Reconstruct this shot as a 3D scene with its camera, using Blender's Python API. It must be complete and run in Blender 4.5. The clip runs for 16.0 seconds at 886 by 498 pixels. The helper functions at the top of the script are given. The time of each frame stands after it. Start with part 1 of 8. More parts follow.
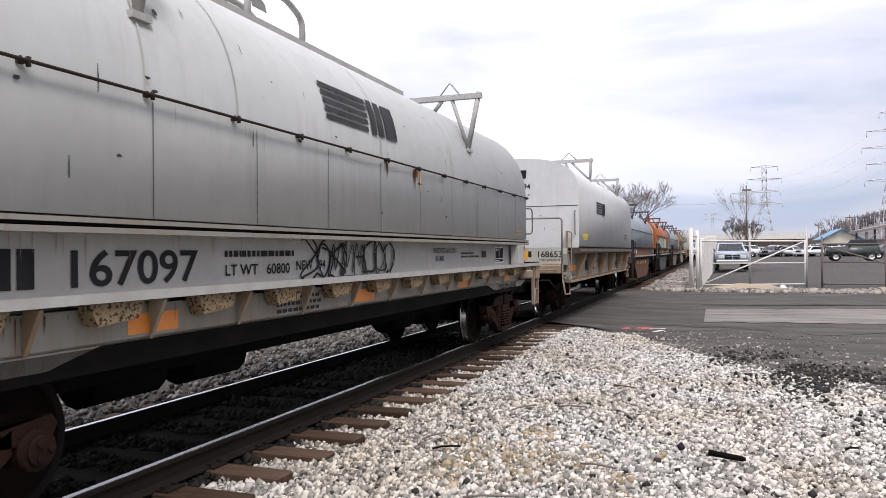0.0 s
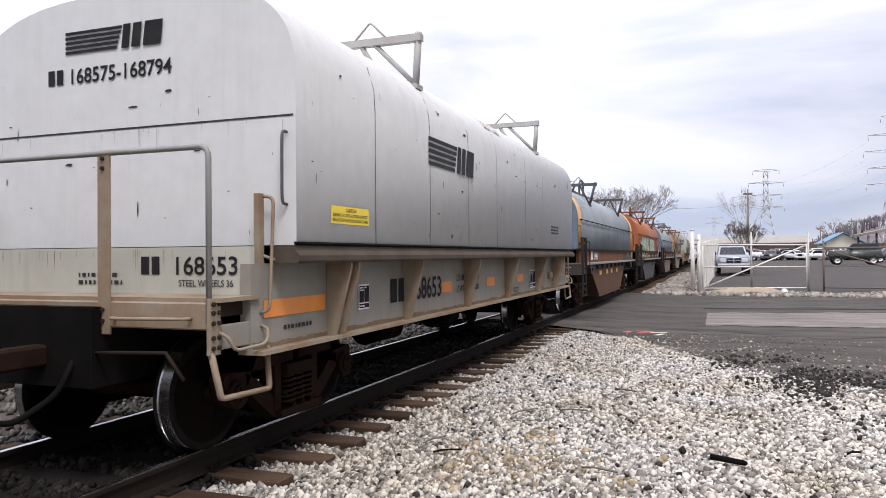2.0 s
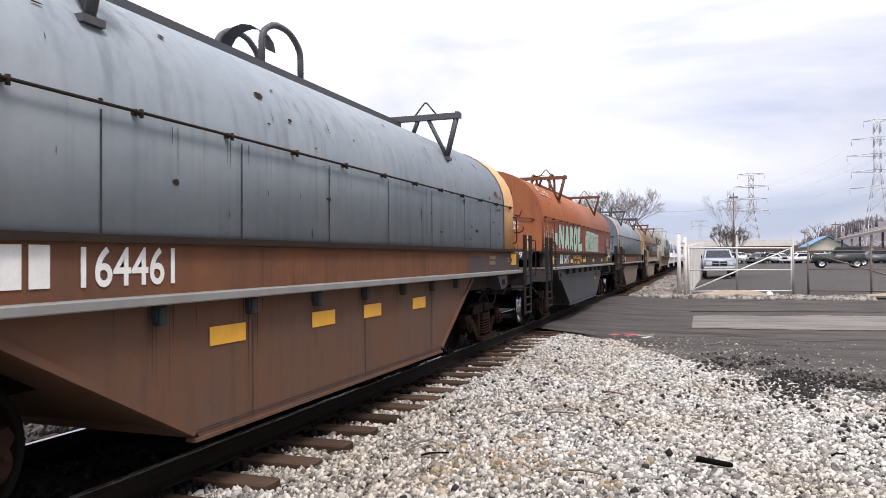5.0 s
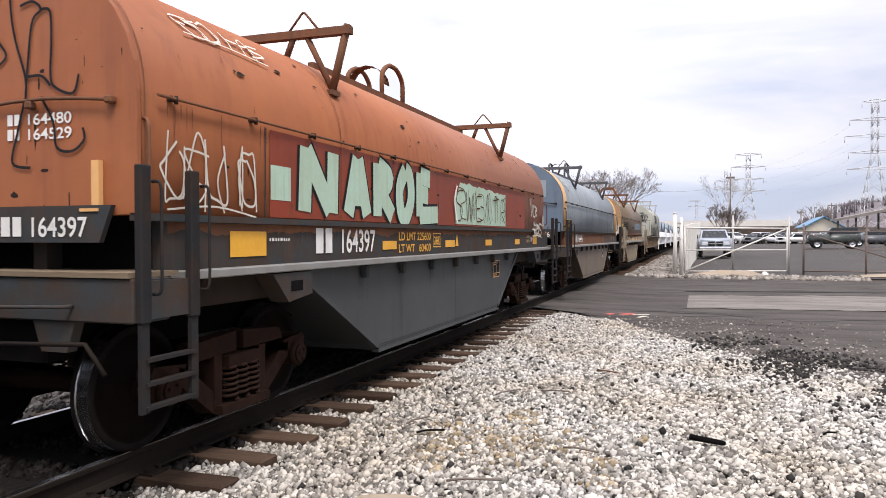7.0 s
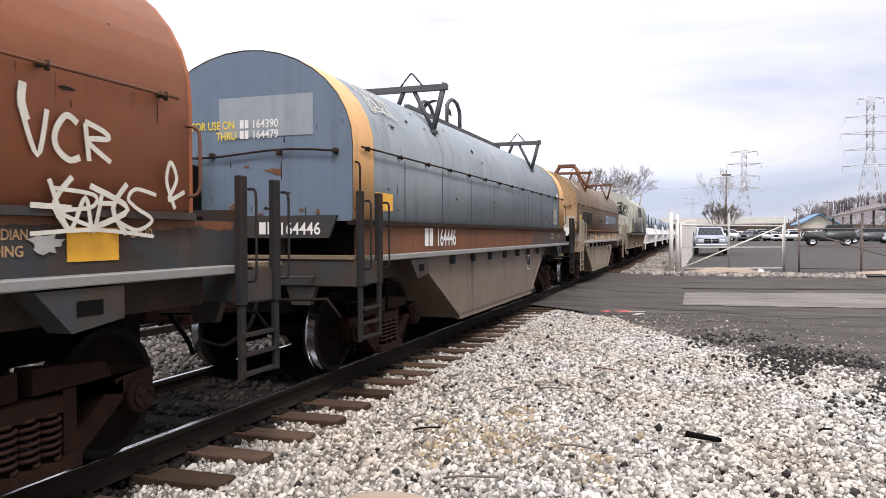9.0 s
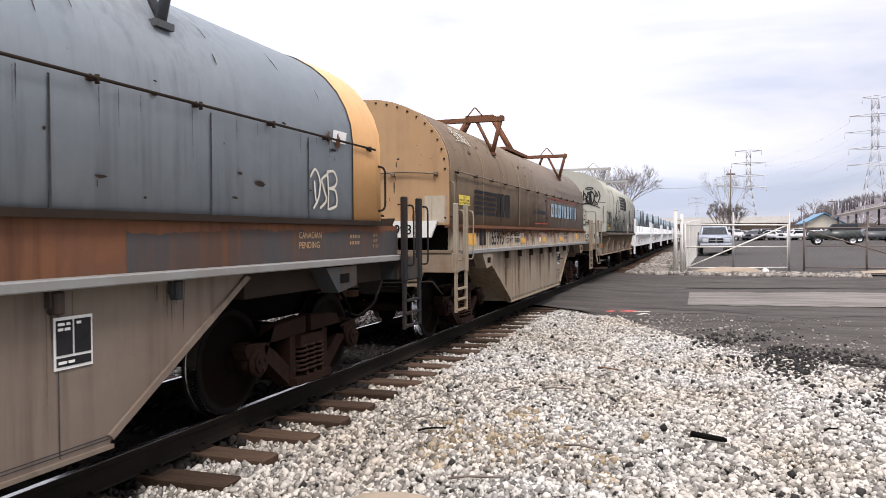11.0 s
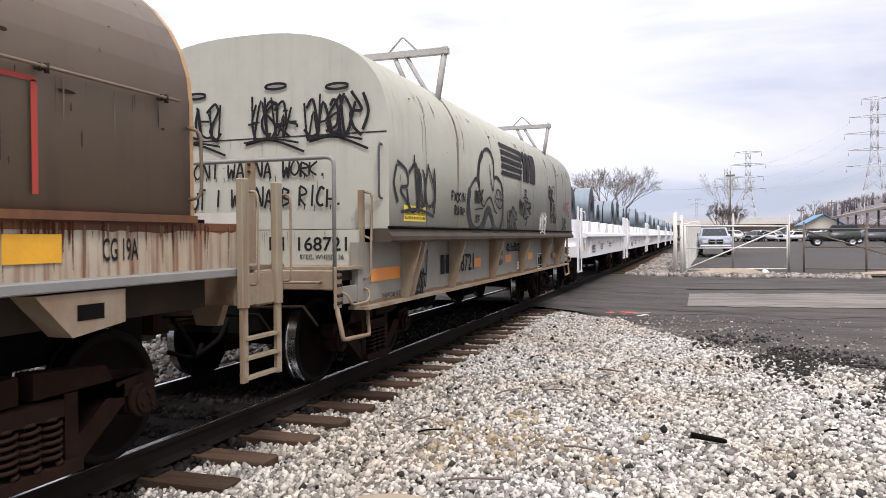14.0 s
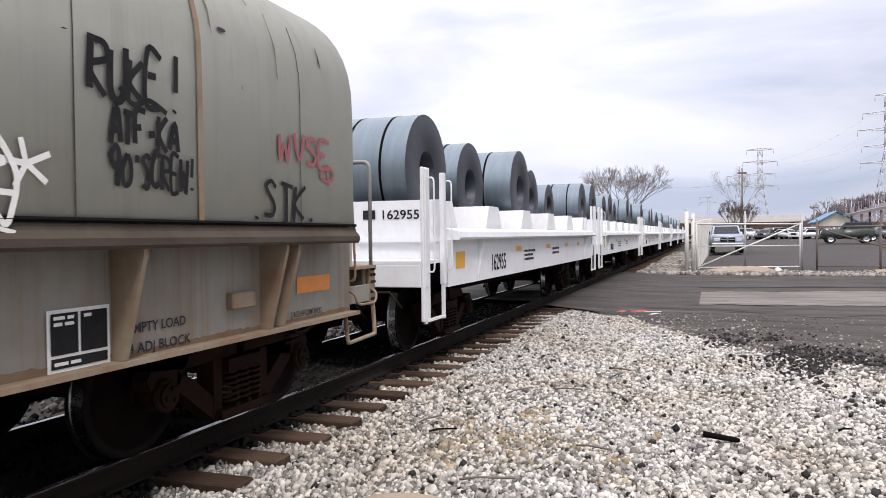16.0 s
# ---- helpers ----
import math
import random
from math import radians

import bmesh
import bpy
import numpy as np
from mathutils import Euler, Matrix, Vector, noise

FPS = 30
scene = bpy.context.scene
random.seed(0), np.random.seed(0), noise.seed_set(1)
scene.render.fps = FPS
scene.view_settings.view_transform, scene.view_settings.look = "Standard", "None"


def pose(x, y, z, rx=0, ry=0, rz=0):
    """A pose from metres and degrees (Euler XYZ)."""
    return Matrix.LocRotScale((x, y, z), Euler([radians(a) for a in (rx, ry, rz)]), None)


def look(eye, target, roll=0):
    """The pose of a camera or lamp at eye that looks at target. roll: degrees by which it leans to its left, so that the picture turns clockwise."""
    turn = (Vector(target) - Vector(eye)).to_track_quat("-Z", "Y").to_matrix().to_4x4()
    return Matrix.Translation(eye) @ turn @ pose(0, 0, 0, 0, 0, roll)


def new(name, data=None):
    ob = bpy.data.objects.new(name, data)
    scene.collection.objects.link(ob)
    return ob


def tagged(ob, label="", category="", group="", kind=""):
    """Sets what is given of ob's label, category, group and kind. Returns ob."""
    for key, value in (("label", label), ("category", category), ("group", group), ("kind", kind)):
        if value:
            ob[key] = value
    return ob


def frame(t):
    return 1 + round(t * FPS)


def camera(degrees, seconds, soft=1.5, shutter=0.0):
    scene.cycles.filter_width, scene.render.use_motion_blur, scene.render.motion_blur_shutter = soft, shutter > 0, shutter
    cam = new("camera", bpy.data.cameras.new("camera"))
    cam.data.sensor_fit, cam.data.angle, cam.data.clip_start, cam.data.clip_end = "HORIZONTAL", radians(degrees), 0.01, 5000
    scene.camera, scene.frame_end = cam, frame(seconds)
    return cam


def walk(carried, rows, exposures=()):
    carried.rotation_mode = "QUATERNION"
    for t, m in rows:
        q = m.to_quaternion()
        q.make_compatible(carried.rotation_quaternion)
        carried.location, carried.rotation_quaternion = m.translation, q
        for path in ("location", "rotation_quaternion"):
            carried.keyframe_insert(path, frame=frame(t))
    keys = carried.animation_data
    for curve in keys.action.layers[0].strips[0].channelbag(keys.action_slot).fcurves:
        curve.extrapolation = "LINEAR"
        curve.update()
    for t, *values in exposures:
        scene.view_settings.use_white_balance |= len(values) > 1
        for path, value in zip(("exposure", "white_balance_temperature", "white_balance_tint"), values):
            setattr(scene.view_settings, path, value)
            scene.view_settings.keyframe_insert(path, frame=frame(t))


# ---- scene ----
cam = camera(62.03, 16.0, soft=0.85, shutter=0.04)
PATH = [
    (0.0, pose(0, 0, 1.73, 90.27, 0.50, 20.25)),
    (0.5, pose(0, 0, 1.73, 90.49, 0.28, 19.91)),
    (1.0, pose(0, 0, 1.73, 90.53, 0.11, 20.02)),
    (1.5, pose(0, 0, 1.73, 90.32, 0.32, 20.41)),
    (2.0, pose(0, 0, 1.73, 90.52, 0.42, 20.35)),
    (2.5, pose(0, 0, 1.73, 90.98, 0.17, 20.37)),
    (3.0, pose(0, 0, 1.73, 91.23, 0.09, 19.97)),
    (3.5, pose(0, 0, 1.73, 91.59, 0.31, 20.15)),
    (4.0, pose(0, 0, 1.73, 91.71, 0.41, 19.95)),
    (6.5, pose(0, 0, 1.73, 88.95, 0.24, 18.83)),
    (7.0, pose(0, 0, 1.73, 89.09, 0.10, 19.12)),
    (7.5, pose(0, 0, 1.73, 88.97, 0.22, 18.89)),
    (8.0, pose(0, 0, 1.73, 89.11, 0.40, 18.38)),
    (8.5, pose(0, 0, 1.73, 88.89, 0.47, 18.78)),
    (9.0, pose(0, 0, 1.73, 88.90, 0.16, 18.84)),
    (11.5, pose(0, 0, 1.73, 88.95, 0.38, 19.18)),
    (12.0, pose(0, 0, 1.73, 89.09, 0.47, 18.79)),
    (12.5, pose(0, 0, 1.73, 88.79, 0.57, 18.44)),
    (13.0, pose(0, 0, 1.73, 88.78, 0.66, 18.64)),
    (13.5, pose(0, 0, 1.73, 88.82, 0.69, 19.11)),
    (14.0, pose(0, 0, 1.73, 89.05, 0.41, 19.13)),
    (14.5, pose(0, 0, 1.73, 88.97, 0.72, 19.25)),
    (15.0, pose(0, 0, 1.73, 89.15, 0.91, 19.33)),
    (15.5, pose(0, 0, 1.73, 89.06, 0.87, 19.41)),
    (16.0, pose(0, 0, 1.73, 89.00, 0.67, 19.94)),
]
walk(cam, PATH, [(0.0, -0.08, 6350.0, 16.0), (4.2, -0.1, 6350.0, 16.0), (6.5, 0.03, 6500.0, 16.0), (13.5, -0.01, 6500.0, 16.0), (16.0, -0.12, 6350.0, 16.0)])

# ---- light ----
world = bpy.data.worlds.new("overcast_sky")
scene.world = world
world.use_nodes = True
wn, wl = world.node_tree.nodes, world.node_tree.links
wn.clear()


def wnode(kind, **kw):
    n = wn.new(kind)
    for k, v in kw.items():
        n.inputs[k].default_value = v
    return n


sky = wn.new("ShaderNodeTexSky")
sky.sky_type = "NISHITA"
sky.sun_disc = False
sky.sun_elevation, sky.sun_rotation = radians(56), radians(140)
tc = wn.new("ShaderNodeTexCoord")
sep = wn.new("ShaderNodeSeparateXYZ")
wl.new(tc.outputs["Generated"], sep.inputs[0])
mp = wn.new("ShaderNodeMapping")
mp.inputs["Scale"].default_value = (1.6, 1.6, 6.5)
wl.new(tc.outputs["Generated"], mp.inputs["Vector"])
cl = wnode("ShaderNodeTexNoise", Scale=1.7, Detail=7.0, Roughness=0.52, Distortion=0.35)
wl.new(mp.outputs[0], cl.inputs["Vector"])
cl_ramp = wn.new("ShaderNodeValToRGB")
cl_ramp.color_ramp.elements[0].position, cl_ramp.color_ramp.elements[0].color = 0.40, (0.50, 0.57, 0.72, 1)
cl_ramp.color_ramp.elements[1].position, cl_ramp.color_ramp.elements[1].color = 0.60, (0.78, 0.79, 0.85, 1)
wl.new(cl.outputs["Fac"], cl_ramp.inputs[0])
up_ramp = wn.new("ShaderNodeValToRGB")
up_ramp.color_ramp.elements[0].position, up_ramp.color_ramp.elements[0].color = 0.05, (0, 0, 0, 1)
up_ramp.color_ramp.elements[1].position, up_ramp.color_ramp.elements[1].color = 0.36, (1, 1, 1, 1)
wl.new(sep.outputs["Z"], up_ramp.inputs[0])
up_mix = wn.new("ShaderNodeMix")
up_mix.data_type = "RGBA"
up_mix.inputs["B"].default_value = (1.22, 1.21, 1.24, 1)
patchy = wnode("ShaderNodeTexNoise", Scale=1.1, Detail=5.0, Roughness=0.5, Distortion=0.6)
wl.new(mp.outputs[0], patchy.inputs["Vector"])
heap = wn.new("ShaderNodeMapRange")
heap.inputs["From Min"].default_value, heap.inputs["From Max"].default_value = 0.35, 0.65
heap.inputs["To Min"].default_value, heap.inputs["To Max"].default_value = -0.45, 0.3
wl.new(patchy.outputs["Fac"], heap.inputs["Value"])
heap_add = wn.new("ShaderNodeMath")
heap_add.operation, heap_add.use_clamp = "ADD", True
wl.new(up_ramp.outputs[0], heap_add.inputs[0])
wl.new(heap.outputs[0], heap_add.inputs[1])
wl.new(heap_add.outputs[0], up_mix.inputs["Factor"])
wl.new(cl_ramp.outputs[0], up_mix.inputs["A"])
# an overcast sky brightens towards the zenith
zen = wn.new("ShaderNodeMapRange")
zen.inputs["From Min"].default_value, zen.inputs["From Max"].default_value = 0.25, 0.95
zen.inputs["To Min"].default_value, zen.inputs["To Max"].default_value = 1.0, 2.0
wl.new(sep.outputs["Z"], zen.inputs["Value"])
bg_sky = wnode("ShaderNodeBackground", Strength=0.02)
wl.new(sky.outputs[0], bg_sky.inputs["Color"])
bg_cloud = wnode("ShaderNodeBackground", Strength=1.0)
wl.new(up_mix.outputs["Result"], bg_cloud.inputs["Color"])
# heavier cloud on the yard side, thinner cloud behind the train
side_fall = wn.new("ShaderNodeMapRange")
side_fall.interpolation_type = "SMOOTHSTEP"
side_fall.inputs["From Min"].default_value, side_fall.inputs["From Max"].default_value = -0.15, 0.95
side_fall.inputs["To Min"].default_value, side_fall.inputs["To Max"].default_value = 1.03, 0.5
wl.new(sep.outputs["X"], side_fall.inputs["Value"])
dim = wn.new("ShaderNodeMath")
dim.operation = "MULTIPLY"
wl.new(zen.outputs[0], dim.inputs[0])
wl.new(side_fall.outputs[0], dim.inputs[1])
wl.new(dim.outputs[0], bg_cloud.inputs["Strength"])
bg_add = wn.new("ShaderNodeAddShader")
wl.new(bg_sky.outputs[0], bg_add.inputs[0])
wl.new(bg_cloud.outputs[0], bg_add.inputs[1])
w_out = wn.new("ShaderNodeOutputWorld")
wl.new(bg_add.outputs[0], w_out.inputs["Surface"])

sun = new("sun", bpy.data.lights.new("sun", "SUN"))
sun.data.energy, sun.data.angle, sun.data.color = 2.75, radians(14), (1.0, 0.96, 0.9)
sun.matrix_basis = look((5.8, -7.0, 13.6), (0, 0, 0))


# ---- materials ----
def mat(name, color, rough=0.7, metal=0.0, second=None, amount=0.5, scale=3.0, bump=0.0, bump_scale=40.0,
        streak=None, streak_amount=0.3, streak_from=0.48, fine=5, gather_from=0.36, spots=None, spot_at=0.64, island=0.0, obj_random=0.0, stretch=(1, 1, 1)):
    """Two-scale weathered surface: base colour broken by a second tone, optional vertical streaks, spots and relief."""
    m = bpy.data.materials.new(name)
    m.use_nodes = True
    n, l = m.node_tree.nodes, m.node_tree.links
    b = n["Principled BSDF"]
    b.inputs["Roughness"].default_value, b.inputs["Metallic"].default_value = rough, metal
    b.inputs["Specular IOR Level"].default_value = 0.5 if rough < 0.5 or metal else (0.3 if rough < 0.7 else 0.08)
    co = n.new("ShaderNodeTexCoord")
    mpn = n.new("ShaderNodeMapping")
    mpn.inputs["Scale"].default_value = stretch
    l.new(co.outputs["Object"], mpn.inputs["Vector"])

    def noise_fac(sc, lo, hi, vec=None, detail=6.0):
        t = n.new("ShaderNodeTexNoise")
        t.inputs["Scale"].default_value, t.inputs["Detail"].default_value, t.inputs["Roughness"].default_value = sc, detail, 0.62
        l.new(vec or mpn.outputs[0], t.inputs["Vector"])
        r = n.new("ShaderNodeMapRange")
        r.inputs["From Min"].default_value, r.inputs["From Max"].default_value = lo, hi
        l.new(t.outputs["Fac"], r.inputs["Value"])
        return r.outputs[0], t

    def mixed(a, bcol, fac, k=1.0):
        x = n.new("ShaderNodeMix")
        x.data_type = "RGBA"
        if isinstance(a, tuple):
            x.inputs["A"].default_value = (*a, 1)
        else:
            l.new(a, x.inputs["A"])
        if isinstance(bcol, tuple):
            x.inputs["B"].default_value = (*bcol, 1)
        else:
            l.new(bcol, x.inputs["B"])
        mu = n.new("ShaderNodeMath")
        mu.operation = "MULTIPLY"
        mu.inputs[1].default_value = k
        l.new(fac, mu.inputs[0])
        l.new(mu.outputs[0], x.inputs["Factor"])
        return x.outputs["Result"]

    col = color
    sec = second or tuple(c * 0.6 for c in color)
    f, _ = noise_fac(scale, 0.38, 0.68)
    col = mixed(col, sec, f, amount)
    f2, _ = noise_fac(scale * 9, 0.35, 0.75)
    col = mixed(col, tuple(c * 0.72 for c in color), f2, 0.3)
    if streak:
        ms = n.new("ShaderNodeMapping")
        ms.inputs["Scale"].default_value = (fine, fine, 0.28)
        l.new(co.outputs["Object"], ms.inputs["Vector"])
        f3, _ = noise_fac(1.6, streak_from, streak_from + 0.17, ms.outputs[0], 8.0)
        f5, _ = noise_fac(0.9, gather_from, gather_from + 0.26, None, 3.0)
        gather = n.new("ShaderNodeMath")
        gather.operation = "MULTIPLY"
        l.new(f3, gather.inputs[0])
        l.new(f5, gather.inputs[1])
        col = mixed(col, streak, gather.outputs[0], streak_amount)
    if spots:
        f4, _ = noise_fac(4.0, spot_at, spot_at + 0.04)
        col = mixed(col, spots, f4, 0.9)
    if island or obj_random:
        src = n.new("ShaderNodeNewGeometry").outputs["Random Per Island"] if island else n.new("ShaderNodeObjectInfo").outputs["Random"]
        hv = n.new("ShaderNodeHueSaturation")
        r = n.new("ShaderNodeMapRange")
        k = island or obj_random
        r.inputs["To Min"].default_value, r.inputs["To Max"].default_value = 1 - min(k, 0.8), 1 + k * 0.75
        l.new(src, r.inputs["Value"])
        l.new(r.outputs[0], hv.inputs["Value"])
        if isinstance(col, tuple):
            hv.inputs["Color"].default_value = (*col, 1)
        else:
            l.new(col, hv.inputs["Color"])
        col = hv.outputs[0]
    l.new(col, b.inputs["Base Color"])
    if bump:
        tb = n.new("ShaderNodeTexNoise")
        tb.inputs["Scale"].default_value, tb.inputs["Detail"].default_value = bump_scale, 4.0
        l.new(co.outputs["Object"], tb.inputs["Vector"])
        bn = n.new("ShaderNodeBump")
        bn.inputs["Strength"].default_value, bn.inputs["Distance"].default_value = bump, 0.02
        l.new(tb.outputs["Fac"], bn.inputs["Height"])
        l.new(bn.outputs[0], b.inputs["Normal"])
    return m


RUST, DARKRUST, GRIME = (0.17, 0.07, 0.03), (0.07, 0.035, 0.022), (0.09, 0.08, 0.07)
M = {
    "grey": mat("pale_grey_paint", (0.46, 0.47, 0.46), 0.72, second=(0.37, 0.38, 0.37), amount=0.4, scale=0.6, streak=(0.24, 0.22, 0.19), streak_amount=0.18, spots=(0.10, 0.07, 0.05), spot_at=0.78, bump=0.05, bump_scale=6),
    "warmgrey": mat("warm_grey_paint", (0.45, 0.455, 0.395), 0.72, second=(0.37, 0.37, 0.32), amount=0.5, scale=0.6, streak=(0.17, 0.15, 0.12), streak_amount=0.2, spots=(0.10, 0.07, 0.05), spot_at=0.79, bump=0.05, bump_scale=6),
    "sillgrey": mat("sill_grey_paint", (0.25, 0.243, 0.215), 0.6, second=(0.19, 0.155, 0.12), amount=0.6, scale=1.2, streak=(0.20, 0.11, 0.055), streak_amount=0.5, bump=0.06),
    "tansill": mat("tan_grey_frame_paint", (0.27, 0.225, 0.165), 0.65, second=(0.19, 0.105, 0.055), amount=0.8, scale=3.0, streak=(0.20, 0.10, 0.05), streak_amount=0.45, bump=0.08),
    "blue": mat("faded_blue_grey_paint", (0.125, 0.175, 0.235), 0.5, second=(0.17, 0.21, 0.26), amount=0.6, scale=0.9, streak=(0.07, 0.085, 0.11), streak_amount=0.35, spots=RUST, spot_at=0.74, bump=0.05, bump_scale=5),
    "bluegrey": mat("oxidised_grey_blue_cover_paint", (0.27, 0.31, 0.34), 0.7, second=(0.36, 0.39, 0.405), amount=0.6, scale=0.7, streak=(0.11, 0.12, 0.13), streak_amount=0.4, spots=DARKRUST, spot_at=0.73, bump=0.05, bump_scale=5),
    "band": mat("pale_orange_band_paint", (0.74, 0.42, 0.17), 0.5, second=(0.62, 0.34, 0.14), amount=0.5, scale=1.3, streak=(0.34, 0.18, 0.08), streak_amount=0.35),
    "orange": mat("faded_red_orange_paint", (0.355, 0.122, 0.048), 0.6, second=(0.265, 0.082, 0.04), amount=0.65, scale=0.8, streak=(0.15, 0.05, 0.028), streak_amount=0.35, spots=(0.10, 0.035, 0.02), spot_at=0.72, bump=0.05, bump_scale=5),
    "redpatch": mat("dark_red_paint", (0.25, 0.040, 0.014), 0.55, second=(0.15, 0.04, 0.02), amount=0.6, scale=1.3, streak=(0.09, 0.03, 0.018), streak_amount=0.5, spots=(0.30, 0.11, 0.06), spot_at=0.76),
    "brown": mat("grimy_brown_paint", (0.185, 0.142, 0.098), 0.55, second=(0.15, 0.098, 0.066), amount=0.6, scale=0.7, streak=(0.06, 0.04, 0.03), streak_amount=0.4, bump=0.06, bump_scale=6),
    "tanend": mat("tan_brown_paint", (0.44, 0.28, 0.145), 0.6, second=(0.34, 0.20, 0.10), amount=0.55, scale=0.9, streak=(0.22, 0.13, 0.07), streak_amount=0.3, bump=0.04),
    "bluesill": mat("dark_blue_grey_frame_paint", (0.045, 0.053, 0.058), 0.75, second=(0.066, 0.038, 0.022), amount=0.85, scale=2.6, streak=(0.12, 0.07, 0.04), streak_amount=0.3, bump=0.06),
    "rustsill": mat("rust_streaked_sill_paint", (0.19, 0.085, 0.045), 0.75, second=(0.10, 0.06, 0.045), amount=0.8, scale=1.3, streak=(0.07, 0.035, 0.022), streak_amount=0.55, fine=8, bump=0.1),
    "tub_rust": mat("rusty_tub_paint", (0.115, 0.075, 0.056), 0.7, second=(0.155, 0.066, 0.032), amount=0.75, scale=0.8, streak=(0.07, 0.05, 0.04), streak_amount=0.5, bump=0.08),
    "tub_brown": mat("brown_grimed_tub_paint", (0.18, 0.145, 0.115), 0.65, second=(0.13, 0.09, 0.065), amount=0.65, scale=0.8, streak=(0.075, 0.05, 0.036), streak_amount=0.5, bump=0.07),
    "bracket": mat("perforated_rusty_bracket", (0.24, 0.18, 0.11), 0.75, second=(0.12, 0.07, 0.04), amount=0.6, scale=6, spots=(0.010, 0.009, 0.008), spot_at=0.53, stretch=(11, 11, 11)),
    "tub_grey": mat("dirty_grey_tub_paint", (0.060, 0.066, 0.068), 0.6, second=(0.034, 0.037, 0.040), amount=0.75, scale=0.55, streak=(0.045, 0.042, 0.038), streak_amount=0.5, bump=0.05),
    "tub_pale": mat("stained_pale_tub_paint", (0.30, 0.268, 0.20), 0.55, second=(0.22, 0.145, 0.085), amount=0.75, scale=0.8, streak=(0.15, 0.052, 0.018), streak_amount=0.9, streak_from=0.49, fine=7, gather_from=0.34, spots=(0.18, 0.075, 0.03), spot_at=0.69, bump=0.07),
    "redrust": mat("dark_red_rust_run", (0.10, 0.036, 0.015), 0.8, second=(0.06, 0.025, 0.013), amount=0.7, scale=6),
    "whitesill": mat("rust_stained_white_sill_paint", (0.47, 0.42, 0.33), 0.6, second=(0.34, 0.23, 0.14), amount=0.7, scale=1.6, streak=(0.16, 0.055, 0.022), streak_amount=0.95, streak_from=0.47, fine=8, gather_from=0.28, bump=0.07),
    "bluerust": mat("rust_run_blue_sill_paint", (0.065, 0.072, 0.078), 0.75, second=(0.11, 0.05, 0.024), amount=0.65, scale=0.9, streak=(0.17, 0.065, 0.022), streak_amount=0.5, streak_from=0.5, fine=9, gather_from=0.36, spots=(0.15, 0.06, 0.022), spot_at=0.68, bump=0.09),
    "lipdark": mat("rust_browned_lip_steel", (0.036, 0.026, 0.02), 0.8, second=(0.02, 0.015, 0.012), amount=0.6, scale=2.5, bump=0.08),
    "ladderblue": mat("dark_ladder_paint", (0.022, 0.024, 0.026), 0.8, second=(0.05, 0.03, 0.02), amount=0.6, scale=3, bump=0.06),
    # the train's shade on the track, put into the colour
    "shadebed": mat("shade_blackened_track_bed", (0.012, 0.011, 0.010), 0.95, second=(0.02, 0.017, 0.014), amount=0.6, scale=1.5, bump=0.8, bump_scale=30),
    "galv": mat("galvanised_walkway_steel", (0.25, 0.255, 0.245), 0.55, metal=0.15, second=(0.19, 0.165, 0.14), amount=0.6, scale=2.2, bump=0.05),
    "plank": mat("worn_wooden_plank", (0.20, 0.155, 0.105), 0.85, second=(0.12, 0.09, 0.065), amount=0.6, scale=2.0, bump=0.2, stretch=(0.5, 6, 6)),
    "rack": mat("dark_steel_bracket_paint", (0.075, 0.083, 0.092), 0.55, second=(0.10, 0.07, 0.055), amount=0.5, scale=3),
    "palesteel": mat("pale_steel_bracket_paint", (0.38, 0.38, 0.36), 0.55, second=(0.26, 0.23, 0.20), amount=0.5, scale=3),
    "white": mat("clean_white_paint", (0.74, 0.75, 0.76), 0.45, second=(0.62, 0.62, 0.61), amount=0.4, scale=1.0, streak=(0.45, 0.42, 0.38), streak_amount=0.22),
    "coil": mat("bare_rolled_steel", (0.20, 0.245, 0.275), 0.42, metal=0.55, second=(0.13, 0.16, 0.19), amount=0.55, scale=1.4, stretch=(6, 1, 1)),
    "coilend": mat("dark_coil_edge_steel", (0.045, 0.05, 0.062), 0.55, metal=0.3, second=(0.07, 0.075, 0.085), amount=0.6, scale=5),
    # grime and black parts; on underframes the near-black also paints in their shade
    "undark": mat("near_black_grime_and_shade", (0.004, 0.0038, 0.0035), 0.9, second=(0.01, 0.008, 0.007), amount=0.6, scale=4),
    # rusty running gear, its colours lowered to include the shade below the bodies
    "truck": mat("rusty_shade_dark_cast_steel", (0.024, 0.0115, 0.0075), 0.85, second=(0.008, 0.0055, 0.0045), amount=0.7, scale=5, bump=0.15, bump_scale=60),
    "spring": mat("rusty_shade_dark_spring_steel", (0.03, 0.015, 0.010), 0.8, second=(0.016, 0.010, 0.008), amount=0.6, scale=8),
    # wheel faces: rust tones taken near black for the shade they stand in
    "wheelface": mat("rusty_shade_dark_wheel_steel", (0.005, 0.003, 0.0025), 0.8, second=(0.011, 0.005, 0.0035), amount=0.6, scale=3, bump=0.1),
    "tread": mat("polished_wheel_tread", (0.42, 0.43, 0.45), 0.22, metal=1.0, second=(0.30, 0.30, 0.31), amount=0.4, scale=9),
    "rimdark": mat("shade_dark_wheel_rim", (0.008, 0.007, 0.0065), 0.8, second=(0.018, 0.014, 0.012), amount=0.5, scale=9),
    "railtop": mat("polished_rail_head", (0.55, 0.56, 0.58), 0.25, metal=1.0, second=(0.4, 0.4, 0.4), amount=0.3, scale=4),
    "rail": mat("rusty_rail_web", (0.015, 0.012, 0.010), 0.8, second=(0.024, 0.018, 0.014), amount=0.6, scale=3, bump=0.1),
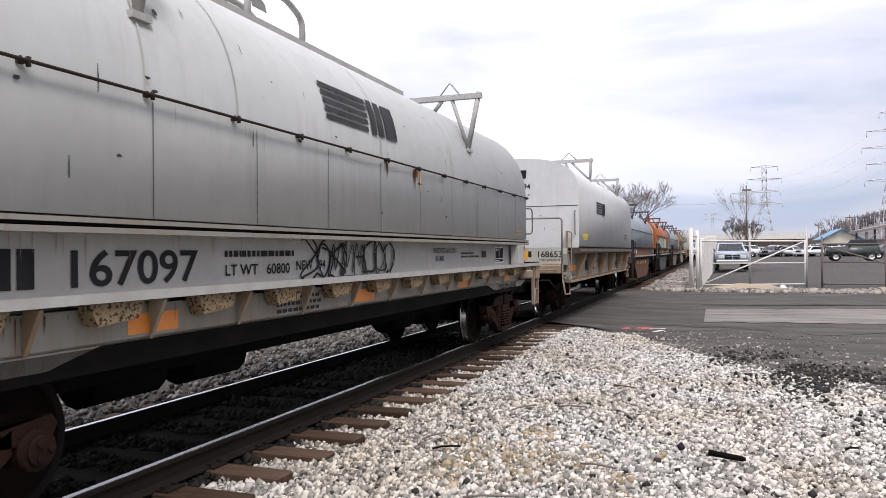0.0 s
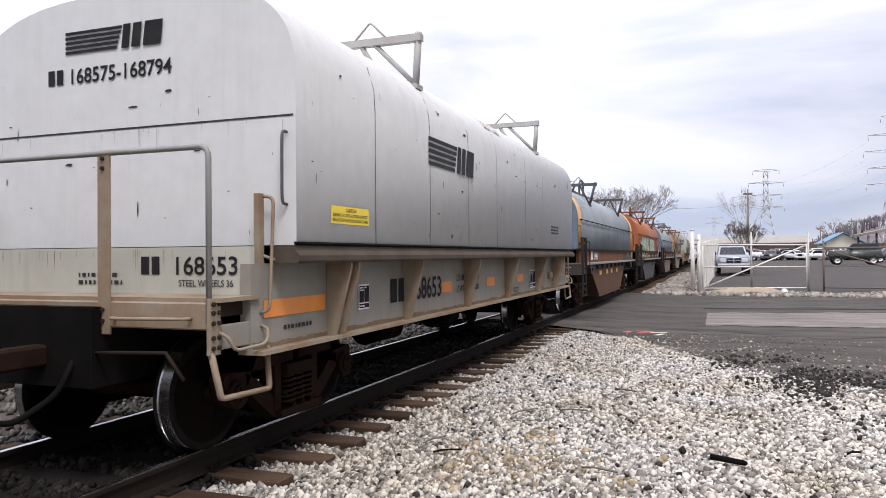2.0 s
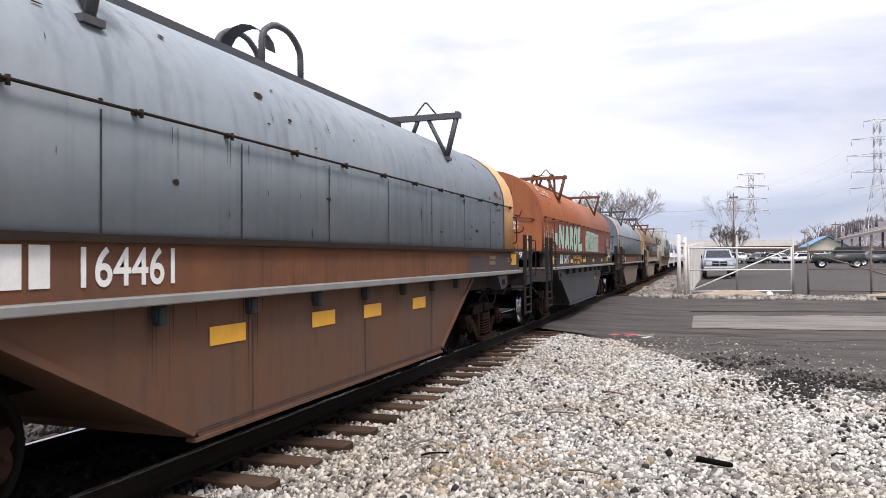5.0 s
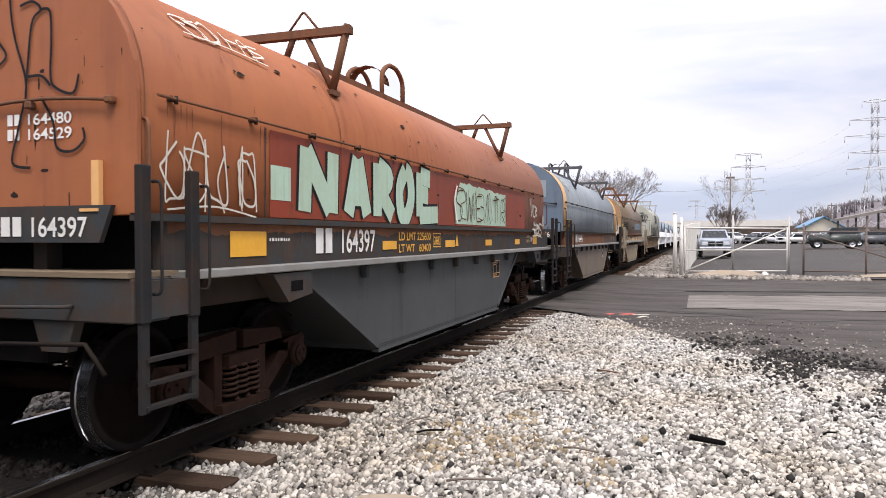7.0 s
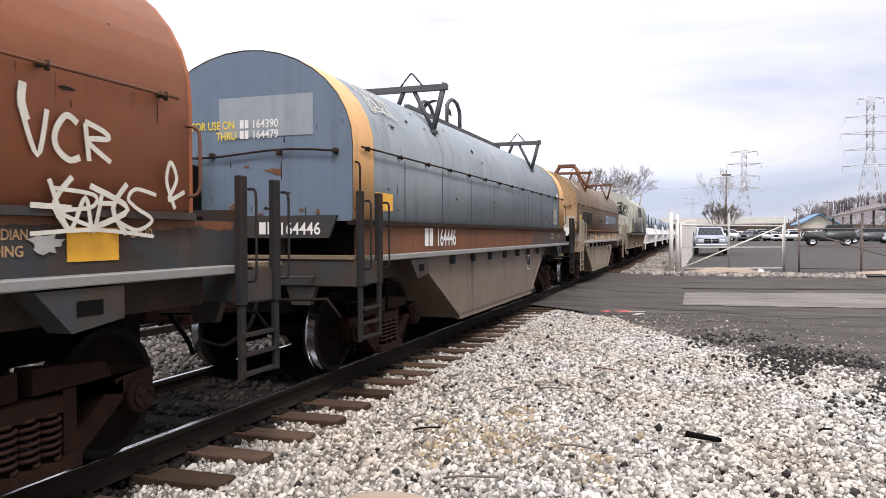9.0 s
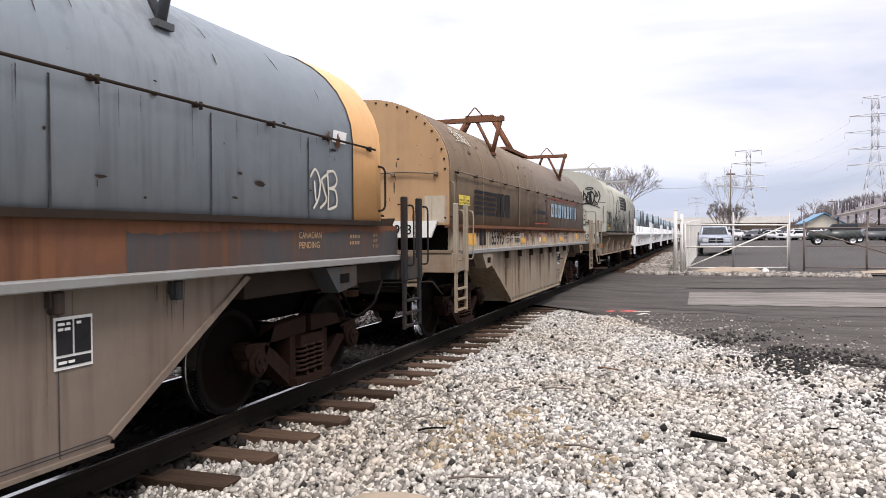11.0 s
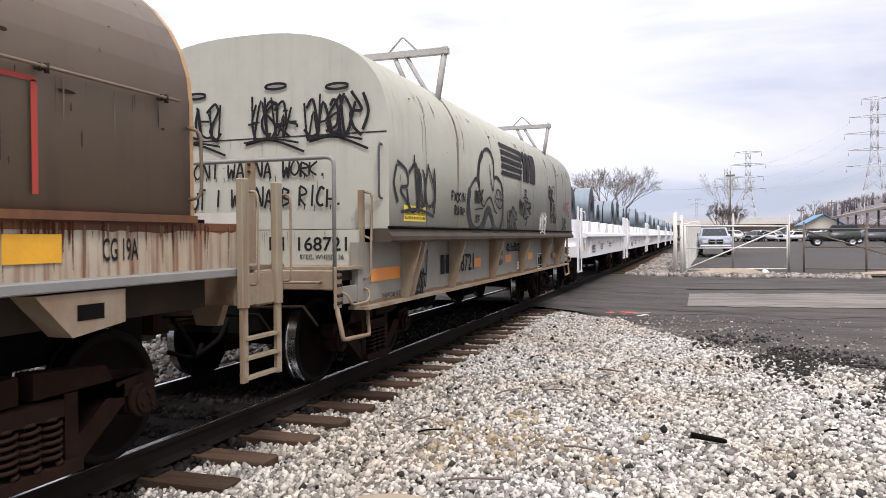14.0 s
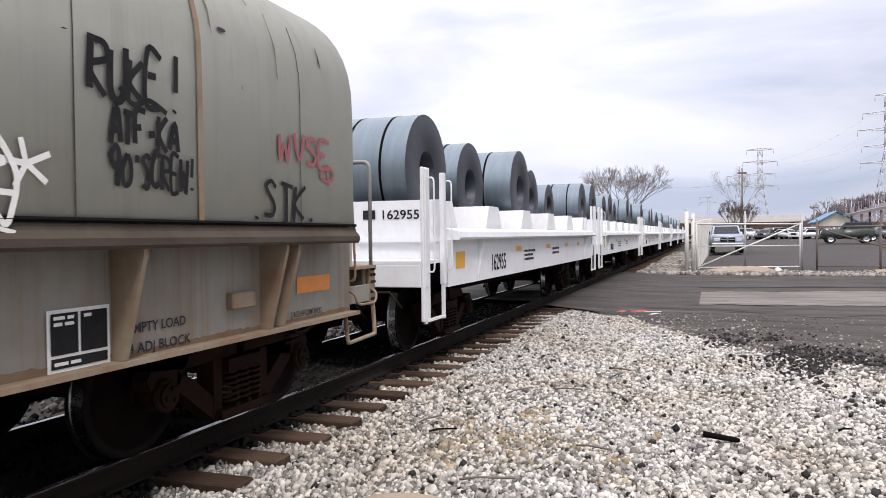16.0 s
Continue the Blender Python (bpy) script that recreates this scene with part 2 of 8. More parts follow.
    "tie": mat("weathered_timber_tie", (0.085, 0.055, 0.038), 0.85, second=(0.032, 0.022, 0.016), amount=0.65, scale=2.5, bump=0.4, bump_scale=25, obj_random=0.4, stretch=(0.6, 6, 6)),
    "gravel": mat("crushed_limestone", (0.455, 0.442, 0.41), 0.85, second=(0.34, 0.265, 0.17), amount=0.6, scale=0.45, bump=0.3, bump_scale=90, island=0.74),
    # bed coloured dark so the gaps between stones look shaded
    "gravelbed": mat("shade_dark_gravel_bed", (0.085, 0.076, 0.066), 0.95, second=(0.05, 0.043, 0.036), amount=0.7, scale=0.8, bump=0.9, bump_scale=28),
    # ballast darkened in its colour to stand for shade under the cars
    "ballast": mat("shade_dark_track_ballast", (0.026, 0.023, 0.021), 0.9, second=(0.012, 0.011, 0.010), amount=0.6, scale=1.2, bump=0.3, bump_scale=80, island=0.6),
    "farballast": mat("pale_far_ballast", (0.16, 0.15, 0.14), 0.9, second=(0.13, 0.115, 0.10), amount=0.6, scale=1.2, bump=0.3, bump_scale=80, island=0.6),
    "darkstone": mat("dark_slag_stone", (0.04, 0.037, 0.035), 0.8, second=(0.02, 0.02, 0.02), amount=0.5, scale=9, island=0.4),
    "asphalt": mat("worn_asphalt", (0.092, 0.084, 0.077), 0.9, second=(0.036, 0.033, 0.031), amount=0.85, scale=0.9, stretch=(0.45, 1.5, 1), spots=(0.14, 0.13, 0.115), spot_at=0.66, bump=0.5, bump_scale=90),
    "lot": mat("parking_lot_asphalt", (0.078, 0.073, 0.07), 0.9, second=(0.05, 0.047, 0.045), amount=0.7, scale=0.15, bump=0.2, bump_scale=60),
    "concrete": mat("pale_concrete_strip", (0.205, 0.19, 0.172), 0.88, second=(0.10, 0.092, 0.084), amount=0.95, scale=1.1, stretch=(0.35, 1.8, 1), spots=(0.075, 0.07, 0.064), spot_at=0.6, bump=0.3, bump_scale=60),
    "field": mat("far_dry_ground", (0.16, 0.135, 0.11), 0.95, second=(0.11, 0.09, 0.075), amount=0.7, scale=0.05),
    "stained": mat("rust_stained_limestone", (0.32, 0.26, 0.175), 0.9, second=(0.22, 0.17, 0.105), amount=0.6, scale=3, island=0.5),
    "dirt": mat("pale_dirt", (0.34, 0.28, 0.21), 0.95, second=(0.25, 0.21, 0.17), amount=0.6, scale=1.4, bump=0.6, bump_scale=20),
    "fence": mat("white_fence_paint", (0.66, 0.65, 0.61), 0.6, second=(0.5, 0.47, 0.42), amount=0.5, scale=2.0, streak=(0.3, 0.25, 0.2), streak_amount=0.3),
    "pipe": mat("galvanised_fence_pipe", (0.42, 0.42, 0.41), 0.5, metal=0.3, second=(0.3, 0.28, 0.25), amount=0.5, scale=3),
    "pipedark": mat("rusty_fence_pipe", (0.16, 0.13, 0.115), 0.7, second=(0.11, 0.08, 0.06), amount=0.5, scale=3),
    "yellow": mat("amber_reflector_sheet", (0.78, 0.40, 0.03), 0.4, second=(0.6, 0.28, 0.02), amount=0.5, scale=4),
    "redorange": mat("red_orange_reflector_sheet", (0.74, 0.26, 0.045), 0.45, second=(0.5, 0.17, 0.05), amount=0.5, scale=3),
    "caution": mat("yellow_label_sheet", (0.78, 0.60, 0.04), 0.45, second=(0.6, 0.45, 0.05), amount=0.4, scale=5),
    "black": mat("black_stencil_paint", (0.018, 0.018, 0.02), 0.8, second=(0.04, 0.04, 0.04), amount=0.5, scale=7),
    "slate": mat("faded_black_stencil_paint", (0.035, 0.036, 0.04), 0.8, second=(0.07, 0.07, 0.07), amount=0.6, scale=5),
    "whitepaint": mat("white_stencil_paint", (0.78, 0.78, 0.75), 0.6, second=(0.6, 0.58, 0.53), amount=0.5, scale=6),
    "mint": mat("pale_mint_spray_paint", (0.42, 0.58, 0.46), 0.6, second=(0.35, 0.43, 0.31), amount=0.6, scale=2.2, streak=(0.22, 0.24, 0.16), streak_amount=0.4, fine=9),
    "chalk": mat("chalk_white_spray_paint", (0.62, 0.60, 0.52), 0.7, second=(0.42, 0.37, 0.30), amount=0.5, scale=5),
    "pink": mat("faded_pink_red_spray_paint", (0.30, 0.09, 0.10), 0.6, second=(0.24, 0.12, 0.11), amount=0.5, scale=5),
    "skyblue": mat("pale_blue_stencil_paint", (0.27, 0.40, 0.50), 0.6, second=(0.22, 0.30, 0.35), amount=0.5, scale=6),
    "redline": mat("thin_red_stencil_paint", (0.42, 0.05, 0.035), 0.6, second=(0.25, 0.06, 0.05), amount=0.5, scale=6),
    "dirtgrey": mat("grey_dirt_film", (0.33, 0.32, 0.28), 0.85, second=(0.27, 0.26, 0.23), amount=0.5, scale=4),
    "rustbloom": mat("thin_orange_brown_rust_film", (0.20, 0.145, 0.095), 0.8, second=(0.15, 0.085, 0.045), amount=0.7, scale=5, bump=0.05),
    "lipbrown": mat("brown_steel_channel", (0.085, 0.07, 0.056), 0.75, second=(0.05, 0.036, 0.028), amount=0.7, scale=2.5, bump=0.06),
    "sillpale": mat("pale_sill_paint", (0.35, 0.35, 0.335), 0.7, second=(0.27, 0.26, 0.24), amount=0.5, scale=0.8, streak=(0.22, 0.18, 0.14), streak_amount=0.3, bump=0.05),
    "greystone": mat("grey_brown_loose_stone", (0.26, 0.24, 0.215), 0.9, second=(0.17, 0.14, 0.11), amount=0.6, scale=0.7, island=0.6),
    "apron": mat("trodden_limestone", (0.33, 0.32, 0.295), 0.9, second=(0.22, 0.19, 0.15), amount=0.5, scale=0.8, bump=0.8, bump_scale=30),
    "cleangrey": mat("clean_pale_grey_paint", (0.58, 0.59, 0.585), 0.7, second=(0.50, 0.51, 0.51), amount=0.35, scale=0.6, streak=(0.33, 0.31, 0.28), streak_amount=0.14, bump=0.05, bump_scale=6),
    "bark": mat("grey_brown_bark", (0.18, 0.15, 0.13), 0.9, second=(0.13, 0.105, 0.09), amount=0.5, scale=3),
    "twigs": mat("bare_twig_bark", (0.24, 0.205, 0.185), 0.9, second=(0.17, 0.145, 0.13), amount=0.5, scale=3),
    # distance haze is mixed into this pale colour; the far tree shares it
    "pylon": mat("hazy_galvanised_lattice", (0.55, 0.56, 0.58), 0.6, metal=0.0, second=(0.3, 0.3, 0.32), amount=0.4, scale=0.5),
    # hill colour lightened to stand for haze
    "hill": mat("winter_woodland_hill", (0.17, 0.155, 0.165), 0.95, second=(0.12, 0.105, 0.11), amount=0.7, scale=0.08, bump=0.9, bump_scale=0.6),
}
GLASS = bpy.data.materials.new("dark_vehicle_glass")
GLASS.use_nodes = True
GLASS.node_tree.nodes["Principled BSDF"].inputs["Base Color"].default_value = (0.02, 0.024, 0.03, 1)
GLASS.node_tree.nodes["Principled BSDF"].inputs["Roughness"].default_value = 0.12
GLASS.node_tree.nodes["Principled BSDF"].inputs["Specular IOR Level"].default_value = 0.25
M["glass"] = GLASS


# ---- mesh helpers ----
def box(bm, x0, x1, y0, y1, z0, z1, bevel=0.0):
    v = [bm.verts.new((x, y, z)) for x in (x0, x1) for y in (y0, y1) for z in (z0, z1)]
    fs = [bm.faces.new([v[i] for i in f]) for f in ((0, 1, 3, 2), (4, 6, 7, 5), (0, 4, 5, 1), (2, 3, 7, 6), (0, 2, 6, 4), (1, 5, 7, 3))]
    if bevel:
        es = list({e for f in fs for e in f.edges})
        bmesh.ops.bevel(bm, geom=es, offset=bevel, segments=1, affect="EDGES")
    return bm


def bx(*a, bevel=0.0):
    return box(bmesh.new(), *a, bevel=bevel)


def rod(bm, p, q, r, seg=8, r2=None):
    p, q = Vector(p), Vector(q)
    d = (q - p)
    rot = d.to_track_quat("Z", "Y").to_matrix()
    a, b = [], []
    for i in range(seg):
        w = rot @ Vector((math.cos(math.tau * i / seg), math.sin(math.tau * i / seg), 0))
        a.append(bm.verts.new(p + w * r))
        b.append(bm.verts.new(q + w * (r if r2 is None else r2)))
    for i in range(seg):
        f = bm.faces.new((a[i], a[(i + 1) % seg], b[(i + 1) % seg], b[i]))
        f.smooth = True
    bm.faces.new(a[::-1])
    bm.faces.new(b)
    return bm


def pipe(bm, pts, r, seg=8):
    """One swept tube along the points."""
    pts = [Vector(p) for p in pts]
    pts = [p for i, p in enumerate(pts) if i == 0 or (p - pts[i - 1]).length > 1e-5]
    rings, side = [], None
    for i, p in enumerate(pts):
        d = (pts[min(i + 1, len(pts) - 1)] - pts[max(i - 1, 0)]).normalized()
        if side is None:
            side = d.orthogonal().normalized()
        side = (side - d * side.dot(d)).normalized()
        up = d.cross(side)
        rings.append([bm.verts.new(p + (side * math.cos(math.tau * k / seg) + up * math.sin(math.tau * k / seg)) * r) for k in range(seg)])
    for a, b in zip(rings, rings[1:]):
        for k in range(seg):
            f = bm.faces.new((a[k], a[(k + 1) % seg], b[(k + 1) % seg], b[k]))
            f.smooth = True
    bm.faces.new(rings[0][::-1])
    bm.faces.new(rings[-1])
    return bm


def rounded(pts, r, n=4):
    """The polyline with its inner corners rounded."""
    out = [Vector(pts[0])]
    for a, b, c in zip(pts, pts[1:], pts[2:]):
        a, b, c = Vector(a), Vector(b), Vector(c)
        u, w = (a - b).normalized() * min(r, (a - b).length * 0.45), (c - b).normalized() * min(r, (c - b).length * 0.45)
        for i in range(n + 1):
            k = i / n
            out.append((b + u) * (1 - k) ** 2 + b * 2 * k * (1 - k) + (b + w) * k ** 2)
    out.append(Vector(pts[-1]))
    return out


def prism(bm, ring, y0, y1, smooth=False, caps=True):
    """A ring of (x, z) drawn along y."""
    a = [bm.verts.new((x, y0, z)) for x, z in ring]
    b = [bm.verts.new((x, y1, z)) for x, z in ring]
    k = len(ring)
    for i in range(k):
        f = bm.faces.new((a[i], b[i], b[(i + 1) % k], a[(i + 1) % k]))
        f.smooth = smooth
    if caps:
        bm.faces.new(a)
        bm.faces.new(b[::-1])
    return bm


def slab(bm, ring, x0, x1):
    """A ring of (y, z) drawn along x."""
    a = [bm.verts.new((x0, y, z)) for y, z in ring]
    b = [bm.verts.new((x1, y, z)) for y, z in ring]
    k = len(ring)
    for i in range(k):
        bm.faces.new((a[i], b[i], b[(i + 1) % k], a[(i + 1) % k]))
    bm.faces.new(a)
    bm.faces.new(b[::-1])
    return bm


def lathe(bm, prof, seg=32):
    """(r, x) rings turned round the x axis."""
    rings = []
    for r, x in prof:
        rings.append([bm.verts.new((x, r * math.cos(math.tau * i / seg), r * math.sin(math.tau * i / seg))) for i in range(seg)])
    for a, b in zip(rings, rings[1:]):
        for i in range(seg):
            f = bm.faces.new((a[i], a[(i + 1) % seg], b[(i + 1) % seg], b[i]))
            f.smooth = True
    return bm


def finish(bm):
    bmesh.ops.recalc_face_normals(bm, faces=bm.faces)
    return bm


def as_mesh(name, bm, material, fix=True):
    if fix:
        finish(bm)
    me = bpy.data.meshes.new(name)
    bm.to_mesh(me)
    bm.free()
    me.materials.append(material)
    return me


def part(name, bm, material, parent, label=""):
    me = bm if isinstance(bm, bpy.types.Mesh) else as_mesh(name, bm, M[material] if isinstance(material, str) else material)
    ob = new(name, me)
    ob.parent = parent
    if label:
        ob["label"] = label
    return ob


def thing(name, label, category, m=None, group="", kind=""):
    ob = new(name)
    ob.empty_display_size = 0.3
    if m is not None:
        ob.matrix_basis = m
    return tagged(ob, label, category, group, kind)


def solo(name, bm, material, label, category="", kind="", m=None, group=""):
    me = bm if isinstance(bm, bpy.types.Mesh) else as_mesh(name, bm, M[material])
    ob = new(name, me)
    if m is not None:
        ob.matrix_basis = m
    return tagged(ob, label, category, group, kind)


def lettering(text, size):
    """The built-in font as a list of vertices and faces, baseline at 0."""
    cu = bpy.data.curves.new("letters", "FONT")
    cu.body, cu.size, cu.resolution_u, cu.offset = text, size, 4, size * 0.014
    ob = new("letters", cu)
    dg = bpy.context.evaluated_depsgraph_get()
    me = bpy.data.meshes.new_from_object(ob.evaluated_get(dg))
    vs, fs = [v.co.copy() for v in me.vertices], [list(p.vertices) for p in me.polygons]
    bpy.data.objects.remove(ob)
    bpy.data.curves.remove(cu)
    bpy.data.meshes.remove(me)
    return vs, fs


def letters(text, height, width, place, squeeze=True):
    """A bmesh of the text, height tall and width long, mapped by place(u, v)."""
    vs, fs = lettering(text, height / 0.72)
    w = max(v.x for v in vs) or 1
    k = width / w if width else 1
    bm = bmesh.new()
    bv = [bm.verts.new(place(v.x * k, v.y)) for v in vs]
    for f in fs:
        try:
            bm.faces.new([bv[i] for i in f])
        except ValueError:
            pass
    return bm


def sheet(bm, u0, u1, v0, v1, place, nu=1, nv=1, lean=0.0):
    """A thin patch over a surface: place(u, v)."""
    g = [[bm.verts.new(place(u0 + (u1 - u0) * i / nu + lean * (j / nv), v0 + (v1 - v0) * j / nv)) for j in range(nv + 1)] for i in range(nu + 1)]
    for i in range(nu):
        for j in range(nv):
            bm.faces.new((g[i][j], g[i + 1][j], g[i + 1][j + 1], g[i][j + 1]))
    return bm


def stroke(bm, pts, w, place):
    """A brush line of width w along (u, v) points, mapped by place."""
    p = [Vector((a, b)) for a, b in pts]
    last = None
    for i, c in enumerate(p):
        d = (p[min(i + 1, len(p) - 1)] - p[max(i - 1, 0)])
        n = Vector((-d.y, d.x)).normalized() * w / 2 if d.length else Vector((0, w / 2))
        pair = (bm.verts.new(place(*(c + n))), bm.verts.new(place(*(c - n))))
        if last:
            bm.faces.new((last[0], last[1], pair[1], pair[0]))
        last = pair
    return bm


def smooth_line(pts, n=5):
    out = []
    for i in range(len(pts) - 1):
        p0, p1, p2, p3 = (Vector(pts[max(i - 1, 0)]), Vector(pts[i]), Vector(pts[i + 1]), Vector(pts[min(i + 2, len(pts) - 1)]))
        for k in range(n):
            t = k / n
            out.append(0.5 * ((2 * p1) + (p2 - p0) * t + (2 * p0 - 5 * p1 + 4 * p2 - p3) * t * t + (3 * p1 - p0 - 3 * p2 + p3) * t ** 3))
    out.append(Vector(pts[-1]))
    return out


GLYPHS = (
    ([(0.05, 0), (0.1, 1.0)], [(0.1, 0.95), (0.75, 0.85), (0.7, 0.5), (0.12, 0.45), (0.9, -0.05)]),
    ([(0.85, 0.85), (0.4, 1.0), (0.1, 0.6), (0.2, 0.1), (0.7, 0.0), (0.95, 0.3)], [(0.35, 0.5), (0.8, 0.52)]),
    ([(0.0, 1.0), (0.25, 0.0), (0.5, 0.7), (0.72, 0.0), (1.0, 1.05)],),
    ([(0.9, 0.9), (0.45, 1.05), (0.15, 0.75), (0.55, 0.5), (0.85, 0.2), (0.45, -0.08), (0.05, 0.12)],),
    ([(0.1, 1.0), (0.15, 0.0)], [(0.9, 1.05), (0.15, 0.42), (0.95, -0.1)]),
    ([(0.5, 1.0), (0.1, 0.65), (0.15, 0.15), (0.55, 0.0), (0.9, 0.4), (0.8, 0.85), (0.5, 1.0)],),
    ([(0.0, 0.0), (0.45, 1.0), (0.9, -0.02)], [(0.12, 0.38), (0.85, 0.4)]),
    ([(0.15, 1.05), (0.1, 0.2), (0.4, 0.0), (0.8, 0.25), (0.85, 1.0)],),
)


def scrawl(u0, u1, v0, v1, place, seed, letters_n=5, w=0.035):
    """A sprayed tag that cannot be read: a row of looping strokes with a tail."""
    rnd = random.Random(seed)
    bm = bmesh.new()
    step = (u1 - u0) / letters_n
    h = v1 - v0
    lift = [0.0]
    a, b2 = Vector(place(u0, v0)), Vector(place(u0 + 0.01, v0))
    out = Vector((0, -1, 0)) if abs(a.y - b2.y) < 1e-6 else Vector((1, 0, 0))

    def raised(u, v):
        lift[0] += 0.00003
        return Vector(place(u, v)) + out * lift[0]
    for i in range(letters_n):
        x = u0 + step * (i - 0.25)
        for g in range(2):
            flip, tip = rnd.random() < 0.6, rnd.random() < 0.5
            line = rnd.choice(rnd.choice(GLYPHS))
            pts = []
            for q in line:
                qx, qy = (1 - q[0] if flip else q[0]), (1 - q[1] if tip else q[1])
                pts.append((x + step * (qx * 1.45 + rnd.uniform(-0.2, 0.2)), v0 + h * (qy * rnd.uniform(0.8, 1.05) + rnd.uniform(-0.12, 0.12))))
            if len(pts) == 2:
                pts.insert(1, ((pts[0][0] + pts[1][0]) / 2 + step * rnd.uniform(-0.5, 0.5), (pts[0][1] + pts[1][1]) / 2))
            stroke(bm, smooth_line(pts, 5), w * rnd.uniform(0.7, 1.1), raised)
    if letters_n > 2:
        stroke(bm, smooth_line([(u0, v0 - h * 0.1), ((u0 + u1) / 2, v0 - h * 0.02), (u1, v0 - h * 0.16)], 5), w * 0.7, raised)
    return bm


# pen strokes of each hand-drawn capital on a 6 by 8 grid: digits are x, y pairs, a space lifts the pen
PEN = dict(A="003860 1353", B="0008 08575604 04636100", C="673805023061", D="0008 0847644100", E="68080060 0444", F="680800 0444", H="0008 6068 0464", I="3038", K="0008 680460",
           L="080060", M="0008336860", N="00086068", O="38050230626538", P="0008 08576504", R="0008 0857650460", S="673806534001", T="0868 3830", U="0802306268", V="083068", W="0810355068",
           X="0068 0860", Y="083468 3430") | {"!": "3833 3130", ".": "3031", "-": "1454", "0": "38050230626538", "9": "653406386650", "'": "3836"}


def hand_text(text, u0, u1, v0, v1, place, w, seed=0, lean=0.06, rise=0.0, drips=0, wild=0.05):
    """Words sprayed by hand along a line: capitals of pen strokes, uneven in size and place."""
    rnd = random.Random(seed)
    bm = bmesh.new()
    a, b2 = Vector(place(u0, v0)), Vector(place(u0 + 0.01, v0))
    out = Vector((0, -1, 0)) if abs(a.y - b2.y) < 1e-6 else Vector((1, 0, 0))
    lift = [0.0]

    def raised(u, v):
        lift[0] += 0.00003
        return Vector(place(u, v)) + out * lift[0]
    step, h = (u1 - u0) / len(text), v1 - v0
    for i, c in enumerate(text):
        k, dv, dx = rnd.uniform(0.86, 1.1), rnd.uniform(-0.06, 0.06) * h + rise * i / len(text), rnd.uniform(-0.06, 0.06) * step
        for line in PEN.get(c, "").split():
            pts = []
            for j in range(0, len(line), 2):
                x, y = int(line[j]) / 6 + rnd.uniform(-wild, wild), int(line[j + 1]) / 8 + rnd.uniform(-wild, wild)
                pts.append((u0 + step * (i + 0.1 + 0.76 * x) + lean * y * h + dx, v0 + dv + h * k * y))
            stroke(bm, smooth_line(pts, 5) if len(pts) > 2 else pts, w * rnd.uniform(0.85, 1.15), raised)
        if rnd.random() < drips:
            x = u0 + step * (i + rnd.uniform(0.2, 0.8))
            stroke(bm, [(x, v0 + dv + 0.1 * h), (x, v0 + dv - h * rnd.uniform(0.1, 0.3))], w * 0.4, raised)
    return bm


def drips(parent, place, u0, u1, v_top, n, low, high, seed, material="redrust", w=(0.008, 0.03), label="thin rust streaks", at=None):
    """Tapered streaks of rust that have run down a panel from its upper edge."""
    rnd = random.Random(seed)
    bm = bmesh.new()
    nx = Vector((0.0001, 0, 0))
    for i in range(n):
        u = rnd.choice(at) + rnd.gauss(0, 0.09) if at and rnd.random() < 0.7 else rnd.uniform(u0, u1)
        k, l = rnd.uniform(*w) * 0.4, rnd.uniform(low, high) * rnd.uniform(0.35, 1.0)
        top = v_top - rnd.uniform(0, 0.02)
        q = [(u, top), (u + k, top), (u + k * 0.85, top - l * 0.5), (u + k * 0.55, top - l), (u + k * 0.4, top - l), (u + k * 0.1, top - l * 0.5)]
        bm.faces.new([bm.verts.new(Vector(place(*c)) + nx * (i % 9)) for c in q])
    return tagged(part("rust_staining", bm, material, parent, label), kind="stuff")


def scars(parent, place, u0, u1, v0, v1, n, seed, material, label="small scars in the paint", size=(0.01, 0.05)):
    """Scattered small chips and scratches of uneven outline."""
    rnd = random.Random(seed)
    bm = bmesh.new()
    for i in range(n):
        u, v, r = rnd.uniform(u0, u1), rnd.uniform(v0, v1), rnd.uniform(*size) * rnd.random() ** 0.6 + 0.004
        sx, sy = (rnd.uniform(0.8, 1.8), rnd.uniform(0.25, 0.7)) if rnd.random() < 0.5 else (rnd.uniform(0.15, 0.3), rnd.uniform(1.0, 2.6))
        bm.faces.new([bm.verts.new(place(u + r * sx * math.cos(a) * rnd.uniform(0.6, 1.2), v + r * sy * math.sin(a) * rnd.uniform(0.6, 1.2))) for a in [math.tau * k / 7 for k in range(7)]])
    return tagged(part("paint_wear", bm, material, parent, label), kind="stuff")


def ragged(parent, place, u0, u1, v0, h, seed, material="tansill", label="rust creeping up from the foot", step=0.05):
    """A band of rust along a foot or edge with an uneven far border."""
    rnd = random.Random(seed)
    bm = bmesh.new()
    n = int((u1 - u0) / step)
    cols = []
    for i in range(n + 1):
        u = u0 + (u1 - u0) * i / n
        k = 0.35 + 0.65 * abs(noise.noise((u * 1.3, seed * 0.37, 0))) * 1.6 + 0.25 * rnd.random()
        cols.append((bm.verts.new(place(u, v0)), bm.verts.new(place(u, v0 + h * min(k, 1.4)))))
    for (a, b), (c, d) in zip(cols, cols[1:]):
        bm.faces.new((a, c, d, b))
    return part("rust_edge", bm, material, parent, label)


def blotch(parent, place, u, v, ru, rv, seed, material="rustsill", label="bare rust patch"):
    """One patch of bare rust with a jagged outline."""
    rnd = random.Random(seed)
    bm = bmesh.new()
    mid = bm.verts.new(place(u, v))
    rim = []
    for k in range(18):
        a, q = math.tau * k / 18, rnd.uniform(0.55, 1.15)
        rim.append(bm.verts.new(place(u + ru * q * math.cos(a), v + rv * q * math.sin(a))))
